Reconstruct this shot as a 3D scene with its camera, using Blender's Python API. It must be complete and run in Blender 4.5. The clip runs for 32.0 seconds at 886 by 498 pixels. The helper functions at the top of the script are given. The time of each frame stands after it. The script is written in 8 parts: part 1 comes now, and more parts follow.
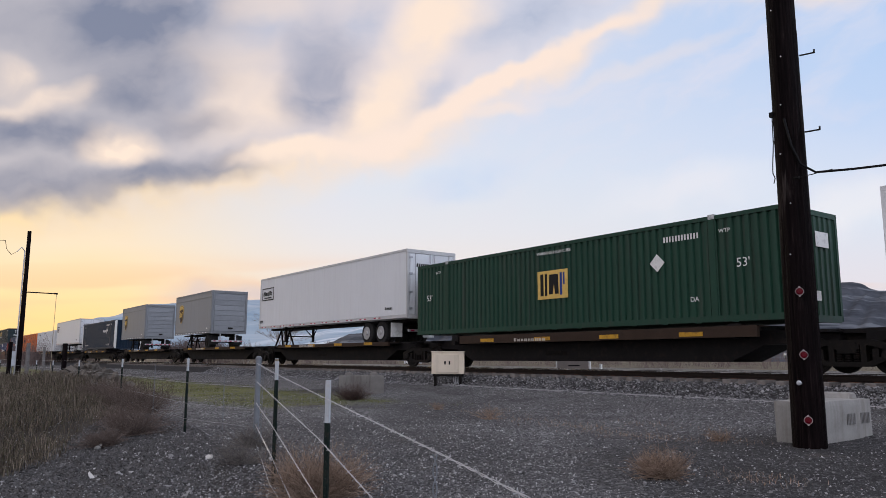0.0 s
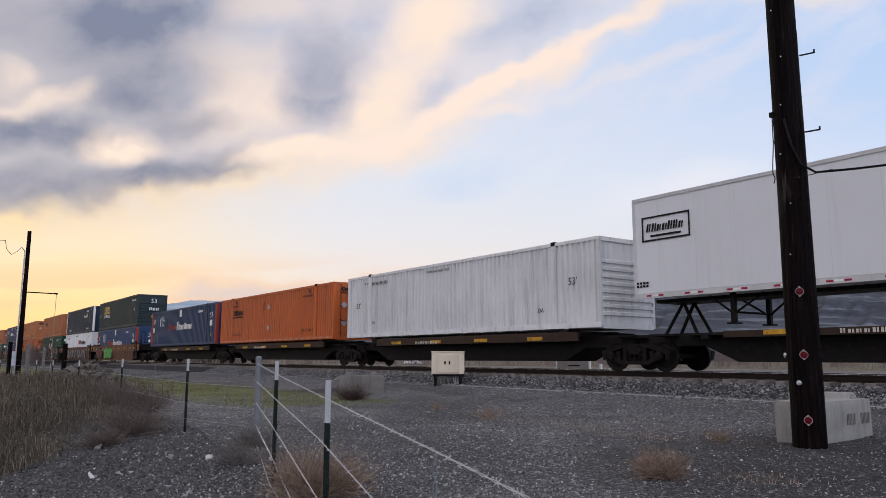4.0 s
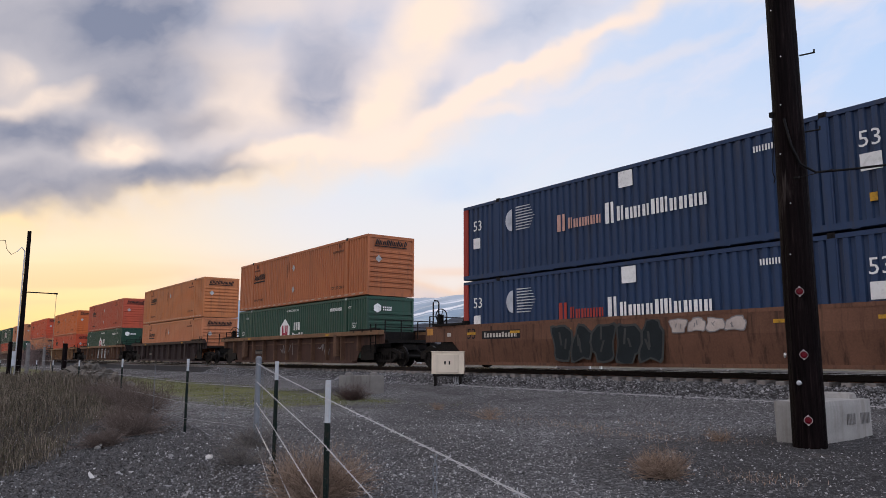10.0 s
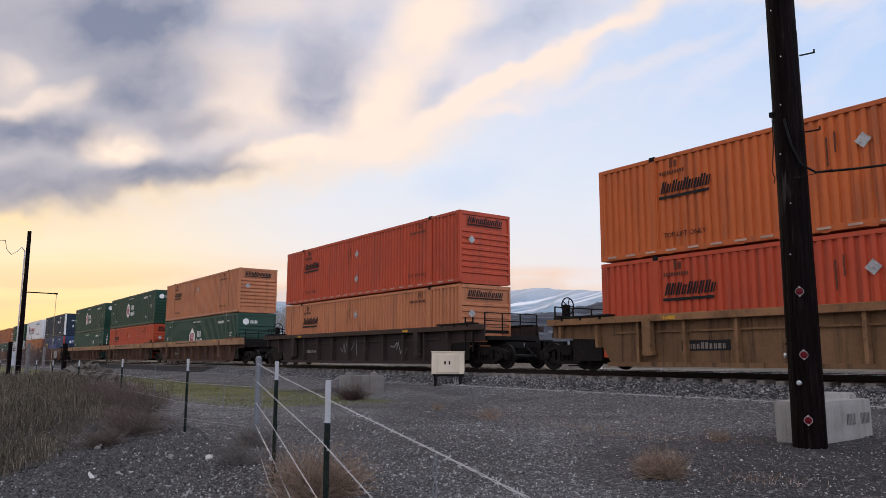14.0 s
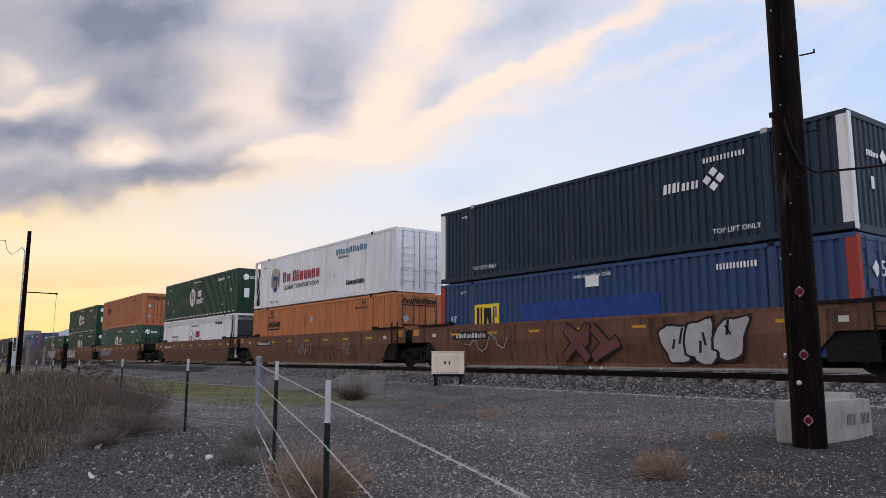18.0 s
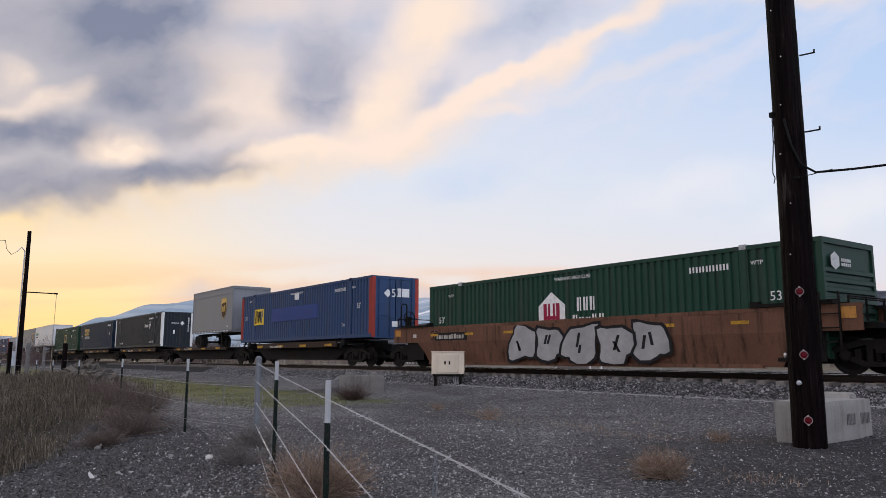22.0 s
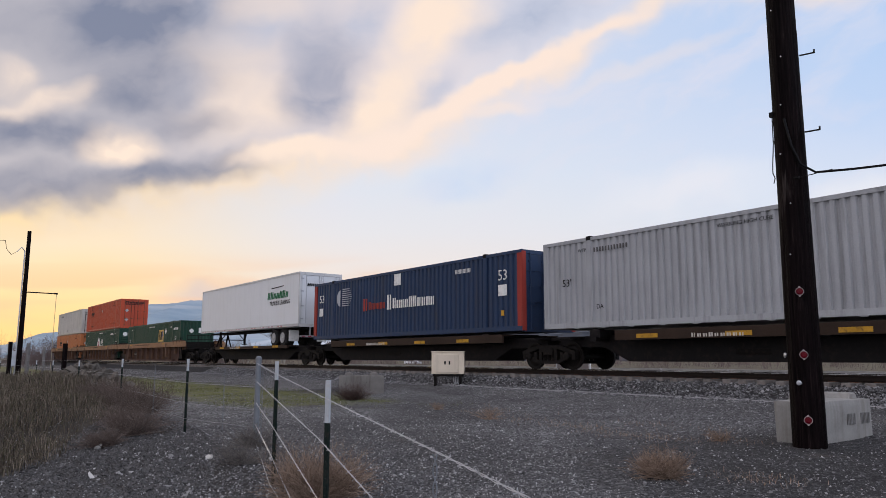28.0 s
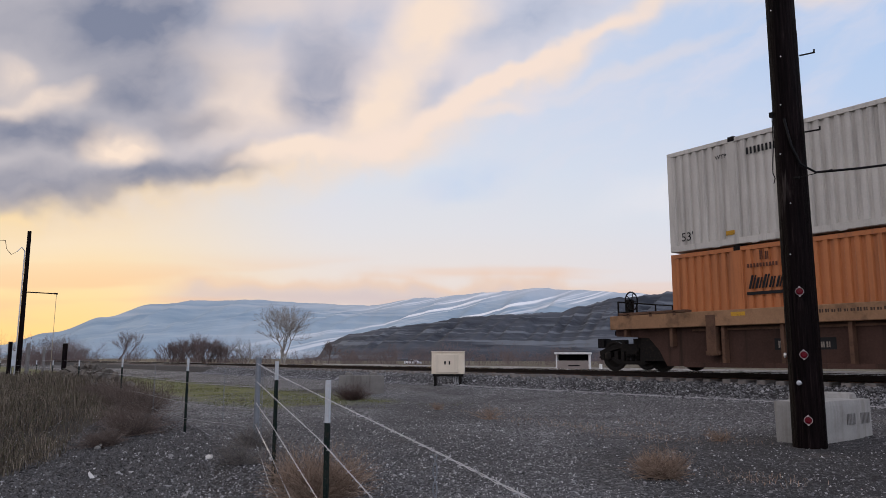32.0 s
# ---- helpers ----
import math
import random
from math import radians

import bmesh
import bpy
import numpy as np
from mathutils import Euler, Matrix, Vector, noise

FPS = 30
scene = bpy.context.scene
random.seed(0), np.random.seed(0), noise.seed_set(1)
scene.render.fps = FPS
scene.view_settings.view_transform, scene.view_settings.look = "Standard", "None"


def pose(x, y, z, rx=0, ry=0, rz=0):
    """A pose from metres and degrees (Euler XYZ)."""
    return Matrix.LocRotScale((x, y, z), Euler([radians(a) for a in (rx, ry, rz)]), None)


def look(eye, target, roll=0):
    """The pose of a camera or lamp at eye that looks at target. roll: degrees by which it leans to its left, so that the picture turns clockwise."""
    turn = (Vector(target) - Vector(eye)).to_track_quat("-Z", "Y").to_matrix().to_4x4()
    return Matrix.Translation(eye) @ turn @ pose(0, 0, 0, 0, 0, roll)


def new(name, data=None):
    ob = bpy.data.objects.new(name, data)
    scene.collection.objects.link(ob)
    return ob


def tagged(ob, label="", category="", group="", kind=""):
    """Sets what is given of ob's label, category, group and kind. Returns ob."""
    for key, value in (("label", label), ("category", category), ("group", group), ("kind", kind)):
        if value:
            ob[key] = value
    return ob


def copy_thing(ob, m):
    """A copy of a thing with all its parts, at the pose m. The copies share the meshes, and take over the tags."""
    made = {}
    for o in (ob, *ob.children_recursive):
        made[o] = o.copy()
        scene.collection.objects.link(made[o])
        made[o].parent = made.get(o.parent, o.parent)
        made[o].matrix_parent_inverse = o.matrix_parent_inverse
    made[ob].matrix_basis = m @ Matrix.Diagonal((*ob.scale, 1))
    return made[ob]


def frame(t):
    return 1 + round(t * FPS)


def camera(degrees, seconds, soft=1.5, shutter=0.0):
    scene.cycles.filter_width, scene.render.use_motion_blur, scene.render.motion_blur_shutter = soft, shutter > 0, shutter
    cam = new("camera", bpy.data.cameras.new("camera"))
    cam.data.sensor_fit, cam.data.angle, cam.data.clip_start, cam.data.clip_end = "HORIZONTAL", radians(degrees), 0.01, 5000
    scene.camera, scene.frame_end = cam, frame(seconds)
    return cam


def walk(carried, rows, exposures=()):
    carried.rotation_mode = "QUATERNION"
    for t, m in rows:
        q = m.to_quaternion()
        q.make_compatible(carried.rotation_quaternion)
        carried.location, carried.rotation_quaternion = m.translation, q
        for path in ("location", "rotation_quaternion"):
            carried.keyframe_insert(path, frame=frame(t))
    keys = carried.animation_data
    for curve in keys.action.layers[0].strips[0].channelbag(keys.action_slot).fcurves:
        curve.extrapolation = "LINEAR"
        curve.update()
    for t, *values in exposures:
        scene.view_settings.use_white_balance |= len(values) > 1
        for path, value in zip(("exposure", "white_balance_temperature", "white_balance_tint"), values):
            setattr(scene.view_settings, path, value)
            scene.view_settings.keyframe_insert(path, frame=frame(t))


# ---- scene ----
# Plan: x along the railway (towards the head of the train), y away from the fence, z up.
# The gravel lot lies at z = 0, the rail tops at RAIL, the train's middle at TRACK_Y.
EYE = Vector((0.0, 0.0, 1.2))
RAIL, TRACK_Y = 0.85, 18.735
TURN, PITCH, ROLL = 54.02, 8.40, 0.12
cam = camera(61.6, 32.0, 0.6)
CAM_POSE = Matrix.Translation(EYE) @ pose(0, 0, 0, 90 + PITCH, 0, TURN) @ pose(0, 0, 0, 0, 0, ROLL)
# the picture darkens a little where more of the bright sky is in view
walk(cam, [(0.0, CAM_POSE), (32.0, CAM_POSE)], [(0.0, -0.03), (6.0, 0.02), (13.0, 0.05), (17.0, 0.05), (20.0, 0.02), (23.5, -0.04), (28.0, -0.03), (32.0, -0.12)])

# how far the train has run at each time
RUN = [(0.0, 0.0), (4.0, 100.04), (8.0, 200.65), (12.0, 301.35), (16.0, 402.51),
       (20.0, 502.72), (24.0, 602.57), (28.0, 703.48), (32.0, 804.05)]

# ---------------------------------------------------------------- world and light


def srgb(r, g, b):
    return tuple(((c / 255 + 0.055) / 1.055) ** 2.4 if c > 10 else c / 255 / 12.92 for c in (r, g, b)) + (1.0,)


class Nodes:
    """Short hand for building node trees."""

    def __init__(self, tree):
        self.tree = tree
        tree.nodes.clear()

    def add(self, kind, **values):
        n = self.tree.nodes.new(kind)
        for k, v in values.items():
            if k in n.inputs:
                self.put(n.inputs[k], v)
        return n

    def put(self, socket, v):
        if isinstance(v, bpy.types.NodeSocket):
            self.tree.links.new(v, socket)
        else:
            socket.default_value = v

    def math(self, op, a, b=0.0, c=0.0):
        n = self.tree.nodes.new("ShaderNodeMath")
        n.operation = op
        for s, v in zip(n.inputs, (a, b, c)):
            self.put(s, v)
        return n.outputs[0]

    def step(self, x, lo, hi):
        n = self.tree.nodes.new("ShaderNodeMapRange")
        n.interpolation_type = "SMOOTHSTEP"
        for i, v in enumerate((x, lo, hi, 0.0, 1.0)):
            self.put(n.inputs[i], v)
        return n.outputs[0]

    def mix(self, f, a, b, mode="MIX"):
        n = self.tree.nodes.new("ShaderNodeMix")
        n.data_type, n.blend_type = "RGBA", mode
        self.put(n.inputs[0], f), self.put(n.inputs[6], a), self.put(n.inputs[7], b)
        return n.outputs[2]

    def ramp(self, f, stops, mode="LINEAR"):
        n = self.tree.nodes.new("ShaderNodeValToRGB")
        n.color_ramp.interpolation = mode
        els = n.color_ramp.elements
        while len(els) < len(stops):
            els.new(0.5)
        for e, (p, c) in zip(els, stops):
            e.position, e.color = p, c if not isinstance(c, float) else (c, c, c, 1)
        self.put(n.inputs[0], f)
        return n.outputs[0]

    def noise(self, vector, scale, detail=4.0, rough=0.55, warp=0.0):
        n = self.tree.nodes.new("ShaderNodeTexNoise")
        self.put(n.inputs["Vector"], vector)
        n.inputs["Scale"].default_value, n.inputs["Detail"].default_value = scale, detail
        n.inputs["Roughness"].default_value, n.inputs["Distortion"].default_value = rough, warp
        return n.outputs[0]

    def dot(self, a, b):
        n = self.tree.nodes.new("ShaderNodeVectorMath")
        n.operation = "DOT_PRODUCT"
        self.put(n.inputs[0], a), self.put(n.inputs[1], b)
        return n.outputs["Value"]

    def vec(self, x, y, z):
        n = self.tree.nodes.new("ShaderNodeCombineXYZ")
        for s, v in zip(n.inputs, (x, y, z)):
            self.put(s, v)
        return n.outputs[0]


SUN_EL, SUN_AZ = 6.0, -82.0      # degrees; azimuth from +y towards +x

world = bpy.data.worlds.new("evening_sky")
scene.world = world
world.use_nodes = True
W = Nodes(world.node_tree)
coord = W.add("ShaderNodeTexCoord").outputs["Generated"]
# axes of the western sky, in which the cloud bank and its streaks lie
west = (CAM_POSE.to_3x3() @ Vector((0, 0, -1)))
side = (CAM_POSE.to_3x3() @ Vector((1, 0, 0)))
over = (CAM_POSE.to_3x3() @ Vector((0, 1, 0)))
ahead = W.dot(coord, west)
depth = W.math("MAXIMUM", ahead, 0.3)
u = W.math("DIVIDE", W.dot(coord, side), depth)
v = W.math("DIVIDE", W.dot(coord, over), depth)
# clear sky: yellow glow low in the west, pale blue towards the north
low = W.step(v, -0.16, 0.34)
warm = W.ramp(low, [(0.0, srgb(251, 211, 138)), (0.10, srgb(252, 222, 168)), (0.26, srgb(247, 227, 198)), (0.5, srgb(234, 220, 208)), (1.0, srgb(205, 212, 228))])
middle = W.ramp(low, [(0.0, srgb(242, 225, 216)), (0.14, srgb(241, 230, 225)), (0.3, srgb(232, 231, 236)), (0.55, srgb(222, 229, 242)), (1.0, srgb(213, 221, 240))])
cool = W.ramp(low, [(0.0, srgb(234, 225, 230)), (0.16, srgb(230, 227, 236)), (0.36, srgb(222, 230, 244)), (0.65, srgb(209, 222, 246)), (1.0, srgb(186, 210, 245))])
clear = W.mix(W.step(u, -0.5, -0.1), warm, middle)
clear = W.mix(W.step(u, -0.1, 0.6), clear, cool)
# drifting of the vapour: the shapes below are torn by noise at two sizes
def torn(seed, size):
    return W.math("SUBTRACT", W.noise(W.vec(W.math("MULTIPLY", u, 0.85), v, seed), size, 2.0, 0.45), 0.5)


uw = W.math("ADD", u, W.math("MULTIPLY_ADD", torn(2.3, 7.0), 0.075, W.math("MULTIPLY_ADD", torn(4.9, 17.0), 0.045, W.math("MULTIPLY", torn(1.3, 42.0), 0.014))))
vw = W.math("ADD", v, W.math("MULTIPLY_ADD", torn(7.1, 8.0), 0.055, W.math("MULTIPLY_ADD", torn(9.4, 18.0), 0.040, W.math("MULTIPLY", torn(6.2, 44.0), 0.012))))
drift = W.vec(uw, vw, 0.0)
# vapour drawn out towards the upper right
along = W.math("ADD", W.math("MULTIPLY", uw, 0.89), W.math("MULTIPLY", vw, 0.45))
across = W.math("SUBTRACT", W.math("MULTIPLY", vw, 0.89), W.math("MULTIPLY", uw, 0.45))
wisp = W.noise(W.vec(W.math("MULTIPLY", along, 0.35), across, 5.2), 17.0, 4.0, 0.55)
puff = W.noise(W.vec(W.math("MULTIPLY", uw, 0.7), W.math("ADD", vw, 3.1), 0.3), 16.0, 4.0, 0.55)
puff = W.step(puff, 0.26, 0.74)


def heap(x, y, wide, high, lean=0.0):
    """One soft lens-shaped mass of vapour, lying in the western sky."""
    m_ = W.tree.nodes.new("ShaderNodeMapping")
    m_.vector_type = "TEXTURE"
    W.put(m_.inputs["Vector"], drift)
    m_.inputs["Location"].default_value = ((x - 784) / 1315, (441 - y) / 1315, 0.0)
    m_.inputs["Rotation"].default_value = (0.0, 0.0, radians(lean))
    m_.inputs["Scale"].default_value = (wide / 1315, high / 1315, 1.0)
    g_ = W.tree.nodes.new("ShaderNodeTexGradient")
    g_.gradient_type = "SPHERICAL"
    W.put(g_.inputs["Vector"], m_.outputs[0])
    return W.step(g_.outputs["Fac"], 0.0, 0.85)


def lay(sky_, heaps, colour, grain):
    """Lays heaps of one colour over the sky, their strength broken by the grain."""
    for x, y, wide, high, lean, gain in heaps:
        f = W.math("MULTIPLY", heap(x, y, wide, high, lean), W.math("MULTIPLY_ADD", grain, gain * 0.7, gain * 0.65))
        sky_ = W.mix(W.math("MINIMUM", f, 1.0), sky_, colour)
    return sky_


# thin lavender veils in the open sky
veil = W.math("MULTIPLY", W.step(wisp, 0.42, 0.72), W.math("MULTIPLY", W.step(v, -0.02, 0.16), 0.5))
sky = W.mix(veil, clear, srgb(232, 227, 238))
# the bank of cloud: its lower edge climbs towards the north
edge = W.ramp(W.math("DIVIDE", W.math("ADD", uw, 0.6), 0.9), [(0.0, 0.036), (0.13, 0.056), (0.30, 0.086), (0.46, 0.106), (0.55, 0.128), (0.64, 0.156), (0.72, 0.19), (0.80, 0.225), (0.88, 0.28), (1.0, 0.37)])
rise = W.math("SUBTRACT", vw, edge)
thick_ = W.math("SUBTRACT", 1.0, W.math("MULTIPLY", W.step(u, -0.12, 0.18), 0.62))
bank = W.math("MULTIPLY", W.step(rise, -0.042, 0.05), thick_)
body = W.mix(W.step(u, -0.5, -0.05), srgb(190, 187, 196), srgb(230, 219, 221))
sky = W.mix(bank, sky, body)
glow = W.math("MULTIPLY", W.step(rise, -0.055, 0.0), W.math("SUBTRACT", 1.0, W.step(rise, -0.004, 0.04)))
sky = W.mix(W.math("MULTIPLY", glow, W.math("MULTIPLY_ADD", puff, 0.7, 0.3)), sky, W.mix(W.step(u, -0.6, 0.05), srgb(253, 224, 176), srgb(252, 230, 214)))
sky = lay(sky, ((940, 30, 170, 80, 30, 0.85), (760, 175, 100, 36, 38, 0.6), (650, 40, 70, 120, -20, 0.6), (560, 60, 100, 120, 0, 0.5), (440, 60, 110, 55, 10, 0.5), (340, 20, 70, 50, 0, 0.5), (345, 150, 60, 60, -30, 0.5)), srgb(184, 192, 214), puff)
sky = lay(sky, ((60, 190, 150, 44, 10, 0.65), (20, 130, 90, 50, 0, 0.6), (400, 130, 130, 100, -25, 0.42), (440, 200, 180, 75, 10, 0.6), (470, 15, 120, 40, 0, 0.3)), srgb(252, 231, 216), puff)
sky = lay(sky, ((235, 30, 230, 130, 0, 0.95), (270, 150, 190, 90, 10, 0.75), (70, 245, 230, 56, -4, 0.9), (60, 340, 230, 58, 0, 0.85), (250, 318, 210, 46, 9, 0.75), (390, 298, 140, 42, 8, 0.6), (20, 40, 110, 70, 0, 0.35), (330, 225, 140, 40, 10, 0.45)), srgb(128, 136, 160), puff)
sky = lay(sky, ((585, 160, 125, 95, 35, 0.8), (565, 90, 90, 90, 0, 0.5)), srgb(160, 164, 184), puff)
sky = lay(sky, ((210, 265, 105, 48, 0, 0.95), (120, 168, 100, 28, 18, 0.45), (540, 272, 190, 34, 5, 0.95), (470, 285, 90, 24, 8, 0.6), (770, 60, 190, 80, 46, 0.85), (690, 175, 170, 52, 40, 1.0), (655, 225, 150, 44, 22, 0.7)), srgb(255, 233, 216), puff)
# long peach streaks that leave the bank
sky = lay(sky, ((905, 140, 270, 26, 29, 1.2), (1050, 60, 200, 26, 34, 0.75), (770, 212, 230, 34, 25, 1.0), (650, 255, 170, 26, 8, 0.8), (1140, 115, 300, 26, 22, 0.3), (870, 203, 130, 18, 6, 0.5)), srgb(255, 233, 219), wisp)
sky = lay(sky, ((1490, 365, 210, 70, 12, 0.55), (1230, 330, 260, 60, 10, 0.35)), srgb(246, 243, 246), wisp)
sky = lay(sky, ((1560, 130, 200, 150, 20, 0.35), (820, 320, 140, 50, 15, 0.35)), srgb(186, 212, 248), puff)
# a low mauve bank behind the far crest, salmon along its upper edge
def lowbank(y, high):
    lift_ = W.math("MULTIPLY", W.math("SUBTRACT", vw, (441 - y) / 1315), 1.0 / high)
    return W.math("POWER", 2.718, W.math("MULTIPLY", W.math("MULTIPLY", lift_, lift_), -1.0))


span = W.math("MULTIPLY", W.step(uw, -0.44, -0.33), W.math("SUBTRACT", 1.0, W.step(uw, 0.1, 0.35)))
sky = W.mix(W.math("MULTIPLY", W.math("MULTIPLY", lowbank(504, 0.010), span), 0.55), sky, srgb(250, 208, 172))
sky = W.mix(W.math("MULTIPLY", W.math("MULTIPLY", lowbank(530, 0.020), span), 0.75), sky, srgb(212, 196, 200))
# low salmon bars over the hills
bar = W.noise(W.vec(W.math("MULTIPLY", u, 0.35), W.math("MULTIPLY", v, 3.0), 9.0), 8.0, 2.0, 0.5)
lowbar = W.math("MULTIPLY", W.step(bar, 0.47, 0.62), W.math("MULTIPLY", W.step(v, -0.11, -0.075), W.math("SUBTRACT", 1.0, W.step(v, -0.05, 0.0))))
sky = W.mix(W.math("MULTIPLY", lowbar, 0.5), sky, srgb(247, 196, 160))
# the half of the sky behind the eye is open and brighter
open_sky = W.math("MULTIPLY_ADD", W.math("SUBTRACT", 1.0, W.step(ahead, -0.45, 0.35)), 1.15, 1.0)
below = W.step(W.dot(coord, (0, 0, 1)), -0.05, 0.0)
haze = W.add("ShaderNodeBackground", Color=sky, Strength=W.math("MULTIPLY", open_sky, W.math("MULTIPLY_ADD", below, 0.8, 0.2)))
nishita = W.tree.nodes.new("ShaderNodeTexSky")
nishita.sky_type, nishita.sun_disc = "NISHITA", False
nishita.sun_elevation, nishita.sun_rotation = radians(SUN_EL), radians(SUN_AZ)
air = W.add("ShaderNodeBackground", Color=nishita.outputs[0], Strength=0.003)
both = W.tree.nodes.new("ShaderNodeAddShader")
W.put(both.inputs[0], haze.outputs[0]), W.put(both.inputs[1], air.outputs[0])
out = W.tree.nodes.new("ShaderNodeOutputWorld")
W.put(out.inputs[0], both.outputs[0])

sun = new("sun", bpy.data.lights.new("sun", "SUN"))
sun.data.energy, sun.data.angle, sun.data.color = 0.55, radians(14), (1.0, 0.82, 0.6)
toward = Vector((math.sin(radians(SUN_AZ)) * math.cos(radians(SUN_EL)), math.cos(radians(SUN_AZ)) * math.cos(radians(SUN_EL)), math.sin(radians(SUN_EL))))
sun.matrix_world = look(toward * 100, (0, 0, 0))

# ---------------------------------------------------------------- materials
SURF = {}


def surface(name, base, rough=0.6, metal=0.0, vary=0.25, scale=3.0, grain=60.0, bump=0.15, dirt=None, dirt_amount=0.35, streaks=False, emit=0.0, gloss=0.12):
    """A procedural surface with variation at two scales, dirt and fine relief; cached by name."""
    if name in SURF:
        return SURF[name]
    m = bpy.data.materials.new(name)
    m.use_nodes = True
    N = Nodes(m.node_tree)
    tc = N.add("ShaderNodeTexCoord")
    info = N.add("ShaderNodeObjectInfo")
    where = tc.outputs["Object"]
    shift = N.tree.nodes.new("ShaderNodeVectorMath")
    shift.operation = "ADD"
    N.put(shift.inputs[0], where)
    N.put(shift.inputs[1], N.vec(N.math("MULTIPLY", info.outputs["Random"], 37.0), N.math("MULTIPLY", info.outputs["Random"], 11.0), 0.0))
    p = shift.outputs[0]
    big = N.noise(p, scale, 4.0, 0.6)
    small = N.noise(p, grain, 3.0, 0.6)
    dark = tuple(c * (1 - vary) for c in base[:3]) + (1,)
    light = tuple(min(1.0, c * (1 + vary)) for c in base[:3]) + (1,)
    col = N.ramp(N.math("ADD", N.math("MULTIPLY", big, 0.7), N.math("MULTIPLY", small, 0.3)), [(0.3, dark), (0.7, light)])
    tint = N.math("MULTIPLY_ADD", info.outputs["Random"], 0.12, 0.94)
    col = N.mix(1.0, col, N.vec(tint, tint, tint), "MULTIPLY")
    if dirt is not None:
        if streaks:
            st = N.tree.nodes.new("ShaderNodeVectorMath")
            st.operation = "MULTIPLY"
            N.put(st.inputs[0], p)
            st.inputs[1].default_value = (2.6, 2.6, 0.16)
            d = N.noise(st.outputs[0], 1.6, 5.0, 0.65)
        else:
            d = N.noise(p, scale * 2.7, 5.0, 0.65)
        f = N.math("MULTIPLY", N.step(d, 0.48, 0.72), dirt_amount)
        col = N.mix(f, col, dirt)
    b = N.add("ShaderNodeBsdfPrincipled", Metallic=metal)
    b.inputs["Specular IOR Level"].default_value = gloss
    N.put(b.inputs["Base Color"], col)
    N.put(b.inputs["Roughness"], N.math("MULTIPLY_ADD", big, 0.3, max(rough - 0.15, 0.05)))
    if bump:
        bp = N.add("ShaderNodeBump", Strength=bump, Distance=0.02)
        N.put(bp.inputs["Height"], small)
        N.put(b.inputs["Normal"], bp.outputs[0])
    if emit:
        b.inputs["Emission Color"].default_value, b.inputs["Emission Strength"].default_value = base, emit
    o = N.tree.nodes.new("ShaderNodeOutputMaterial")
    N.put(o.inputs[0], b.outputs[0])
    SURF[name] = m
    return m


def lin(r, g, b):
    return (r, g, b, 1.0)


GRIME = lin(0.05, 0.042, 0.036)


def paint(name, base, rough=0.5, amount=0.4):
    return surface("paint_" + name, base, rough, 0.0, 0.14, 0.5, 25.0, 0.05, GRIME, amount, True, 0.0, 0.25)


BLACK = surface("black_steel", lin(0.005, 0.005, 0.006), 0.6, 0.0, 0.4, 4, 40, 0.2, lin(0.03, 0.022, 0.016), 0.4)
DARK = surface("dark_iron", lin(0.007, 0.006, 0.0055), 0.65, 0.0, 0.4, 4, 40, 0.3, lin(0.035, 0.023, 0.016), 0.45)
RUBBER = surface("rubber", lin(0.018, 0.018, 0.018), 0.8, 0, 0.3, 5, 60, 0.3, lin(0.08, 0.07, 0.06), 0.4)
GALV = surface("galvanised_steel", lin(0.42, 0.43, 0.45), 0.45, 0.7, 0.15, 8, 90, 0.1, lin(0.2, 0.19, 0.18), 0.3)
WHITE = surface("white_lettering", lin(0.72, 0.72, 0.7), 0.6, 0, 0.1, 3, 50, 0.0, GRIME, 0.25)
FADED = surface("faded_lettering", lin(0.09, 0.04, 0.028), 0.7, 0, 0.3, 3, 50, 0.0)
INK = surface("black_lettering", lin(0.015, 0.015, 0.016), 0.6, 0, 0.3, 3, 50, 0.0)
YELLOW = surface("yellow_paint", lin(0.46, 0.25, 0.03), 0.6, 0, 0.3, 3, 40, 0.05, GRIME, 0.75)
GOLD = surface("gold_paint", lin(0.62, 0.42, 0.12), 0.55, 0, 0.12, 3, 40, 0.0, GRIME, 0.2)
CRIMSON = surface("crimson_paint", lin(0.28, 0.02, 0.05), 0.5, 0, 0.15, 3, 40, 0.0)
RED = surface("red_paint", lin(0.3, 0.045, 0.034), 0.55, 0, 0.15, 2, 40, 0.05, GRIME, 0.35, True)
RUST = surface("rusty_paint", lin(0.13, 0.06, 0.035), 0.75, 0.1, 0.3, 2, 40, 0.2, lin(0.05, 0.03, 0.022), 0.5)

# ---------------------------------------------------------------- mesh helpers
def box(bm, x, y, z, sx, sy, sz, turn=None):
    """A box with its middle at x, y, z; turn: an optional matrix round its middle."""
    pts = [Vector((a * sx / 2, b * sy / 2, c * sz / 2)) for a in (-1, 1) for b in (-1, 1) for c in (-1, 1)]
    if turn is not None:
        pts = [turn @ q for q in pts]
    vs = [bm.verts.new(q + Vector((x, y, z))) for q in pts]
    for f in ((0, 1, 3, 2), (4, 6, 7, 5), (0, 4, 5, 1), (2, 3, 7, 6), (0, 2, 6, 4), (1, 5, 7, 3)):
        bm.faces.new([vs[i] for i in f])
    return bm


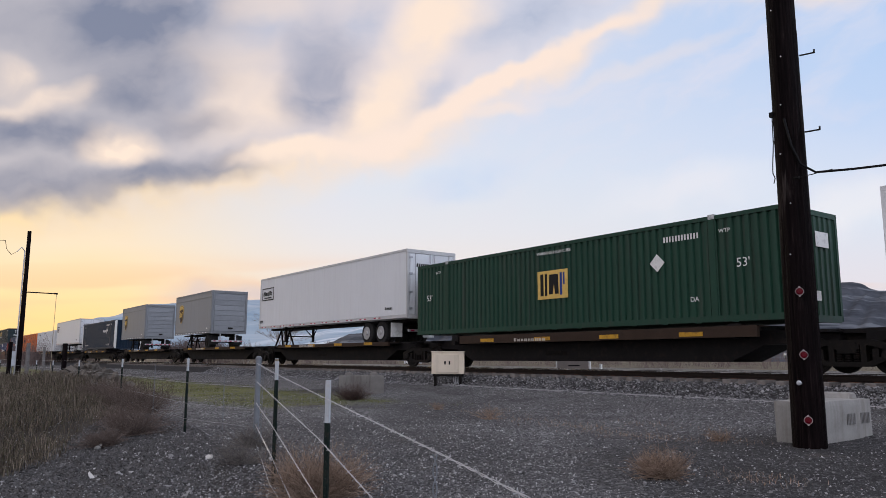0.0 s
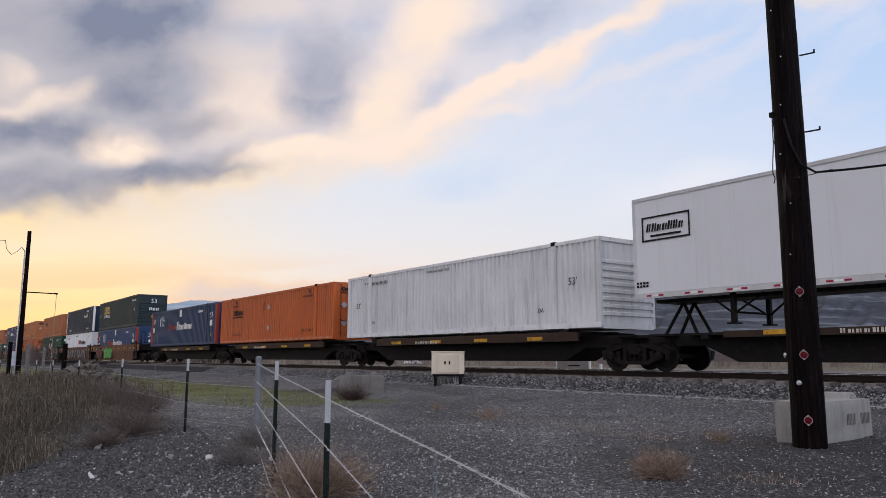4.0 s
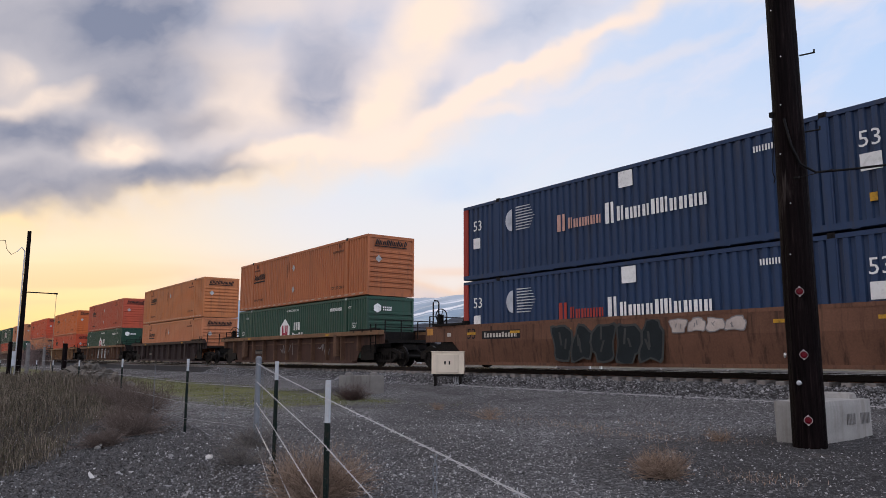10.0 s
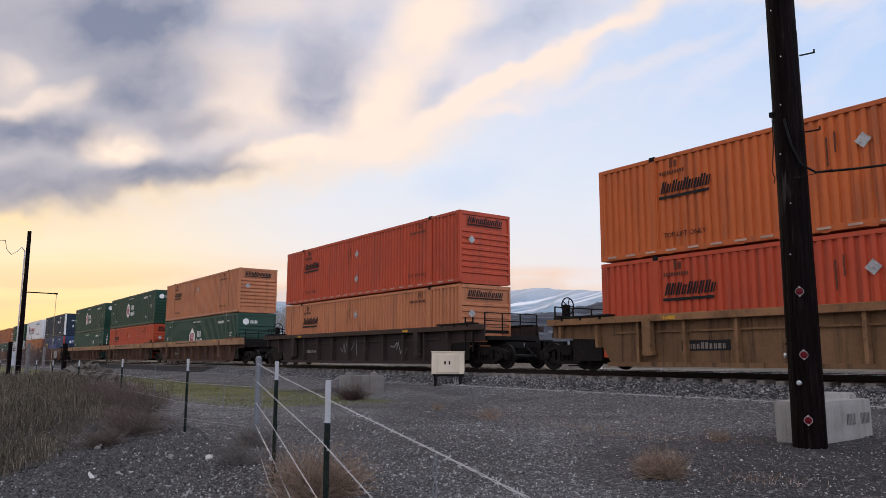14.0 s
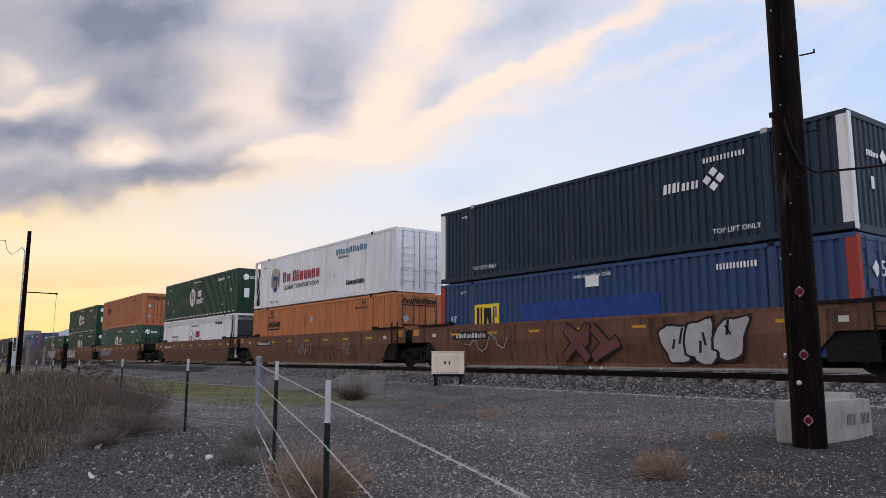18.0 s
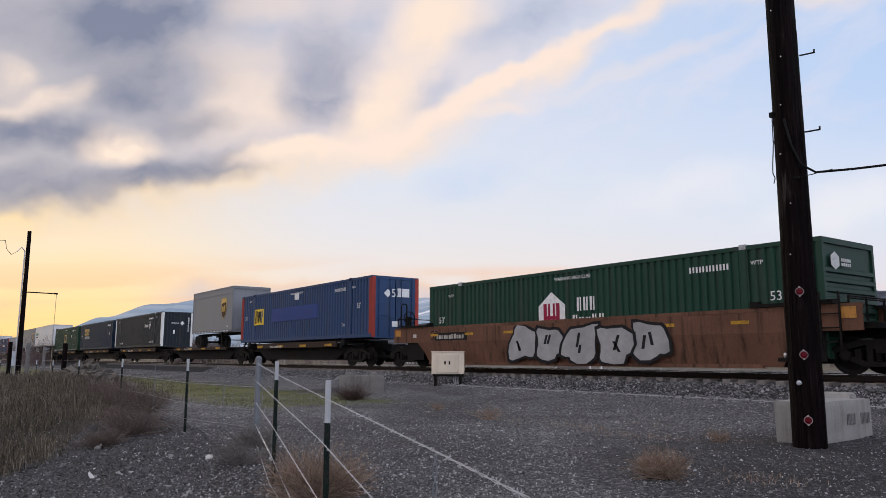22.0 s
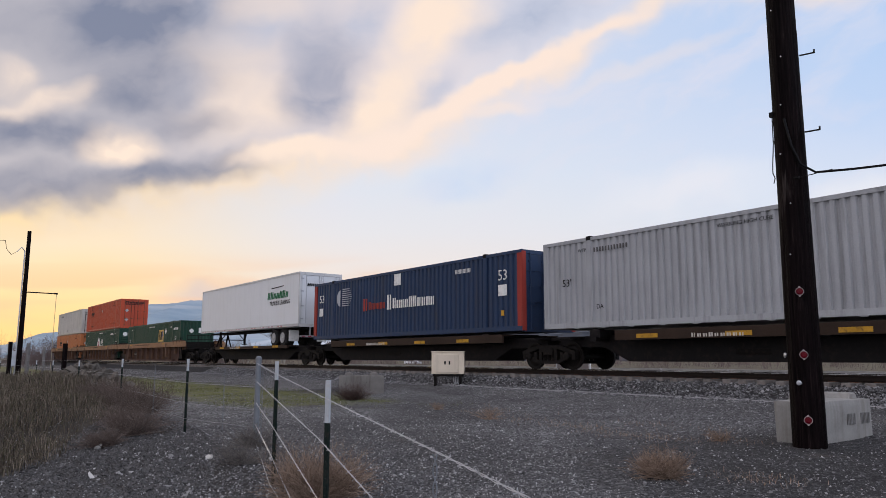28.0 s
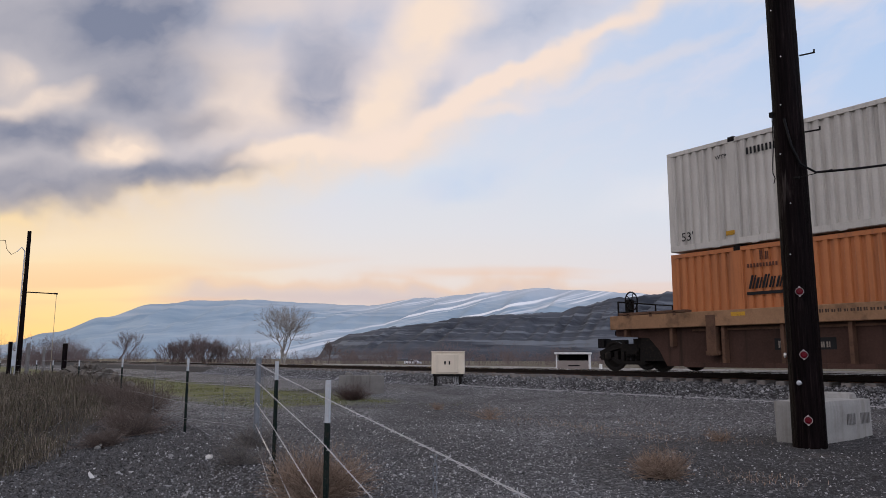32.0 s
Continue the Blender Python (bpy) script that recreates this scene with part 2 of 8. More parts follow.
def tube(bm, a, b, r0, r1=None, sides=10, caps=True):
    a, b = Vector(a), Vector(b)
    r1 = r0 if r1 is None else r1
    q = (b - a).to_track_quat("Z", "Y")
    rings = []
    for p, r in ((a, r0), (b, r1)):
        rings.append([bm.verts.new(p + q @ Vector((r * math.cos(6.28319 * k / sides), r * math.sin(6.28319 * k / sides), 0))) for k in range(sides)])
    for k in range(sides):
        bm.faces.new((rings[0][k], rings[0][(k + 1) % sides], rings[1][(k + 1) % sides], rings[1][k]))
    if caps:
        bm.faces.new(rings[0][::-1]), bm.faces.new(rings[1])
    return bm


def sweep(bm, pts, r, sides=8):
    """One round rod through all the points."""
    pts = [Vector(q) for q in pts]
    rings = []
    for k, q in enumerate(pts):
        d = (pts[min(k + 1, len(pts) - 1)] - pts[max(k - 1, 0)]).normalized()
        e = d.cross(Vector((0.13, 0.21, 0.97))).normalized()
        f = d.cross(e)
        rings.append([bm.verts.new(q + (e * math.cos(6.28319 * i / sides) + f * math.sin(6.28319 * i / sides)) * r) for i in range(sides)])
    for a, b in zip(rings, rings[1:]):
        for i in range(sides):
            bm.faces.new((a[i], a[(i + 1) % sides], b[(i + 1) % sides], b[i]))
    bm.faces.new(rings[0][::-1]), bm.faces.new(rings[-1])
    return bm


def lathe(bm, profile, sides=24, axis="y", at=(0, 0, 0)):
    """Turns (radius, offset) pairs round an axis."""
    rings = []
    for r, o in profile:
        ring = []
        for k in range(sides):
            c, s = r * math.cos(6.28319 * k / sides), r * math.sin(6.28319 * k / sides)
            ring.append(bm.verts.new(Vector((c, o, s) if axis == "y" else ((c, s, o) if axis == "z" else (o, c, s))) + Vector(at)))
        rings.append(ring)
    for i in range(len(rings) - 1):
        for k in range(sides):
            bm.faces.new((rings[i][k], rings[i][(k + 1) % sides], rings[i + 1][(k + 1) % sides], rings[i + 1][k]))
    bm.faces.new(rings[0][::-1]), bm.faces.new(rings[-1])
    return bm


def slab(bm, outline, y0, y1):
    """An upright plate: an outline of (x, z) given depth from y0 to y1."""
    a = [bm.verts.new((x, y0, z)) for x, z in outline]
    b = [bm.verts.new((x, y1, z)) for x, z in outline]
    bm.faces.new(a), bm.faces.new(b[::-1])
    n = len(a)
    for k in range(n):
        bm.faces.new((a[k], b[k], b[(k + 1) % n], a[(k + 1) % n]))
    return bm


def mesh(name, bm, material, smooth=False, bevel=0.0):
    if bevel:
        bmesh.ops.bevel(bm, geom=list(bm.edges), offset=bevel, segments=1, affect="EDGES")
    bmesh.ops.recalc_face_normals(bm, faces=list(bm.faces))
    me = bpy.data.meshes.new(name)
    bm.to_mesh(me), bm.free()
    me.materials.append(material)
    if smooth:
        me.polygons.foreach_set("use_smooth", [True] * len(me.polygons))
    return me


CACHE = {}


def cached(key, build, material, **how):
    """The one mesh for a key; build(bm) fills it when it is first asked for."""
    if key not in CACHE:
        bm = bmesh.new()
        build(bm)
        CACHE[key] = mesh(key.split("/")[-1], bm, material, **how)
    return CACHE[key]


def part(name, bm, material, parent, label="", m=None, **how):
    """Links a bmesh (or a ready mesh) as one mesh object under a thing or a part."""
    me = mesh(name, bm, material, **how) if isinstance(bm, bmesh.types.BMesh) else bm
    ob = new(name, me)
    ob.parent = parent
    if m is not None:
        ob.matrix_basis = m
    if label:
        tagged(ob, label)
    if name.endswith(("_mark", "_tape", "twigs", "_seams", "_studs", "_barb", "_caps", "hazard_tape", "graffiti", "graffiti_outline", "graffiti_scribble", "graffiti_line", "lock_rods")):
        tagged(ob, kind="stuff")
    return ob


def thing(name, label, category, m=None, group="", kind=""):
    ob = new(name)
    ob.empty_display_size = 0.3
    if m is not None:
        ob.matrix_basis = m
    return tagged(ob, label, category, group, kind)


# words that can be read, made into meshes while the scene is still small
def lettering(words, size):
    cu = bpy.data.curves.new("lettering", "FONT")
    cu.body, cu.size, cu.extrude, cu.align_x, cu.align_y, cu.resolution_u = words, size, 0.002, "CENTER", "CENTER", 2
    ob = new("lettering", cu)
    bpy.context.view_layer.update()
    me = bpy.data.meshes.new_from_object(ob.evaluated_get(bpy.context.evaluated_depsgraph_get()))
    bpy.data.objects.remove(ob)
    return me


WORDS = {}
for text_, size_ in (("53'", 0.34), ("53", 0.55), ("WTP", 0.16), ("TOP LIFT ONLY", 0.2), ("WARNING HIGH CUBE", 0.155),
                     ("DA", 0.2), ("GLOBAL TRANSPORTATION", 0.345), ("REFRIGERATED", 0.16), ("TEMPERATURE", 0.26), ("CONTROLLED", 0.26), ("SATURN", 1.15), ("TRAILER LEASING", 0.36), ("INTERMODAL", 0.42), ("125 T", 0.3)):
    for ink_ in (WHITE, INK):
        me_ = lettering(text_, size_)
        me_.materials.clear()
        me_.materials.append(ink_)
        WORDS[text_, ink_.name] = me_


def words(text, ink, parent, x, z, y, end=False):
    """Lettering on a side that faces -y, or, with end, on an end wall that faces +x."""
    m = pose(x, y, z, 90, 0, 0) if not end else pose(x, y, z, 90, 0, 90)
    return part("lettering", WORDS[text, ink.name], None, parent, "", m)


def bars(count, x0, x1, z0, z1, y, slant=0.0, gap=0.22, seed=0, rows=1):
    """Plain bars that stand for writing that cannot be read or is not to be lettered."""
    rnd = random.Random(seed)
    bm = bmesh.new()
    for r in range(rows):
        a, b = z0 + (z1 - z0) * r / rows, z0 + (z1 - z0) * (r + 0.72 if rows > 1 else r + 1) / rows
        w = (x1 - x0) / count
        for k in range(count):
            s = x0 + k * w
            e = s + w * (1 - gap) * rnd.uniform(0.82, 1.0)
            top = b if k == 0 or w < 0.12 else a + (b - a) * rnd.choice((0.78, 0.8, 1.0))
            d = slant * (top - a)
            if w < 0.12:
                slab(bm, [(s, a), (e, a), (e + d, top), (s + d, top)], y, y - 0.004)
                continue
            # two upright bars, a broad and a narrow one, for each character
            for p0, p1 in ((s, s + (e - s) * 0.46), (s + (e - s) * 0.68, e)):
                slab(bm, [(p0, a), (p1, a), (p1 + d, top), (p0 + d, top)], y, y - 0.004)
    return bm


def end_on(bm, x):
    """Turns a plate made for a side into one on the end wall at x."""
    bmesh.ops.transform(bm, matrix=pose(x, 0, 0, 0, 0, 90), verts=list(bm.verts))
    return bm


MOVERS = []

# ---------------------------------------------------------------- containers
HL, HW, HH = 8.075, 1.295, 2.90      # half length, half width and height of a 53-foot box


def corrugated(bm, x0, x1, z0, z1, y, deep, pitch, out=-1):
    """An upright folded panel from x0 to x1; out: the way in which it faces."""
    n = max(2, int((x1 - x0) / pitch))
    w = (x1 - x0) / n
    pts = []
    for k in range(n):
        s = x0 + k * w
        pts += [(s, 0), (s + w * 0.44, 0), (s + w * 0.56, deep), (s + w * 0.88, deep)]
    pts.append((x1, 0))
    a = [bm.verts.new((x, y - out * d, z0)) for x, d in pts]
    b = [bm.verts.new((x, y - out * d, z1)) for x, d in pts]
    for k in range(len(pts) - 1):
        bm.faces.new((a[k], a[k + 1], b[k + 1], b[k]))


def shell(deep, pitch, rear=0.0, head=0.0):
    """Side walls, roof and floor; rear and head: how far an end is set back behind its frame."""
    def build(bm):
        a, b = -HL + 0.1 + rear, HL - 0.1 - head
        for s in (-1, 1):
            corrugated(bm, a, b, 0.16, HH - 0.1, s * (HW - 0.012), deep, pitch, s)
        for z, t, y in ((HH - 0.045, 0.05, 0.08), (0.1, 0.12, 0.1)):
            box(bm, (a + b) / 2, 0, z, b - a + 0.1, 2 * HW - y, t)
    return build


def cooling_unit(bm):
    """The body of the cooling unit on the nose of a refrigerated box."""
    box(bm, 0, 0, 1.75, 0.3, 1.9, 1.5)


def unit_louvre(bm):
    box(bm, 0.17, 0, 0, 0.05, 1.4, 0.05, Matrix.Rotation(0.5, 3, "Y"))


def frame_brace(bm):
    for s in (-1, 1):
        tube(bm, (0.02, s * (HW - 0.06), 0.25), (0.62, s * (HW - 0.06), 1.5), 0.03, sides=8)
        tube(bm, (0.62, s * (HW - 0.06), 1.5), (0.02, s * (HW - 0.06), 2.7), 0.03, sides=8)


def end_ribs(bm):
    pts = [(0.12, 0.0), (0.36, 0.0)]
    for k in range(8):
        z = 0.4 + k * 0.235
        pts += [(z, 0.0), (z + 0.03, 0.05), (z + 0.12, 0.05), (z + 0.15, 0.0)]
    pts += [(2.3, 0.0), (HH - 0.1, 0.0)]
    w = HW - 0.1
    a = [bm.verts.new((HL - 0.05 + d, -w, z)) for z, d in pts]
    b = [bm.verts.new((HL - 0.05 + d, w, z)) for z, d in pts]
    for k in range(len(pts) - 1):
        bm.faces.new((a[k], b[k], b[k + 1], a[k + 1]))


def end_folds(bm):
    n = 9
    w = (2 * HW - 0.24) / n
    pts = []
    for k in range(n):
        s = -HW + 0.12 + k * w
        pts += [(s, 0.0), (s + w * 0.4, 0.0), (s + w * 0.5, 0.04), (s + w * 0.9, 0.04)]
    pts.append((HW - 0.12, 0.0))
    a = [bm.verts.new((HL - 0.02 - d, y, 0.14)) for y, d in pts]
    b = [bm.verts.new((HL - 0.02 - d, y, HH - 0.1)) for y, d in pts]
    for k in range(len(pts) - 1):
        bm.faces.new((a[k], a[k + 1], b[k + 1], b[k]))
    box(bm, HL - 0.1, 0, HH / 2, 0.04, 2 * HW - 0.2, HH - 0.2)


def door_leaf(bm):
    box(bm, HL - 0.04, 0, HH / 2, 0.06, HW - 0.12, HH - 0.3)
    for z in (0.55, 1.1, 1.65, 2.2):
        box(bm, HL - 0.004, 0, z + 0.1, 0.03, HW - 0.3, 0.3)


def lock_rod(bm):
    tube(bm, (HL + 0.035, 0, 0.1), (HL + 0.035, 0, HH - 0.08), 0.022, sides=8)
    for z in (0.35, 1.0, 1.7, 2.5):
        box(bm, HL + 0.02, 0, z, 0.05, 0.11, 0.06)
    box(bm, HL + 0.05, 0.12, 0.95, 0.03, 0.3, 0.04)


def frame_long(bm):
    box(bm, 0, 0, 0, 2 * HL, 0.07, 0.11)


def frame_low(bm):
    box(bm, 0, 0, 0, 2 * HL, 0.07, 0.16)
    for k in range(13):
        box(bm, -6.6 + k * 1.1, 0, -0.09, 0.18, 0.06, 0.03)


def frame_post(bm):
    box(bm, 0, 0, HH / 2, 0.14, 0.1, HH - 0.1)


def frame_broad(bm):
    box(bm, 0, 0, HH / 2, 0.26, 0.1, HH - 0.1)
    box(bm, 0.11, 0.06, HH / 2, 0.05, 0.16, HH - 0.1)


def frame_mid(bm):
    box(bm, 0, 0, HH / 2, 0.16, 0.06, HH - 0.1)
    box(bm, -0.1, 0.012, HH / 2, 0.05, 0.05, HH - 0.2)
    box(bm, 0.1, 0.012, HH / 2, 0.05, 0.05, HH - 0.2)


def casting(bm):
    box(bm, 0, 0, 0, 0.19, 0.17, 0.13)
    box(bm, 0, -0.088, 0, 0.08, 0.012, 0.07)


def tape(bm):
    for k in range(22):
        box(bm, -7.6 + k * 0.72, 0, 0, 0.34, 0.008, 0.055)


PAINTS = {
    "orange": lin(0.46, 0.108, 0.027), "tan": lin(0.42, 0.158, 0.072), "coral": lin(0.37, 0.068, 0.034), "deep": lin(0.41, 0.06, 0.024),
    "amber": lin(0.40, 0.142, 0.052), "clay": lin(0.36, 0.118, 0.046), "green": lin(0.010, 0.044, 0.027), "forest": lin(0.009, 0.038, 0.021), "sea": lin(0.02, 0.058, 0.039),
    "navy": lin(0.018, 0.038, 0.088), "cobalt": lin(0.02, 0.05, 0.125), "ink": lin(0.009, 0.022, 0.042), "soot": lin(0.012, 0.018, 0.024),
    "pine": lin(0.013, 0.026, 0.03), "white": lin(0.63, 0.635, 0.645), "bone": lin(0.47, 0.445, 0.405), "silver": lin(0.34, 0.35, 0.365), "steel": lin(0.205, 0.216, 0.23),
}
COLOUR = {"orange": "orange", "tan": "tan orange", "coral": "coral red", "deep": "deep orange-red", "amber": "amber orange", "clay": "faded orange-brown", "green": "dark green",
          "forest": "forest green", "sea": "faded green", "navy": "navy blue", "cobalt": "blue", "ink": "dark blue-black", "soot": "near-black",
          "pine": "black-green", "white": "white", "bone": "bone white", "silver": "light grey", "steel": "grey"}
SIDE = -HW - 0.006


def diamond(x, z, r, y=SIDE):
    return slab(bmesh.new(), [(x - r, z), (x, z - r), (x + r, z), (x, z + r)], y, y - 0.005)


def rect(x0, x1, z0, z1, y=SIDE, deep=0.005):
    return slab(bmesh.new(), [(x0, z0), (x1, z0), (x1, z1), (x0, z1)], y, y - deep)


def hexagon(x, z, w, h, y=SIDE):
    return slab(bmesh.new(), [(x - w, z - h * 0.5), (x, z - h), (x + w, z - h * 0.5), (x + w, z + h * 0.5), (x, z + h), (x - w, z + h * 0.5)], y, y - 0.005)


def gable(x, z0, z1, w, y=SIDE):
    return slab(bmesh.new(), [(x - w, z0), (x + w, z0), (x + w, z1 - 0.45), (x, z1), (x - w, z1 - 0.45)], y, y - 0.005)


def id_bars(box_, x0, x1, z0, z1, ink, seed):
    part("number_mark", bars(12, x0, x1, z0, z0 + 0.8 * (z1 - z0), SIDE, 0, 0.42, seed), ink, box_)


def trim_53(b, ink, low=True):
    words("53'", ink, b, 6.9, 1.55, SIDE)
    words("53'", ink, b, -7.2, 1.5, SIDE)


def dress_orange(b, seed, end):
    part("logo_mark", bars(9, -5.75, -4.1, 1.78, 2.12, SIDE, 0.3, 0.16, seed), INK, b)
    part("logo_underline", rect(-5.8, -4.15, 1.62, 1.7), INK, b)
    for z in (2.05, 0.85)[:1 + seed % 2]:
        part("placard", diamond(-0.1, z, 0.19), surface("placard_dull", lin(0.36, 0.36, 0.36), 0.6, 0, 0.3, 6, 50, 0.0, GRIME, 0.5), b, "dull grey diamond placard")
    words("TOP LIFT ONLY", INK, b, 5.1, 0.55, SIDE)
    words("TOP LIFT ONLY", INK, b, -5.0, 0.55, SIDE)
    part("number_mark", bars(2, 5.2, 5.5, 2.52, 2.74, SIDE, 0, 0.35, 3), FADED, b)
    part("number_mark", bars(12, 4.55, 5.75, 2.32, 2.42, SIDE, 0, 0.3, 3), FADED, b)
    part("number_mark", bars(2, -5.4, -5.1, 2.5, 2.75, SIDE, 0, 0.35, 3), FADED, b)
    part("number_mark", bars(10, -5.75, -4.9, 2.32, 2.42, SIDE, 0, 0.3, 3), FADED, b)
    for q in range(2):
        part("scratch_mark", rect(-0.95 + 0.2 * q, -0.91 + 0.2 * q, 1.6 + 0.3 * q, 2.3 + 0.1 * q), FADED, b, "dark rusty scratch")
    x = HL + 0.016
    part("logo_mark", end_on(bars(9, -0.92, 0.86, 2.42, 2.68, -x, 0.3, 0.16, seed + 1), 0), INK, b)
    part("logo_underline", end_on(rect(-0.95, 0.85, 2.33, 2.38, -x), 0), INK, b)
    part("placard", end_on(diamond(-0.72, 1.75, 0.18, -x), 0), surface("placard_dull", lin(0.36, 0.36, 0.36), 0.6), b, "dull grey diamond placard")
    if end == "doors":
        part("placard", end_on(diamond(-0.72, 0.85, 0.18, -x), 0), surface("placard_dull", lin(0.36, 0.36, 0.36), 0.6), b, "dull grey diamond placard")


def dress_hub(b, seed, end, logo="hexagon"):
    if logo == "hexagon":
        part("emblem_border", hexagon(-1.0, 1.53, 0.62, 0.73, SIDE + 0.001), surface("emblem_grey", lin(0.3, 0.31, 0.31), 0.6), b, "grey emblem border")
        part("emblem", hexagon(-1.0, 1.53, 0.57, 0.67, SIDE - 0.005), WHITE, b, "white hexagonal emblem")
        z0, z1 = 1.13, 1.95
    else:
        part("emblem", gable(-1.0, 0.5, 2.2, 0.62), WHITE, b, "white house-shaped emblem")
        z0, z1 = 0.88, 1.82
    for dx, w in ((-0.3, 0.075), (-0.11, 0.045), (0.11, 0.045), (0.3, 0.075)):
        part("emblem_bar", rect(-1.0 + dx - w, -1.0 + dx + w, z0, z1, SIDE - 0.010), CRIMSON, b, "crimson emblem bar")
    part("emblem_bar", rect(-1.34, -0.66, (z0 + z1) / 2 - 0.06, (z0 + z1) / 2 + 0.06, SIDE - 0.014), CRIMSON, b, "crimson emblem bar")
    part("logo_mark", bars(3, 0.15, 0.98, 1.52, 1.95, SIDE, 0, 0.3, 5), WHITE, b)
    part("logo_mark", bars(5, -0.05, 1.35, 1.0, 1.4, SIDE, 0, 0.26, 6), WHITE, b)
    words("WARNING HIGH CUBE", WHITE, b, -0.05, 2.6, SIDE)
    words("WTP", WHITE, b, 6.4, 2.43, SIDE)
    words("WTP", WHITE, b, -6.6, 2.43, SIDE)
    words("DA", WHITE, b, 5.4, 0.68, SIDE)
    words("DA", WHITE, b, -5.6, 0.68, SIDE)
    trim_53(b, WHITE)
    id_bars(b, 4.4, 5.65, 2.33, 2.53, WHITE, seed)
    x = HL + 0.016
    part("emblem", end_on(hexagon(-0.75, 2.35, 0.2, 0.22, -x), 0), WHITE, b, "white hexagonal emblem")
    part("logo_mark", end_on(bars(5, -0.45, 0.05, 2.24, 2.46, -x, 0, 0.2, seed, 2), 0), WHITE, b)
    if end == "doors":
        part("number_mark", end_on(bars(5, 0.25, 0.9, 2.0, 2.5, -x - 0.02, 0, 0.25, seed, 2), 0), WHITE, b)
        part("notice", end_on(rect(-0.85, -0.5, 1.0, 1.6, -x - 0.02), 0), WHITE, b)
        part("notice", end_on(rect(0.55, 0.85, 0.7, 1.0, -x - 0.02), 0), YELLOW, b, "yellow notice")
        words("53'", WHITE, b, x + 0.03, 1.3, 0.75, True)
    else:
        part("notice", end_on(bars(4, -0.15, 0.4, 0.55, 0.75, -x, 0, 0.2, seed), 0), WHITE, b)


def dress_emp(b, seed, end, plate=GOLD, x0=-0.78, up=0.0):
    before = set(b.children)
    part("emblem", rect(x0, x0 + 1.42, 1.05, 2.0), plate, b, "yellow emblem panel")
    part("logo_mark", bars(1, x0 + 0.14, x0 + 0.52, 1.16, 1.9, SIDE - 0.006, 0, 0.0, 1), INK, b)
    part("logo_mark", slab(bmesh.new(), [(x0 + 0.55, 1.2), (x0 + 0.72, 1.2), (x0 + 0.78, 1.55), (x0 + 0.84, 1.2), (x0 + 1.0, 1.2), (x0 + 0.98, 1.86), (x0 + 0.57, 1.86)], SIDE - 0.006, SIDE - 0.011), INK, b)
    part("logo_mark", bars(1, x0 + 1.06, x0 + 1.32, 1.5, 1.9, SIDE - 0.006, 0, 0.0, 1), surface("emblem_blue", lin(0.02, 0.05, 0.22), 0.5), b)
    part("logo_stem", rect(x0 + 1.06, x0 + 1.16, 1.16, 1.5, SIDE - 0.006), surface("emblem_blue", lin(0.02, 0.05, 0.22), 0.5), b)
    for q in set(b.children) - before:
        q.matrix_basis = pose(0, 0, up)
    trim_53(b, WHITE)
    words("WTP", WHITE, b, 5.6 if up else 6.4, 2.45, SIDE)
    words("WTP", WHITE, b, -6.6, 2.5, SIDE)
    words("DA", WHITE, b, 5.4, 0.68, SIDE)
    if x0 > -5.0:
        part("placard", diamond(4.2, 1.8 + 1.2 * up, 0.26), WHITE, b, "white diamond placard")
    words("WARNING HIGH CUBE", WHITE, b, 0.0, 2.6, SIDE)
    id_bars(b, *((6.3, 7.5, 2.2, 2.42) if up else (4.45, 5.65, 2.35, 2.55)), WHITE, seed)
    x = HL + 0.016
    part("emblem", end_on(rect(0.1, 0.75, 1.95, 2.35, -x), 0), WHITE, b, "white emblem panel")
    part("placard", end_on(diamond(-0.45, 2.1, 0.2, -x), 0), WHITE, b, "white diamond placard")
    part("notice", end_on(rect(-0.2, 0.2, 0.55, 0.8, -x), 0), WHITE, b)


def dress_umax(b, seed, end):
    part("logo_mark", bars(4, 2.85, 4.1, 1.74, 2.02, SIDE, 0.1, 0.2, seed), WHITE, b)
    for dx, dz in ((0, 0.2), (0, -0.2), (-0.2, 0), (0.2, 0)):
        part("emblem", diamond(4.5 + dx, 1.9 + dz, 0.14), WHITE, b, "white lozenge emblem")
    words("TOP LIFT ONLY", WHITE, b, 5.1, 0.45, SIDE)
    words("TOP LIFT ONLY", WHITE, b, -5.3, 0.45, SIDE)
    words("WTP", WHITE, b, -6.5, 2.5, SIDE)
    words("WTP", WHITE, b, 6.5, 2.5, SIDE)
    id_bars(b, 4.2, 5.5, 2.38, 2.56, WHITE, seed)
    x = HL + 0.016
    part("logo_mark", end_on(bars(4, -0.5, 0.15, 1.9, 2.05, -x, 0.1, 0.2, seed), 0), WHITE, b)
    part("emblem", end_on(diamond(0.38, 1.98, 0.18, -x), 0), WHITE, b, "white lozenge emblem")
    part("notice", end_on(rect(-0.35, -0.2, 1.1, 1.4, -x), 0), WHITE, b)
    part("number_mark", end_on(bars(1, 0.85, 0.97, 1.3, 2.5, -x, 0, 0.1, seed, 8), 0), WHITE, b)


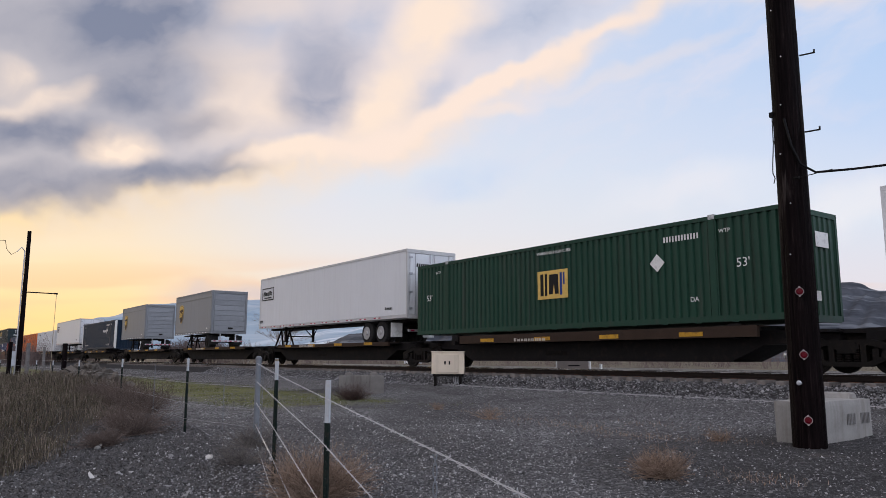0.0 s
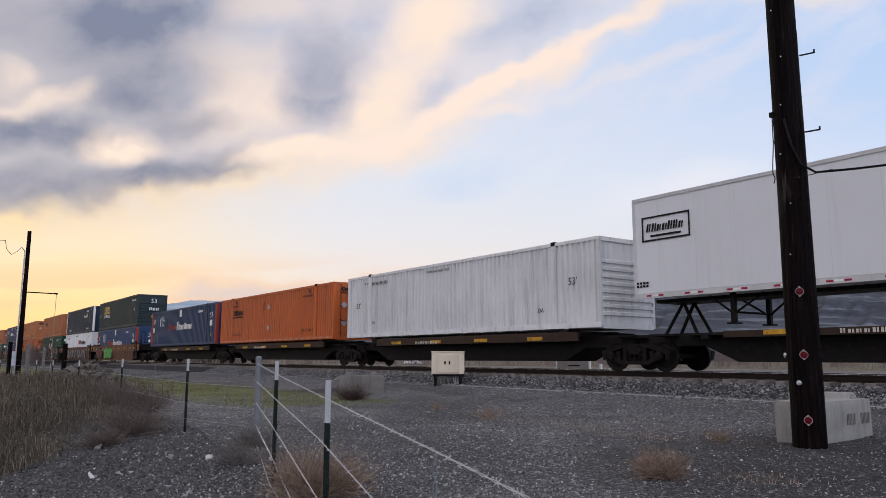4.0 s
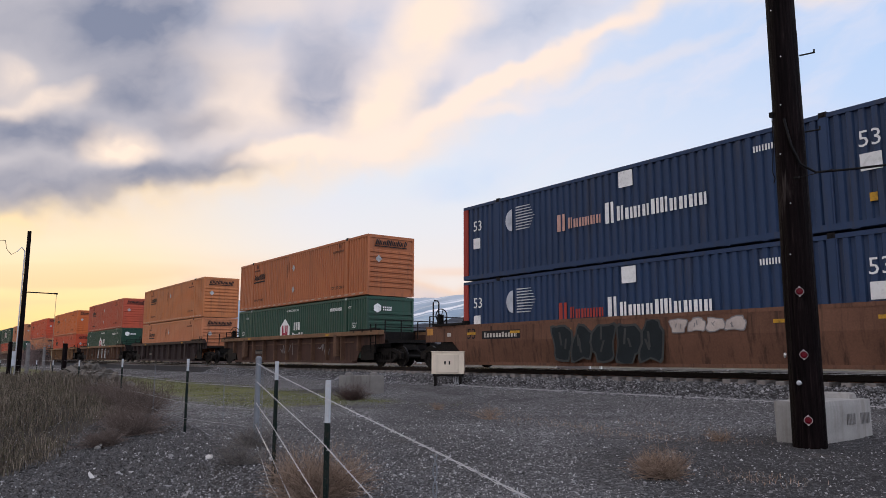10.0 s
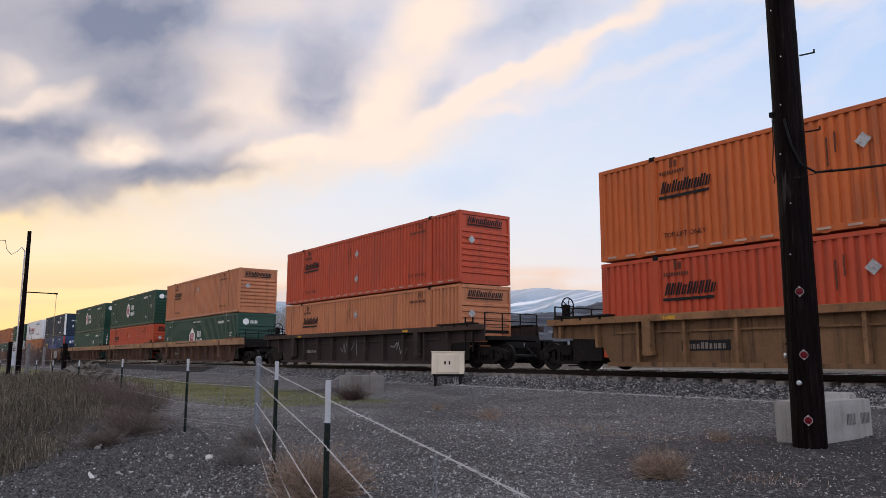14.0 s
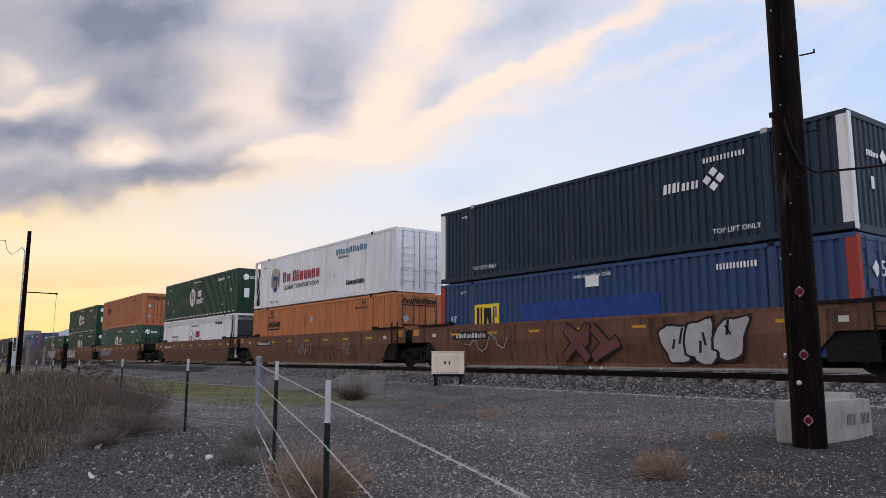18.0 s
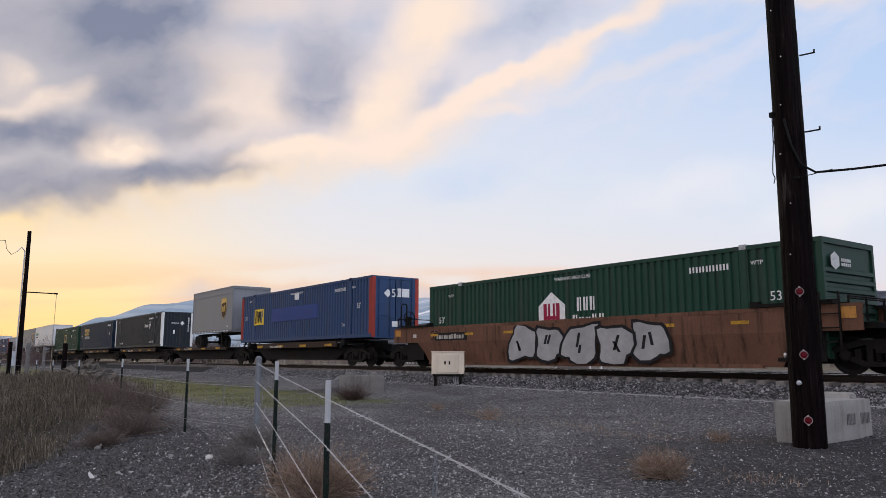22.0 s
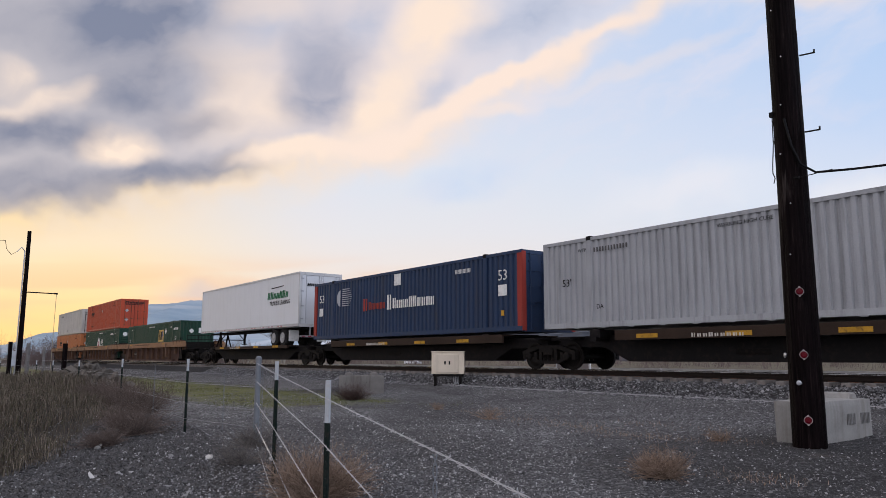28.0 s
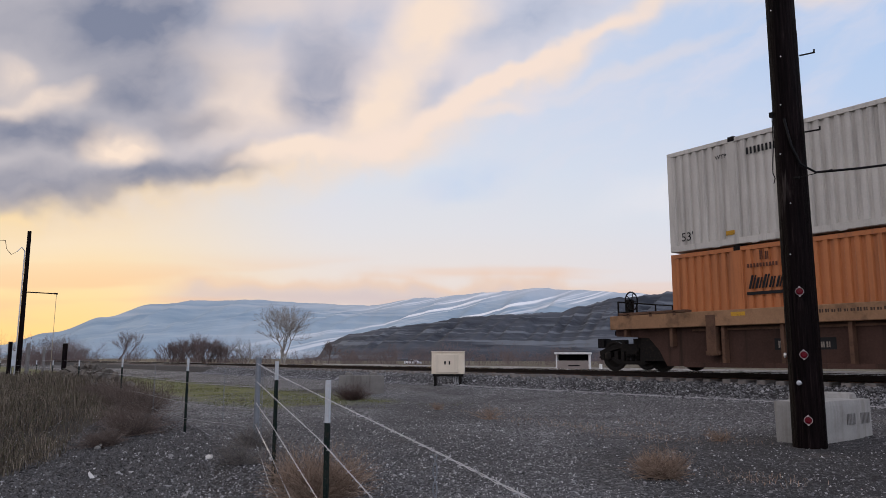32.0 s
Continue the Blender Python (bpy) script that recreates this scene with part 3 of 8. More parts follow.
def dress_pacer(b, seed, end, first=RED):
    part("emblem", slab(bmesh.new(), [(-5.22 + 0.36 * math.cos(q * 0.393), 2.0 + 0.4 * math.sin(q * 0.393)) for q in range(4, 13)], SIDE, SIDE - 0.005), surface("emblem_pale", lin(0.4, 0.42, 0.45), 0.6), b, "pale half-round emblem")
    bm = bmesh.new()
    for k in range(9):
        z = 1.6 + k * 0.1
        w = 0.95 - abs(k - 4) * 0.06
        slab(bm, [(-5.02, z), (-5.0 + w, z + 0.01), (-5.0 + w, z + 0.035), (-5.02, z + 0.05)], SIDE, SIDE - 0.005)
    part("emblem_stripes", bm, surface("emblem_pale", lin(0.4, 0.42, 0.45), 0.6), b, "white speed stripes")
    part("logo_mark", bars(6, -2.45, -0.98, 1.3, 1.66, SIDE, 0, 0.16, 3), first, b)
    part("logo_initial", bars(1, -2.95, -2.5, 1.25, 1.82, SIDE, 0, 0.1, 4), first, b)
    part("logo_initial", bars(1, -0.85, -0.42, 1.22, 1.88, SIDE, 0, 0.1, 3), WHITE, b)
    part("logo_mark", bars(10, -0.38, 2.85, 1.25, 1.7, SIDE, 0, 0.14, 8), WHITE, b)
    part("notice", rect(-0.28, 0.26, 2.25, 2.75), WHITE, b)
    part("notice", rect(6.8, 7.28, 1.32, 1.72), WHITE, b)
    part("notice", rect(6.95, 7.12, 0.6, 0.8), YELLOW, b, "yellow notice")
    words("53", WHITE, b, 7.05, 2.05, SIDE)
    words("53", WHITE, b, -7.2, 2.05, SIDE)
    part("notice", rect(-7.45, -7.05, 1.2, 1.6), WHITE, b)
    id_bars(b, 4.2, 5.2, 2.35, 2.55, WHITE, seed)
    x = HL + 0.016
    words("53", WHITE, b, x + 0.03, 2.1, 0.0, True)
    part("notice", end_on(rect(-0.2, 0.22, 1.4, 1.7, -x - 0.02), 0), WHITE, b)
    part("notice", end_on(bars(3, -0.3, 0.35, 0.8, 1.1, -x - 0.02, 0, 0.2, seed), 0), WHITE, b)


def dress_csx(b, seed, end):
    for k, (a, e) in enumerate(((-5.6, -4.9), (-4.82, -4.15), (-4.1, -3.15))):
        part("logo_mark", bars(1, a, e, 1.62, 2.36, SIDE, 0, 0.02, 2 + k), GOLD, b)
        body = paint("ink", PAINTS["ink"], 0.5, 0.3)
        part("logo_cut", rect(a + 0.2, e - (0.0 if k == 0 else 0.2), 1.84, 2.02, SIDE - 0.005), body, b, "dark cut in the logo")
        part("logo_cut", rect(a + (0.0 if k == 1 else 0.24), e - 0.24, 2.1, 2.2, SIDE - 0.005), body, b, "dark cut in the logo")
    words("INTERMODAL", WHITE, b, -4.35, 1.36, SIDE)
    trim_53(b, WHITE)
    id_bars(b, 5.9, 7.3, 2.35, 2.55, WHITE, seed)
    x = HL + 0.016
    part("logo_mark", end_on(bars(3, -0.3, 0.6, 1.45, 1.75, -x - 0.01, 0, 0.1, 4), 0), WHITE, b)
    part("notice", end_on(rect(-0.05, 0.3, 0.75, 1.05, -x - 0.01), 0), GOLD, b, "yellow notice")
    words("53", WHITE, b, x + 0.03, 2.3, 0.1, True)


def dress_xpo(b, seed, end):
    part("logo_mark", bars(3, 0.5, 1.9, 1.6, 2.1, SIDE, 0.05, 0.12, 7), RED, b)
    part("logo_mark", bars(9, 1.95, 4.7, 1.6, 2.02, SIDE, 0, 0.16, 8), INK, b)
    words("WTP", INK, b, 6.4, 2.43, SIDE)
    words("WARNING HIGH CUBE", INK, b, -0.6, 2.6, SIDE)
    id_bars(b, -6.6, -5.3, 2.3, 2.5, INK, seed)
    x = HL + 0.016
    part("logo_mark", end_on(bars(3, -0.75, -0.3, 2.05, 2.25, -x, 0, 0.1, 7), 0), RED, b)
    part("logo_mark", end_on(bars(8, -0.27, 0.65, 2.05, 2.22, -x, 0, 0.16, 8), 0), INK, b)


def dress_england(b, seed, end):
    blue = surface("crest_blue", lin(0.03, 0.05, 0.16), 0.5)
    part("crest", slab(bmesh.new(), [(-5.2, 1.0), (-4.95, 0.85), (-4.7, 1.0), (-4.62, 1.8), (-5.28, 1.8)], SIDE, SIDE - 0.005), blue, b, "blue heraldic shield")
    for x in (-5.42, -4.48):
        part("crest", slab(bmesh.new(), [(x - 0.1, 1.2), (x + 0.1, 1.1), (x + 0.12, 1.95), (x, 2.2), (x - 0.12, 1.9)], SIDE, SIDE - 0.005), surface("crest_grey", lin(0.2, 0.2, 0.22), 0.5), b, "grey crest supporter")
    part("crest_mark", bars(3, -5.25, -4.65, 1.85, 2.25, SIDE, 0, 0.2, 5), surface("crest_tan", lin(0.4, 0.3, 0.16), 0.5), b, "tan crest top")
    part("crest_mark", bars(3, -5.15, -4.75, 1.15, 1.6, SIDE - 0.006, 0, 0.3, 5, 3), GOLD, b, "gold crest charges")
    part("logo_mark", bars(2, -3.9, -2.75, 1.35, 1.92, SIDE, 0, 0.2, 9), CRIMSON, b)
    part("logo_mark", bars(7, -2.6, 0.8, 1.32, 1.92, SIDE, 0, 0.14, 10), CRIMSON, b)
    words("GLOBAL TRANSPORTATION", INK, b, -1.56, 1.02, SIDE)
    part("logo_mark", bars(9, 2.45, 5.6, 2.2, 2.5, SIDE, 0.15, 0.25, 12), surface("lettering_blue", lin(0.1, 0.22, 0.32), 0.5), b)
    words("REFRIGERATED", INK, b, 3.3, 2.05, SIDE)
    part("placard", diamond(2.3, 1.1, 0.26), surface("paint_silver_placard", lin(0.6, 0.6, 0.6), 0.5), b)
    words("TOP LIFT ONLY", INK, b, -5.0, 0.3, SIDE)
    words("WTP", INK, b, -6.5, 2.4, SIDE)
    words("53'", INK, b, -7.3, 0.35, SIDE)
    part("number_mark", bars(11, 3.6, 5.4, 0.62, 0.85, SIDE, 0, 0.2, 13), INK, b)
    x = HL + 0.016
    for k in range(6):
        part("notice", end_on(rect(-0.9, -0.5, 0.5 + k * 0.3, 0.68 + k * 0.3, -x - 0.02), 0), WHITE, b)


def dress_upsu(b, seed, end):
    words("53'", INK, b, -7.5, 0.42, SIDE)
    words("WTP", INK, b, -6.35, 2.45, SIDE)
    id_bars(b, -5.6, -4.3, 2.35, 2.58, INK, seed)
    part("placard", diamond(-0.8, 0.5, 0.2), surface("placard_grey", lin(0.2, 0.19, 0.18), 0.6), b, "dark diamond placard")
    part("notice", rect(-6.3, -6.05, 0.3, 0.42), YELLOW, b, "yellow notice")
    part("number_mark", end_on(bars(4, -0.95, -0.5, 2.2, 2.55, -HL - 0.05, 0, 0.2, seed, 2), 0), INK, b)


def dress_plain(b, seed, end):
    words("53'", INK, b, 6.9, 1.55, SIDE)
    words("53'", INK, b, -7.0, 1.5, SIDE)
    words("WTP", INK, b, -6.3, 2.5, SIDE)
    words("DA", INK, b, 5.4, 0.68, SIDE)
    words("DA", INK, b, -5.6, 0.68, SIDE)
    words("WARNING HIGH CUBE", INK, b, -0.6, 2.6, SIDE)
    id_bars(b, -5.8, -4.4, 2.4, 2.58, surface("worn_black", lin(0.1, 0.1, 0.1), 0.6), seed)


def dress_reefer(b, seed, end):
    for k in range(4):
        part("top_bead", box(bmesh.new(), 0, SIDE - 0.004, 2.52 + 0.07 * k, 2 * HL - 0.3, 0.014, 0.03), paint("white", PAINTS["white"], 0.5, 0.22), b)
    part("emblem_border", gable(-1.0, 0.45, 2.15, 0.66), surface("emblem_grey", lin(0.3, 0.31, 0.31), 0.6), b, "grey emblem border")
    part("emblem", gable(-1.0, 0.5, 2.05, 0.58, SIDE - 0.006), WHITE, b, "white house-shaped emblem")
    for dx, w_ in ((-0.3, 0.075), (-0.11, 0.045), (0.11, 0.045), (0.3, 0.075)):
        part("emblem_bar", rect(-1.0 + dx - w_, -1.0 + dx + w_, 0.7, 1.65, SIDE - 0.012), CRIMSON, b, "crimson emblem bar")
    part("emblem_bar", rect(-1.34, -0.66, 1.12, 1.24, SIDE - 0.016), CRIMSON, b, "crimson emblem bar")
    words("TEMPERATURE", INK, b, -4.9, 1.62, SIDE)
    words("CONTROLLED", INK, b, -4.9, 1.32, SIDE)
    words("WARNING HIGH CUBE", INK, b, -0.2, 2.32, SIDE)
    part("logo_mark", bars(3, 0.1, 1.0, 1.5, 1.95, SIDE, 0, 0.18, 5), CRIMSON, b)
    part("logo_mark", bars(5, -0.05, 1.35, 1.0, 1.4, SIDE, 0, 0.16, 6), CRIMSON, b)
    words("WTP", INK, b, -6.4, 2.43, SIDE)
    words("53'", INK, b, -7.2, 1.0, SIDE)
    id_bars(b, 4.2, 5.6, 2.3, 2.5, INK, seed)


DRESS = {"sch": dress_orange, "hub": dress_hub, "house": lambda b, s, e: dress_hub(b, s, e, "house"), "emp": dress_emp, "emphigh": lambda b, s, e: dress_emp(b, s, e, GOLD, 2.2, 0.3), "umax": dress_umax,
         "pacer": dress_pacer, "csx": dress_csx, "xpo": dress_xpo, "england": dress_england, "plain": dress_plain, "upsu": dress_upsu, "reefer": dress_reefer,
         "pacerred": lambda b, s, e: dress_pacer(b, s, e, RED), "pacerwhite": lambda b, s, e: dress_pacer(b, s, e, surface("faded_red", lin(0.5, 0.3, 0.25), 0.6)),
         "empblue": lambda b, s, e: dress_empblue(b, s, e), "bare": lambda b, s, e: dress_bare(b, s, e)}


def dress_bare(b, seed, end):
    trim_53(b, WHITE)
    part("placard", diamond(3.2, 1.75, 0.26), WHITE, b, "white diamond placard")
    words("WARNING HIGH CUBE", WHITE, b, -0.3, 2.6, SIDE)
    words("WTP", WHITE, b, 6.4, 2.43, SIDE)
    words("DA", WHITE, b, -5.6, 0.68, SIDE)
    id_bars(b, 4.3, 5.6, 2.33, 2.53, WHITE, seed)
    x = HL + 0.016
    part("number_mark", end_on(bars(1, -0.97, -0.87, 1.3, 2.5, -x, 0, 0.1, seed, 8), 0), WHITE, b)


def dress_empblue(b, seed, end):
    dress_emp(b, seed, end, surface("bright_yellow", lin(0.7, 0.5, 0.04), 0.5), -5.9)
    part("repaint", rect(-3.3, 2.6, 1.15, 1.9), surface("repaint_blue", lin(0.016, 0.045, 0.18), 0.45), b, "patch of brighter blue paint")
    part("notice", rect(-0.25, 0.3, 2.25, 2.6), WHITE, b)
    words("53", WHITE, b, HL + 0.046, 2.1, 0.0, True)


WHAT = {"sch": "black lettering", "hub": "white hexagonal emblem", "house": "white house-shaped emblem", "emp": "yellow emblem panel", "emphigh": "yellow emblem panel",
        "umax": "white corner posts", "pacer": "white lettering, red posts", "csx": "yellow lettering", "xpo": "red and black lettering",
        "england": "crimson lettering and crest", "plain": "small black lettering", "upsu": "small black lettering", "reefer": "white house-shaped emblem",
        "pacerred": "white lettering, red posts", "pacerwhite": "white lettering, red posts", "empblue": "yellow emblem and red posts", "bare": "white numerals"}


def container(colour, style, x0, z, seed, end="ribs", on="resting in a well car", other=None):
    """A 53-foot container whose rear end lies x0 along the train, z over the rails."""
    c = thing("shipping_container", f"{COLOUR[colour]} container with {WHAT[style]} {on}", "container", pose(x0 + HL, TRACK_Y, RAIL + z), "containers on the train")
    body = paint(colour, PAINTS[colour], 0.5, 0.4 if colour not in ("white", "bone", "silver") else 0.3)
    smooth_side = style in ("england", "reefer")
    key = "smooth" if smooth_side else ("wide" if style in ("pacer", "pacerred", "pacerwhite", "empblue", "xpo") else "fold")
    deep, pitch = {"smooth": (0.006, 1.2), "wide": (0.065, 0.28), "fold": (0.06, 0.245)}[key]
    rear, head = {"england": (0.7, 0.0), "reefer": (0.0, 0.7)}.get(style, (0.0, 0.0))
    part("shell", cached(f"{key}/{style if smooth_side else ''}{colour}/shell", shell(deep, pitch, rear, head), body), None, c)
    if rear or head:
        e = 1 if head else -1
        part("frame_brace", cached(f"{colour}/frame_brace", frame_brace, body), None, c, "", pose(e * (HL - 0.05), 0, 0, 0, 0, 180 if e > 0 else 0))
        greyed = surface("unit_grey", lin(0.05, 0.052, 0.055), 0.6, 0, 0.3, 3, 40, 0.1)
        unit = part("cooling_unit", cached("reefer/cooling_unit", cooling_unit, greyed, bevel=0.03), None, c, "dark grey cooling unit", pose(e * (HL - 0.46), 0, 0, 0, 0, 0 if e > 0 else 180))
        part("unit_cover", cached("reefer/unit_cover", lambda bm: box(bm, 0.17, 0, 2.2, 0.06, 1.5, 0.5), greyed, bevel=0.02), None, unit)
        for k in range(6):
            part("louvre", cached("reefer/louvre", unit_louvre, greyed), None, unit, "", pose(0, 0, 1.15 + 0.12 * k))
    post = paint("post_white", lin(0.7, 0.7, 0.68), 0.55, 0.3) if style == "umax" else (RED if style in ("pacer", "pacerred", "pacerwhite", "empblue") else body)
    far = HW - 0.03
    for s in (-1, 1):
        part("top_rail", cached(f"{colour}/top_rail", frame_long, body), None, c, "", pose(0, s * far, HH - 0.055))
        part("bottom_rail", cached(f"{colour}/bottom_rail", frame_low, body), None, c, "", pose(0, s * far, 0.13))
        for e in (-1, 1):
            part("corner_post", cached(f"{post.name}/corner_post", frame_post if post is body else frame_broad, post), None, c, "" if post is body else ("white corner post" if style == "umax" else "red corner post"), pose(e * (HL - 0.07), s * (HW - 0.05), 0) if post is body else pose(e * (HL - 0.12), s * (HW - 0.05), 0, 0, 0, 0 if e > 0 else 180) @ Matrix.Diagonal((1, -s * e, 1, 1)))
            part("lift_post", cached(f"{colour}/lift_post", frame_mid, body), None, c, "", pose(e * 6.02, s * (HW - 0.024), 0))
            part("corner_casting", cached("pale/corner_casting" if style in ("hub", "house", "bare", "emp", "umax") else "dark/corner_casting", casting, surface("pale_casting", lin(0.4, 0.41, 0.41), 0.6, 0, 0.3, 6, 50, 0.1, GRIME, 0.5) if style in ("hub", "house", "bare", "emp", "umax") else DARK), None, c, "pale worn casting" if style in ("hub", "house", "bare", "emp", "umax") else "dark steel casting", pose(e * 6.02, s * (HW - 0.075), HH - 0.03))
    part("end_header", cached(f"{colour}/end_header", lambda bm: box(bm, HL - 0.05, 0, HH - 0.07, 0.1, 2 * HW - 0.2, 0.14), body), None, c)
    part("end_sill", cached(f"{colour}/end_sill", lambda bm: box(bm, HL - 0.05, 0, 0.1, 0.1, 2 * HW - 0.2, 0.18), body), None, c)
    back = cached(f"{colour}/{'ribbed'}/end_wall", end_ribs, body)
    part("end_wall", back, None, c, "", pose(rear, 0, 0, 0, 0, 180))
    if end == "doors":
        for s in (-1, 1):
            part("door", cached(f"{colour}/door", door_leaf, body), None, c, "", pose(0, s * (HW - 0.07) / 2, 0))
            for o in (-0.3, 0.3):
                part("lock_rod", cached(f"{colour}/{style}/lock_rod", lock_rod, GALV if smooth_side else (RUST if style == "sch" else (DARK if colour == "bone" else body))), None, c, "", pose(0, s * (HW - 0.07) / 2 + o, 0))
    elif end == "folds":
        part("end_wall", cached(f"{colour}/folds/end_wall", end_folds, body), None, c, "", pose(-head, 0, 0))
    else:
        part("end_wall", back, None, c)
    if style == "sch" or colour == "forest":
        dim = style == "sch"
        part("reflective_tape", cached(f"{'dim' if dim else 'tape'}/reflective_tape", tape, surface("dusty_tape", lin(0.42, 0.3, 0.24), 0.6, 0, 0.3, 2, 40, 0.0) if dim else WHITE), None, c, "dusty reflective tape" if dim else "white reflective tape", pose(0, SIDE - 0.03, 0.13))
    DRESS[style](c, seed, end)
    MOVERS.append((c, x0 + HL, RAIL + z))
    return c


# ---------------------------------------------------------------- road trailers
def tyre_ring(bm):
    lathe(bm, [(0.3, -0.12), (0.47, -0.12), (0.51, -0.08), (0.51, 0.08), (0.47, 0.12), (0.3, 0.12)], 24, "y")


def rim_dish(bm):
    lathe(bm, [(0.295, -0.02), (0.3, -0.035), (0.285, -0.04), (0.265, 0.0), (0.235, 0.045), (0.15, 0.055), (0.12, 0.05), (0.11, -0.02), (0.085, -0.05), (0.04, -0.06)], 20, "y")


def road_trailer(colour, x0, length, style, reverse, seed):
    """A van trailer on a spine car. reverse: its wheels are towards the tail of the train."""
    h = length / 2
    z = 1.0
    label = {"premier": f"{COLOUR[colour]} smooth-sided van trailer riding on a spine car", "parcel": f"{COLOUR[colour]} van trailer with brown shield riding on a spine car"}[style]
    c = thing("van_trailer", label, "trailer", pose(x0 + h, TRACK_Y, RAIL + z), "trailers on the train")
    body = paint(colour, PAINTS[colour], 0.35 if style == "premier" else 0.45, 0.12)
    if style == "premier":
        body = surface("paint_trailer_white", lin(0.62, 0.635, 0.655), 0.4, 0.0, 0.05, 0.4, 25.0, 0.02, lin(0.4, 0.4, 0.4), 0.15, True, 0.0, 0.25)
    y0 = HW
    part("van_body", box(bmesh.new(), 0, 0, 2.62, length - 0.06, 2 * y0 - 0.04, 2.78), body, c, bevel=0.02)
    trimm = paint("trailer_trim", lin(0.5, 0.5, 0.5), 0.4, 0.2) if style == "premier" else paint("trailer_trim_dull", lin(0.17, 0.18, 0.19), 0.5, 0.3)
    for s in (-1, 1):
        part("top_rail", box(bmesh.new(), 0, s * (y0 - 0.02), 4.02, length, 0.05, 0.1), trimm, c)
        part("bottom_rail", box(bmesh.new(), 0, s * (y0 - 0.02), 1.16, length, 0.05, 0.14), trimm, c)
        bm = bmesh.new()
        for k in range(int(length / 1.22) if style == "premier" else 0):
            box(bm, -h + 0.9 + k * 1.22, s * (y0 - 0.0195), 2.62, 0.016, 0.005, 2.66)
        if style == "premier":
            part("panel_seams", bm, body, c)
        bm = bmesh.new()
        gap_ = 1.3 if style == "premier" else 0.62
        for k in range(int((length - 0.6) / gap_)):
            box(bm, -h + 0.5 + k * gap_, s * (y0 + 0.008), 1.16, 0.28 if style != "premier" else 0.17, 0.006, 0.05)
            if style == "premier":
                box(bm, -h + 0.92 + k * gap_, s * (y0 + 0.008), 1.16, 0.17, 0.006, 0.05)
        part("reflective_tape", bm, CRIMSON if style == "premier" else WHITE, c, "strips of reflective tape")
        if style == "premier":
            bm = bmesh.new()
            for k in range(int((length - 0.6) / gap_)):
                box(bm, -h + 0.71 + k * gap_, s * (y0 + 0.008), 1.16, 0.22, 0.006, 0.05)
            part("reflective_tape", bm, WHITE, c, "strips of white reflective tape")
    if style == "parcel":
        for s in (-1, 1):
            part("side_rail", box(bmesh.new(), 0, s * (y0 - 0.01), 3.62, length, 0.03, 0.05), trimm, c)
        part("roof_cap", box(bmesh.new(), 0, 0, 4.06, length - 0.1, 2 * y0 - 0.1, 0.05), body, c)
    d = -1 if reverse else 1
    # the end that is seen: doors when the wheels lead, a plain nose otherwise
    for s in (-1, 1):
        part("corner_post", box(bmesh.new(), h - 0.03, s * (y0 - 0.06), 2.6, 0.1, 0.12, 2.9), trimm, c)
        part("corner_post", box(bmesh.new(), -h + 0.03, s * (y0 - 0.06), 2.6, 0.1, 0.12, 2.9), trimm, c)
    part("end_header", box(bmesh.new(), h - 0.02, 0, 3.98, 0.1, 2 * y0 - 0.1, 0.16), trimm, c)
    part("end_sill", box(bmesh.new(), h - 0.02, 0, 1.14, 0.1, 2 * y0 - 0.1, 0.16), trimm, c)
    if not reverse:
        if style == "premier":
            for s in (-1, 1):
                part("rear_door", box(bmesh.new(), h + 0.0, s * 0.58, 2.55, 0.05, 1.13, 2.65), body, c, bevel=0.01)
                for yy in (0.12, 0.9):
                    part("lock_rod", tube(bmesh.new(), (h + 0.06, s * yy, 1.25), (h + 0.06, s * yy, 3.9), 0.02, sides=8), GALV, c, "galvanised lock rod")
                for zz in (1.5, 2.2, 3.0, 3.7):
                    part("door_hinge", box(bmesh.new(), h + 0.04, s * 1.12, zz, 0.04, 0.16, 0.08), GALV, c, "galvanised hinge")
        else:
            for k in range(7):
                part("door_panel", box(bmesh.new(), h + 0.0, 0, 1.42 + k * 0.36, 0.04, 2.16, 0.345), body, c, bevel=0.008)
            part("door_handle", box(bmesh.new(), h + 0.06, 0.1, 1.45, 0.08, 0.3, 0.1), DARK, c)
        part("under_ride_guard", box(box(box(bmesh.new(), h - 0.1, 0, 0.55, 0.08, 2.3, 0.1), h - 0.1, -0.55, 0.85, 0.06, 0.08, 0.6), h - 0.1, 0.55, 0.85, 0.06, 0.08, 0.6), GALV, c, "grey bumper bar")
        bm = bmesh.new()
        for k in range(6):
            box(bm, h - 0.055, -0.95 + k * 0.38, 0.55, 0.008, 0.2, 0.06)
        part("hazard_tape", bm, CRIMSON, c, "red hazard tape")
    # landing gear near the king-pin end, on the spine car's hitch
    lx = -d * (h - 2.9)
    for s in (-1, 1):
        bm = bmesh.new()
        box(bm, lx, s * 0.85, 0.72, 0.12, 0.12, 0.8)
        box(bm, lx, s * 0.85, 0.3, 0.3, 0.26, 0.04)
        for k in (-1, 1):
            tube(bm, (lx, s * 0.85, 0.55), (lx + k * 0.8, s * 0.7, 1.08), 0.03, sides=6)
        part("landing_leg", bm, DARK, c, "dark steel landing leg")
    part("leg_brace", tube(bmesh.new(), (lx, -0.85, 0.6), (lx, 0.85, 0.6), 0.035, sides=6), DARK, c)
    # running gear
    ax = [d * (h - 3.6), d * (h - 2.35)] if length > 13 else [d * (h - 1.1)]
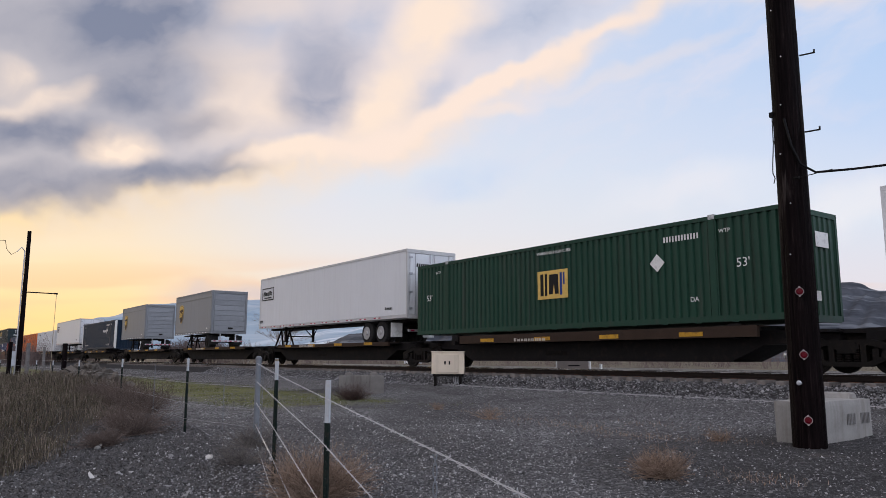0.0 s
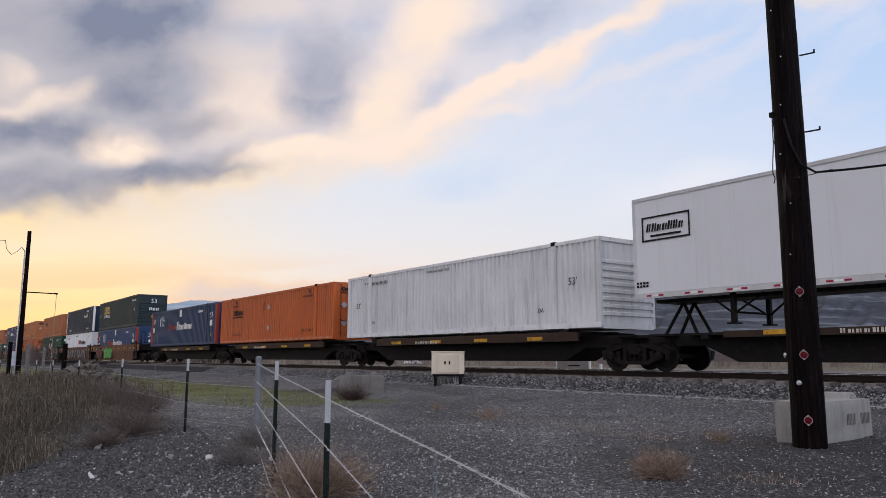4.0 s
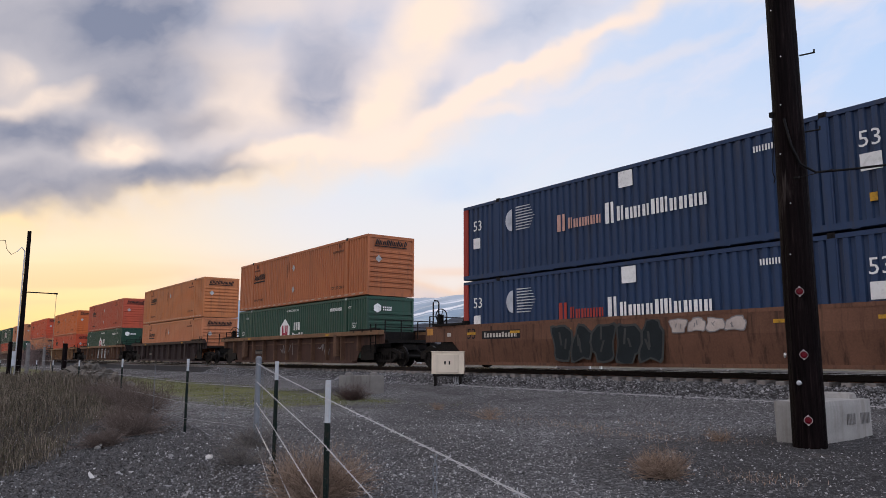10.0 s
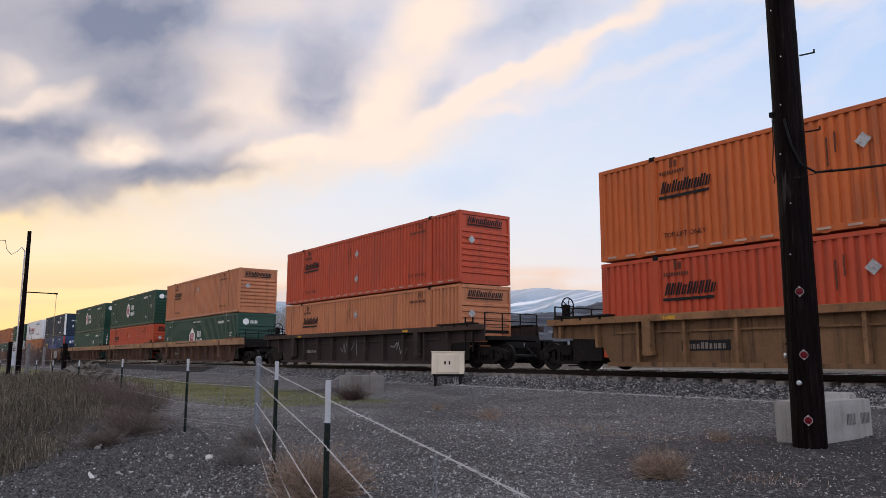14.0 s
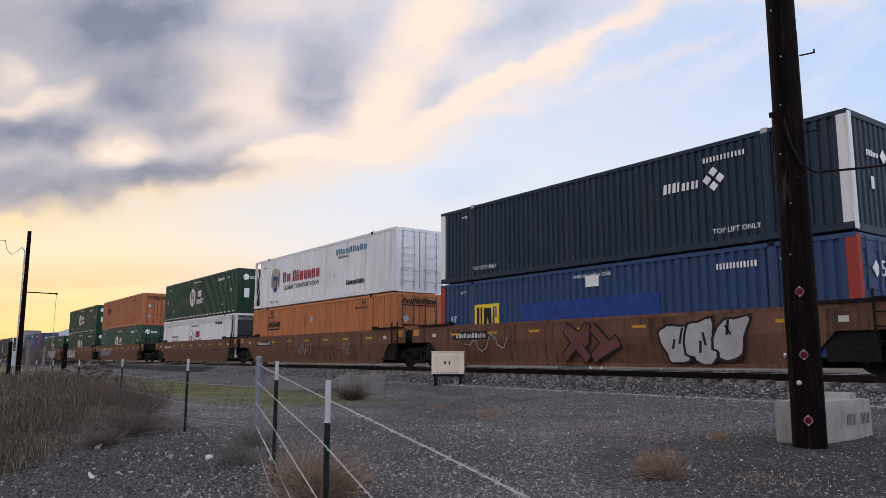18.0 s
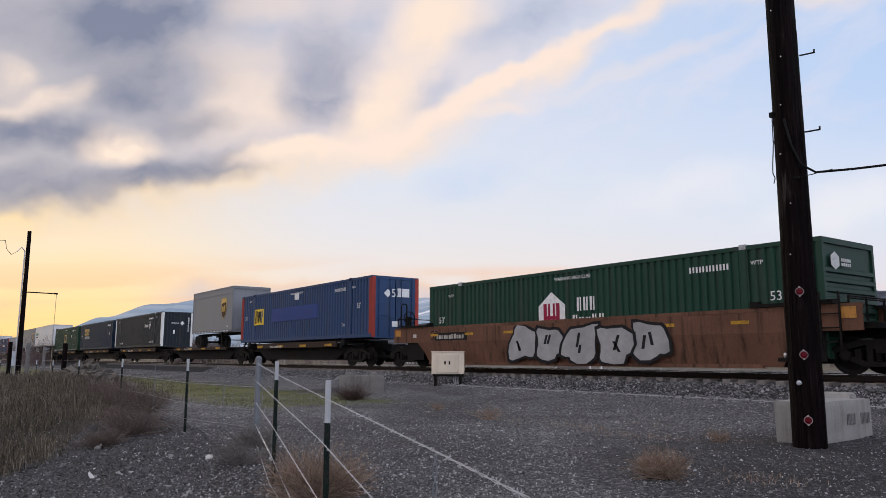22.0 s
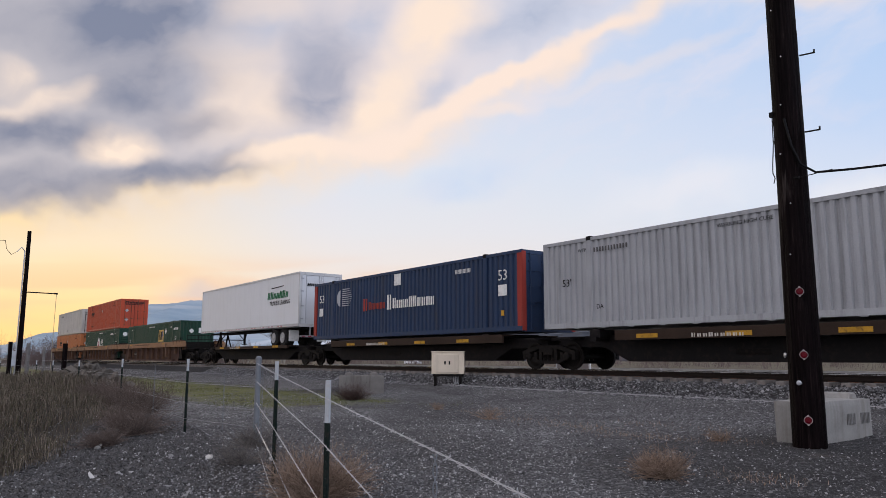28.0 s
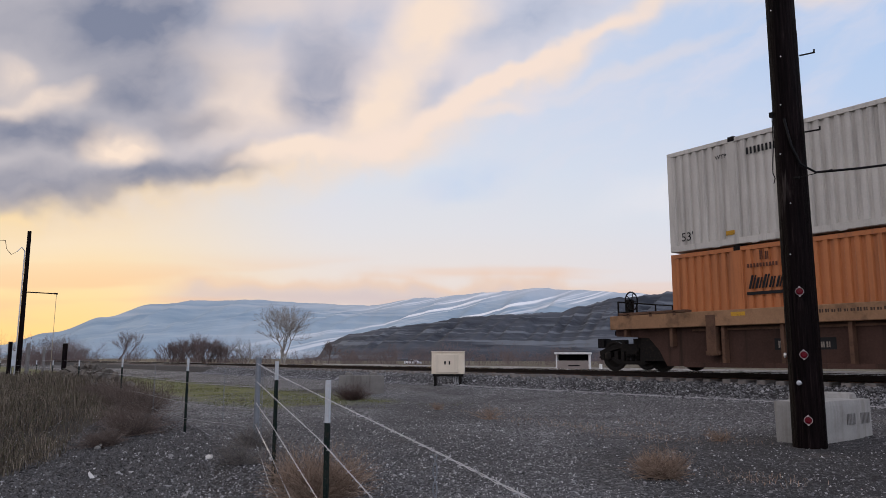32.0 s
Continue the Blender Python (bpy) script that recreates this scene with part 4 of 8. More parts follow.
    for a in ax:
        for y in (-1.0, -0.72, 0.72, 1.0):
            part("tyre", cached("rubber/tyre", tyre_ring, RUBBER), None, c, "black tyre", pose(a, y, 0.52))
        for y in (-1.125, 1.125):
            part("wheel_rim", cached(f"{style}/wheel_rim", rim_dish, GALV if style == "premier" else DARK), None, c, "", pose(a, y, 0.52))
        part("axle", tube(bmesh.new(), (a, -1.0, 0.52), (a, 1.0, 0.52), 0.07, sides=8), DARK, c)
    bm = bmesh.new()
    m = sum(ax) / len(ax)
    for s in (-1, 1):
        box(bm, m, s * 0.5, 0.98, 3.2 if length > 13 else 1.8, 0.1, 0.2)
    part("bogie_frame", bm, DARK, c)
    for a in (m - d * 1.35,) if length > 13 else (m + d * 0.65,):
        for s in (-1, 1):
            part("mud_flap", box(bmesh.new(), a if length <= 13 else m + d * 1.5, s * 0.86, 0.62, 0.02, 0.6, 0.62), RUBBER if style != "premier" else WHITE, c)
    part("underframe", box(bmesh.new(), 0, 0, 1.04, length - 0.4, 1.2, 0.1), DARK, c)
    side = -y0 - 0.004
    if style == "premier":
        green = surface("lettering_green", lin(0.02, 0.16, 0.07), 0.5)
        if seed == 3:
            part("logo_mark", bars(7, 3.75, 6.7, 2.76, 3.18, side, 0.2, 0.16, 21), green, c)
            part("logo_stripe", slab(bmesh.new(), [(4.3, 3.36), (6.0, 3.42), (6.0, 3.47), (4.3, 3.42)], side, side - 0.004), INK, c)
            w = words("TRAILER LEASING", INK, c, 5.5, 2.5, side)
        elif seed == 2:
            part("logo_mark", bars(7, -7.2, -4.7, 2.8, 3.18, side, 0.2, 0.16, 21), green, c)
            part("logo_mark", bars(12, -7.0, -4.9, 2.45, 2.65, side, 0.1, 0.2, 22), INK, c)
        else:
            bm = bmesh.new()
            for a, b, e, f in ((-7.75, -6.1, 3.42, 3.47), (-7.75, -6.1, 2.74, 2.79), (-7.75, -7.7, 2.74, 3.47), (-6.15, -6.1, 2.74, 3.47)):
                slab(bm, [(a, e), (b, e), (b, f), (a, f)], side, side - 0.004)
            part("logo_frame", bm, INK, c, "black logo frame")
            part("logo_mark", bars(7, -7.6, -6.3, 3.02, 3.26, side, 0.2, 0.16, 21), INK, c)
            part("logo_stripe", rect(-7.45, -6.4, 2.86, 2.92, side), INK, c)
            part("number_mark", bars(4, -8.0, -7.55, 1.42, 1.6, side, 0, 0.2, 4, 2), INK, c)
            part("number_mark", bars(4, 6.3, 6.9, 1.5, 1.62, side, 0, 0.2, 4), INK, c)
        part("logo_mark", end_on(bars(6, -0.85, -0.2, 3.3, 3.45, -h - 0.05, 0.2, 0.16, 4), 0), INK, c)
        part("number_mark", end_on(bars(8, 0.2, 0.95, 3.3, 3.42, -h - 0.05, 0, 0.2, 4), 0), INK, c)
    else:
        sx = {1: -h + 1.5, 2: h - 1.6, 3: h - 1.8}[seed]
        brown = surface("shield_brown", lin(0.06, 0.03, 0.015), 0.5)
        def shield(w, hh, yy):
            return slab(bmesh.new(), [(sx - w, 2.75), (sx - w * 0.92, 2.45), (sx - w * 0.6, 2.2), (sx, 2.65 - hh), (sx + w * 0.6, 2.2), (sx + w * 0.92, 2.45), (sx + w, 2.75), (sx + w, 2.65 + hh * 0.85), (sx + w * 0.4, 2.65 + hh), (sx - w * 0.4, 2.65 + hh), (sx - w, 2.65 + hh * 0.85)], yy, yy - 0.004)
        part("shield", shield(0.5, 0.72, side), GOLD, c, "gold shield rim")
        part("shield", shield(0.44, 0.66, side - 0.005), brown, c, "brown shield")
        part("shield_top", slab(bmesh.new(), [(sx - 0.42, 2.98), (sx + 0.42, 3.08), (sx + 0.42, 3.2), (sx + 0.18, 3.3), (sx - 0.18, 3.3), (sx - 0.42, 3.2)], side - 0.01, side - 0.014), GOLD, c, "gold shield crown")
        part("shield_mark", bars(3, sx - 0.34, sx + 0.34, 2.45, 2.85, side - 0.01, 0, 0.2, 9), GOLD, c, "gold shield bars")
        part("number_mark", bars(2, h - 0.9, h - 0.65, 1.4, 1.5, side, 0, 0.2, 9), WHITE, c)
        if length > 13:
            part("side_skirt", box(bmesh.new(), 1.0, -y0 + 0.03, 0.75, 5.0, 0.03, 0.7), paint("trailer_trim", lin(0.5, 0.5, 0.5)), c, "light grey side skirt")
    MOVERS.append((c, x0 + h, RAIL + z))
    return c


# ---------------------------------------------------------------- railway cars
def wheelset(bm):
    for s in (-1, 1):
        y = s * 0.755
        lathe(bm, [(0.12, y - 0.1), (0.34, y - 0.045), (0.40, y - 0.07), (0.455 if s < 0 else 0.44, y - 0.07), (0.44, y + 0.03), (0.40, y + 0.07), (0.34, y + 0.045), (0.12, y + 0.1)], 26, "y")
    tube(bm, (0, -1.0, 0), (0, 1.0, 0), 0.085, sides=10)


def truck_side(bm):
    """A cast side frame: arched top, dropped bottom, two columns and the axle pedestals."""
    slab(bm, [(-1.25, 0.46), (-1.25, 0.6), (-1.0, 0.68), (-0.55, 0.8), (0.55, 0.8), (1.0, 0.68), (1.25, 0.6), (1.25, 0.46), (0.95, 0.55), (0.5, 0.67), (-0.5, 0.67), (-0.95, 0.55)], -0.08, 0.08)
    slab(bm, [(-1.05, 0.42), (-0.5, 0.19), (0.5, 0.19), (1.05, 0.42), (1.0, 0.52), (0.45, 0.3), (-0.45, 0.3), (-1.0, 0.52)], -0.085, 0.085)
    for x in (-0.36, 0.36):
        box(bm, x, 0, 0.49, 0.13, 0.15, 0.42)
    for x in (-1.16, -0.62, 0.62, 1.16):
        box(bm, x, 0, 0.46, 0.14, 0.14, 0.26)


def truck_cups(bm):
    for x in (-0.89, 0.89):
        lathe(bm, [(0.08, -0.15), (0.13, -0.13), (0.14, -0.02), (0.14, 0.06)], 14, "y", (x, 0, 0.44))
    for x in (-0.19, 0.0, 0.19):
        lathe(bm, [(0.06 + 0.022 * (k % 2), 0.3 + k * 0.02) for k in range(15)], 10, "z", (x, -0.02, 0.0))
    box(bm, 0, 0, 0.63, 0.56, 0.2, 0.1)


def truck(parent, x):
    """A two-axle truck (bolster, side frames and wheelsets) under a car."""
    t = part("truck", cached("truck/truck", lambda bm: (box(bm, 0, 0, 0.62, 0.42, 2.2, 0.26), box(bm, 0, 0, 0.86, 0.9, 0.9, 0.22)), DARK), None, parent, "dark iron truck", pose(x, 0, 0))
    for s in (-1, 1):
        part("side_frame", cached("truck/side_frame", truck_side, DARK), None, t, "", pose(0, s * 1.0, 0, 0, 0, 0 if s < 0 else 180))
        part("bearing_caps", cached("truck/bearing_caps", truck_cups, DARK), None, t, "", pose(0, s * 1.0, 0, 0, 0, 0 if s < 0 else 180))
    for e in (-1, 1):
        part("wheelset", cached("truck/wheelset", wheelset, surface("wheel_steel", lin(0.009, 0.0075, 0.0065), 0.55, 0.0, 0.3, 5, 40, 0.2), smooth=False), None, t, "", pose(e * 0.89, 0, 0.445))
    return t


def coupler(parent, x, way):
    bm = bmesh.new()
    box(bm, x + way * 0.35, 0, 0.86, 0.9, 0.2, 0.2)
    box(bm, x + way * 0.82, 0, 0.86, 0.26, 0.34, 0.3)
    tube(bm, (x + way * 0.3, -0.35, 0.75), (x + way * 0.75, -0.3, 0.4), 0.035, sides=6)
    return part("coupler", bm, BLACK, parent, "black knuckle coupler and air hose")


def handrail(parent, x, way, tall=0.8):
    bm = bmesh.new()
    for y in (-1.3, -0.45, 0.45, 1.3):
        tube(bm, (x, y, 1.25), (x, y, 1.25 + tall), 0.028, sides=6)
    for z in (0.5, tall):
        tube(bm, (x, -1.3, 1.25 + z), (x, 1.3, 1.25 + z), 0.022, sides=6)
    part("end_railing", bm, DARK, parent)


def brake_wheel(parent, x):
    bm = bmesh.new()
    n = 18
    for k in range(n):
        a0, a1 = 6.28319 * k / n, 6.28319 * (k + 1) / n
        tube(bm, (x, -0.75 + 0.28 * math.cos(a0), 2.1 + 0.28 * math.sin(a0)), (x, -0.75 + 0.28 * math.cos(a1), 2.1 + 0.28 * math.sin(a1)), 0.022, sides=6, caps=False)
    for k in range(5):
        a = 6.28319 * k / 5
        tube(bm, (x, -0.75, 2.1), (x, -0.75 + 0.28 * math.cos(a), 2.1 + 0.28 * math.sin(a)), 0.015, sides=5)
    box(bm, x - 0.08, -0.75, 1.75, 0.14, 0.24, 0.8)
    part("brake_wheel", bm, DARK, parent, "dark hand-brake wheel on its stand")


def graffiti(parent, x0, x1, z0, z1, y, fill, seed, count=6, outline=INK):
    """Sprayed block shapes with a dark outline."""
    rnd = random.Random(seed)
    w = (x1 - x0) / count
    h = z1 - z0
    back, front = bmesh.new(), bmesh.new()

    def stroke(bm, ax, az, bx, bz, t, yy):
        dx, dz = bx - ax, bz - az
        n = t / max(1e-6, math.hypot(dx, dz))
        e = 0.5 * n
        slab(bm, [(ax - dz * n - dx * e, az + dx * n - dz * e), (ax + dz * n * 0.8 - dx * e, az - dx * n * 0.8 - dz * e), (bx + dz * n + dx * e, bz - dx * n + dz * e), (bx - dz * n * 0.8 + dx * e, bz + dx * n * 0.8 + dz * e)], yy, yy - 0.003)

    for k in range(count):
        gx = [x0 + (k + f) * w for f in (0.14, 0.5, 0.86)]
        gz = [z0 + f * h for f in (0.12, 0.5, 0.88)]
        spots = [(rnd.choice((0, 2)), 0)]
        for _ in range(4):
            spots.append((rnd.randrange(3), (spots[-1][1] + rnd.choice((1, 1, 2))) % 3))
        t = min(w, h) * rnd.uniform(0.12, 0.17)
        for i, ((i0, j0), (i1, j1)) in enumerate(zip(spots, spots[1:])):
            if (i0, j0) == (i1, j1):
                continue
            j = [rnd.uniform(-0.06, 0.06) * w for _ in range(4)]
            d = 0.0008 * (k * 5 + i)
            stroke(back, gx[i0] + j[0], gz[j0] + j[1], gx[i1] + j[2], gz[j1] + j[3], t * 1.45, y - d * 0.2)
            stroke(front, gx[i0] + j[0], gz[j0] + j[1], gx[i1] + j[2], gz[j1] + j[3], t, y - 0.012 - d * 0.2)
    part("graffiti_outline", back, outline, parent, "dark sprayed graffiti outline")
    part("graffiti", front, fill, parent, "sprayed graffiti shapes")


def bubble(parent, x0, x1, z0, z1, y, fill, seed, count=6, outline=INK):
    """Fat, overlapping sprayed shapes with an outline and thin inner lines."""
    rnd = random.Random(seed)
    w, h = (x1 - x0) / count, z1 - z0
    back, front, lines = bmesh.new(), bmesh.new(), bmesh.new()

    def blob(bm, cx, cz, rx, rz, yy, shape, lean):
        pts = []
        for i in range(20):
            q = 6.28319 * i / 20
            co, si = math.cos(q), math.sin(q)
            n = 1 + 0.13 * math.sin(3 * q + shape) + 0.09 * math.sin(5 * q + 2 * shape)
            px = math.copysign(abs(co) ** 0.6, co) * rx * n
            pz = math.copysign(abs(si) ** 0.6, si) * rz * n
            pts.append((cx + px + lean * pz, min(max(cz + pz, z0 - 0.03), z1 + 0.05)))
        slab(bm, pts, yy, yy - 0.002)

    for k in range(count):
        cx = x0 + (k + 0.5) * w + rnd.uniform(-0.05, 0.05) * w
        cz = (z0 + z1) / 2 + rnd.uniform(-0.05, 0.05) * h
        rx, rz, shape, lean = w * rnd.uniform(0.42, 0.52), h * rnd.uniform(0.40, 0.47), rnd.uniform(0, 6), rnd.uniform(-0.2, 0.25)
        d = 0.0035 * (k % 4)
        t = min(w, h) * 0.08
        blob(back, cx, cz, rx + t, rz + t, y - d, shape, lean)
        blob(front, cx, cz, rx, rz, y - d - 0.003, shape, lean)
        for _ in range(2):
            ax, az = cx + rnd.uniform(-0.4, 0.4) * rx, cz + rnd.uniform(-0.6, 0.2) * rz
            bx, bz = ax + rnd.uniform(-0.35, 0.35) * rx, az + rnd.uniform(0.4, 0.9) * rz
            t_ = t * 0.55
            slab(lines, [(ax - t_, az), (ax + t_, az), (bx + t_, bz), (bx - t_, bz)], y - d - 0.006, y - d - 0.008)
    part("graffiti_outline", back, outline, parent, "sprayed graffiti outline")
    part("graffiti", front, fill, parent, "fat sprayed graffiti shapes")
    part("graffiti_line", lines, outline, parent, "sprayed inner lines")


def wavy(parent, x0, x1, z0, z1, y, ink, seed):
    """A thin sprayed scribble."""
    rnd = random.Random(seed)
    bm = bmesh.new()
    last = (x0, (z0 + z1) / 2)
    for k in range(14):
        nxt = (x0 + (x1 - x0) * (k + 1) / 14 + rnd.uniform(-0.1, 0.1), rnd.uniform(z0, z1))
        dx, dz = nxt[0] - last[0], nxt[1] - last[1]
        n = 0.02 / max(1e-6, math.hypot(dx, dz))
        slab(bm, [(last[0] - dz * n, last[1] + dx * n), (last[0] + dz * n, last[1] - dx * n), (nxt[0] + dz * n, nxt[1] - dx * n), (nxt[0] - dz * n, nxt[1] + dx * n)], y, y - 0.004)
        last = nxt
    part("graffiti_scribble", bm, ink, parent, "thin sprayed scribble")


WELLS = {"brown": (lin(0.062, 0.034, 0.026), lin(0.28, 0.16, 0.09)), "dark": (lin(0.036, 0.026, 0.026), lin(0.075, 0.05, 0.04)), "ochre": (lin(0.15, 0.086, 0.046), lin(0.36, 0.19, 0.095)),
         "rust": (lin(0.135, 0.068, 0.044), lin(0.2, 0.09, 0.035)), "mud": (lin(0.108, 0.064, 0.046), lin(0.15, 0.09, 0.055))}


def well_car(a, b, style, colour, seed, first=True, last=True, front_truck=True, marks=()):
    """One well between the trucks at a (leading) and b. style: ribbed or smooth sides."""
    h, c0 = (a - b) / 2, (a + b) / 2
    side_c, top_c = WELLS[colour]
    skin = surface("well_" + colour, side_c, 0.7, 0.05, 0.35, 0.8, 22, 0.12, lin(0.026, 0.018, 0.014), 0.8, True)
    # plate colour made lighter: the sky light on raised ribs is mixed in
    rib_lit = surface("well_rib_" + colour, tuple(0.8 * p_ + 0.2 * q_ for p_, q_ in zip(side_c[:3], top_c[:3])) + (1.0,), 0.7, 0.05, 0.35, 1.6, 22, 0.12, lin(0.045, 0.03, 0.022), 0.6)
    thick = style == "ribbed" and a < -395
    if style == "ribbed" and a > -395:
        top_c = tuple(0.6 * q for q in top_c[:3]) + (1.0,)
    chord = surface("chord_" + colour + ("" if a < -395 else "_worn"), top_c, 0.65, 0.05, 0.3, 0.9, 22, 0.1, lin(0.05, 0.035, 0.025), 0.5)
    kind_word = "ribbed" if style == "ribbed" else "smooth-sided"
    c = thing("well_car", f"{ {'brown': 'weathered brown', 'dark': 'dark brown', 'ochre': 'dusty ochre-brown', 'rust': 'rust-brown', 'mud': 'muddy brown'}[colour]} {kind_word} double-stack well car on the track", "railway car", pose(c0, TRACK_Y, RAIL), "cars of the train")
    hl = h - 0.28
    yo = 1.52
    for s in (-1, 1):
        flip = None if s < 0 else pose(0, 0, 0, 0, 0, 180)
        bm = bmesh.new()
        top = 1.46 if style == "ribbed" else 1.6
        lowz = 0.16
        e0 = 2.0 if not first else (1.8 if thick else 2.5)
        e1 = 2.0 if not last else (1.8 if thick else 2.5)
        pts = [(-hl + e1, lowz), (hl - e0, lowz), (hl - e0 + 0.25, 0.6), (hl - e0 + 0.6, 0.95), (hl, 1.02), (hl, top), (-hl, top), (-hl, 1.02), (-hl + e1 - 0.6, 0.95), (-hl + e1 - 0.25, 0.6)]
        if style == "ribbed":
            slab(bm, pts, -yo + 0.15, -yo + 0.2)
        else:
            # the smooth side is bent: its lower half leans in under the upper one
            slab(bm, [(hl, 1.0), (hl, top), (-hl, top), (-hl, 1.0)], -yo + 0.06, -yo + 0.11)
            low = [(-hl + e1, lowz), (hl - e0, lowz), (hl - e0 + 0.3, 0.62), (hl - e0 + 0.7, 1.0), (-hl + e1 - 0.7, 1.0), (-hl + e1 - 0.3, 0.62)]
            near = [bm.verts.new((x, -yo + 0.06 + 0.15 * (1.0 - z) / 0.84, z)) for x, z in low]
            far_ = [bm.verts.new((x, -yo + 0.10 + 0.12 * (1.0 - z) / 0.84, z)) for x, z in low]
            bm.faces.new(near), bm.faces.new(far_[::-1])
            for k in range(6):
                bm.faces.new((near[k], far_[k], far_[(k + 1) % 6], near[(k + 1) % 6]))
        part("side_plate", bm, skin, c, "", flip)
        if style == "ribbed":
            part("top_chord", box(bmesh.new(), 0, -yo + 0.01, 1.605 - (0.2 if thick else 0.1), 2 * hl, 0.26, 0.4 if thick else 0.2), chord, c, "worn yellow-brown top chord" if colour in ("brown", "ochre") else "", flip, bevel=0.012)
            part("bottom_chord", box(bmesh.new(), 0, -yo + 0.08, 0.2, 2 * hl - 5.0, 0.26, 0.12), skin, c, "", flip)
            part("stiffener", box(bmesh.new(), 0, -yo + 0.115, 1.12, 2 * hl - 5.4, 0.07, 0.05), rib_lit, c, "", flip)
            for e in (-1, 1):
                bm = bmesh.new()
                box(bm, e * (hl - 1.5), -yo + 0.02, 1.65, 2.3, 0.3, 0.07)
                for q in range(3):
                    box(bm, e * (hl - 0.7 - 0.8 * q), -yo - 0.105, 1.60, 0.09, 0.05, 0.12)
                part("walkway_plate", bm, DARK if not thick else rib_lit, c, "dark walkway plate", flip)
            n = int((2 * hl - 1.0) / 1.5)
            for k in range(n + 1):
                x = -hl + 0.5 + k * (2 * hl - 1.0) / n
                z0 = 0.22 if abs(x) < hl - 2.5 else (1.0 if abs(x) > hl - 1.6 else 0.7)
                bm = bmesh.new()
                up = 1.22 if thick else 1.41
                slab(bm, [(x - 0.045, z0), (x + 0.045, z0), (x + 0.045, up), (x - 0.045, up)], -yo + 0.16, -yo - 0.04)
                part("rib", bm, rib_lit, c, "", flip)
            for e in (-1, 1):
                bm = bmesh.new()
                slab(bm, [(e * 5.9 - 0.14, 0.45), (e * 5.9 + 0.14, 0.45), (e * 5.9 + 0.14, 1.5), (e * 5.9 - 0.14, 1.5)], -yo + 0.07, -yo - 0.135)
                box(bm, e * 5.9, -yo - 0.02, 0.52, 0.4, 0.16, 0.1)
                part("lift_bracket", bm, rib_lit, c, "", flip)
                part("yellow_patch", rect(e * 5.1 - 0.2, e * 5.1 + 0.2, 1.44, 1.54, -yo - 0.121), YELLOW, c, "yellow paint patch", flip)
        else:
            bm = bmesh.new()
            slab(bm, [(-hl + 0.02, 1.52), (hl - 0.02, 1.52), (hl - 0.02, 1.62), (-hl + 0.02, 1.62)], -yo + 0.05, -yo + 0.2)
            part("top_chord", bm, skin, c, "", flip)
            for e in (-1, 1):
                bm = bmesh.new()
                box(bm, e * (hl - 1.55), -yo + 0.16, 1.665, 1.9, 0.34, 0.08)
                box(bm, e * (hl - 2.58), -yo + 0.12, 1.70, 0.2, 0.2, 0.15)
                part("end_gusset", bm, DARK, c, "dark walkway plate", flip)
            bm = bmesh.new()
            for k in range(7):
                box(bm, -hl + 3.0 + k * (2 * hl - 6) / 6, -yo + 0.05, 1.28, 0.5, 0.012, 0.09)
            part("reflective_tape", bm, YELLOW, c, "yellow reflective strips", flip)
            part("bottom_chord", box(bmesh.new(), 0, -yo + 0.19, 0.18, 2 * hl - 5.0, 0.1, 0.1), skin, c, "", flip)
    # floor, bulkheads and end decks
    for k in range(9):
        part("floor_beam", cached("well/floor_beam", lambda bm: box(bm, 0, 0, 0.26, 0.3, 2.62, 0.1), DARK), None, c, "", pose(-6.4 + k * 1.6, 0, 0))
    for e in (-1, 1):
        part("container_pad", cached("well/container_pad", lambda bm: box(bm, 0, 0, 0.33, 0.6, 2.5, 0.04), DARK), None, c, "", pose(e * 6.4, 0, 0))
    for e in (-1, 1):
        bm = bmesh.new()
        box(bm, e * (HL + 0.3), 0, 0.93, 0.12, 2.66, 1.36)
        for s in (-1, 1):
            slab(bm, [(e * (hl - 2.1), 0.3), (e * (hl - 0.9), 0.3), (e * (hl - 0.9), 1.1), (e * (hl - 2.1), 1.1)], s * 1.34, s * 1.352)
        box(bm, e * (hl - 0.6), 0, 1.12, 1.5, 2.5, 0.14)
        box(bm, e * (hl - 0.5), 0, 0.98, 1.0, 0.8, 0.2)
        part("end_deck", bm, DARK, c, "dark steel end platform")
    for e, at_end in ((1, first), (-1, last)):
        if at_end and style == "smooth":
            for y in (-1.2, 0.9):
                bm = bmesh.new()
                sweep(bm, [(e * (hl - 0.15), y, 1.2), (e * (hl - 0.15), y, 2.62), (e * (hl - 0.15), y + 0.06, 2.7), (e * (hl - 0.15), y + 0.22, 2.7), (e * (hl - 0.15), y + 0.28, 2.62), (e * (hl - 0.15), y + 0.28, 1.2)], 0.03, 7)
                part("end_post", bm, DARK, c, "tall dark looped end post")
    if first:
        coupler(c, h + 0.6, 1)
        truck(c, h - 0.6)
        handrail(c, hl - 0.05, 1)
    else:
        truck(c, h) if front_truck else None
        handrail(c, hl - 0.35, 1, 0.55)
    if last:
        coupler(c, -h - 0.6, -1)
        truck(c, -h + 0.6)
        brake_wheel(c, -hl + 0.1)
        handrail(c, -hl + 0.05, -1)
    lad = bmesh.new()
    for y in (-1.5, -1.42):
        box(lad, hl - 0.9 + (0.45 if y > -1.45 else 0), -yo - 0.03, 1.25, 0.04, 0.05, 1.3)
    for k in range(4):
        box(lad, hl - 0.68, -yo - 0.03, 0.75 + k * 0.32, 0.45, 0.03, 0.03)
    part("ladder", lad, DARK, c)
    ys = -yo + (0.145 if style == "ribbed" else 0.055)
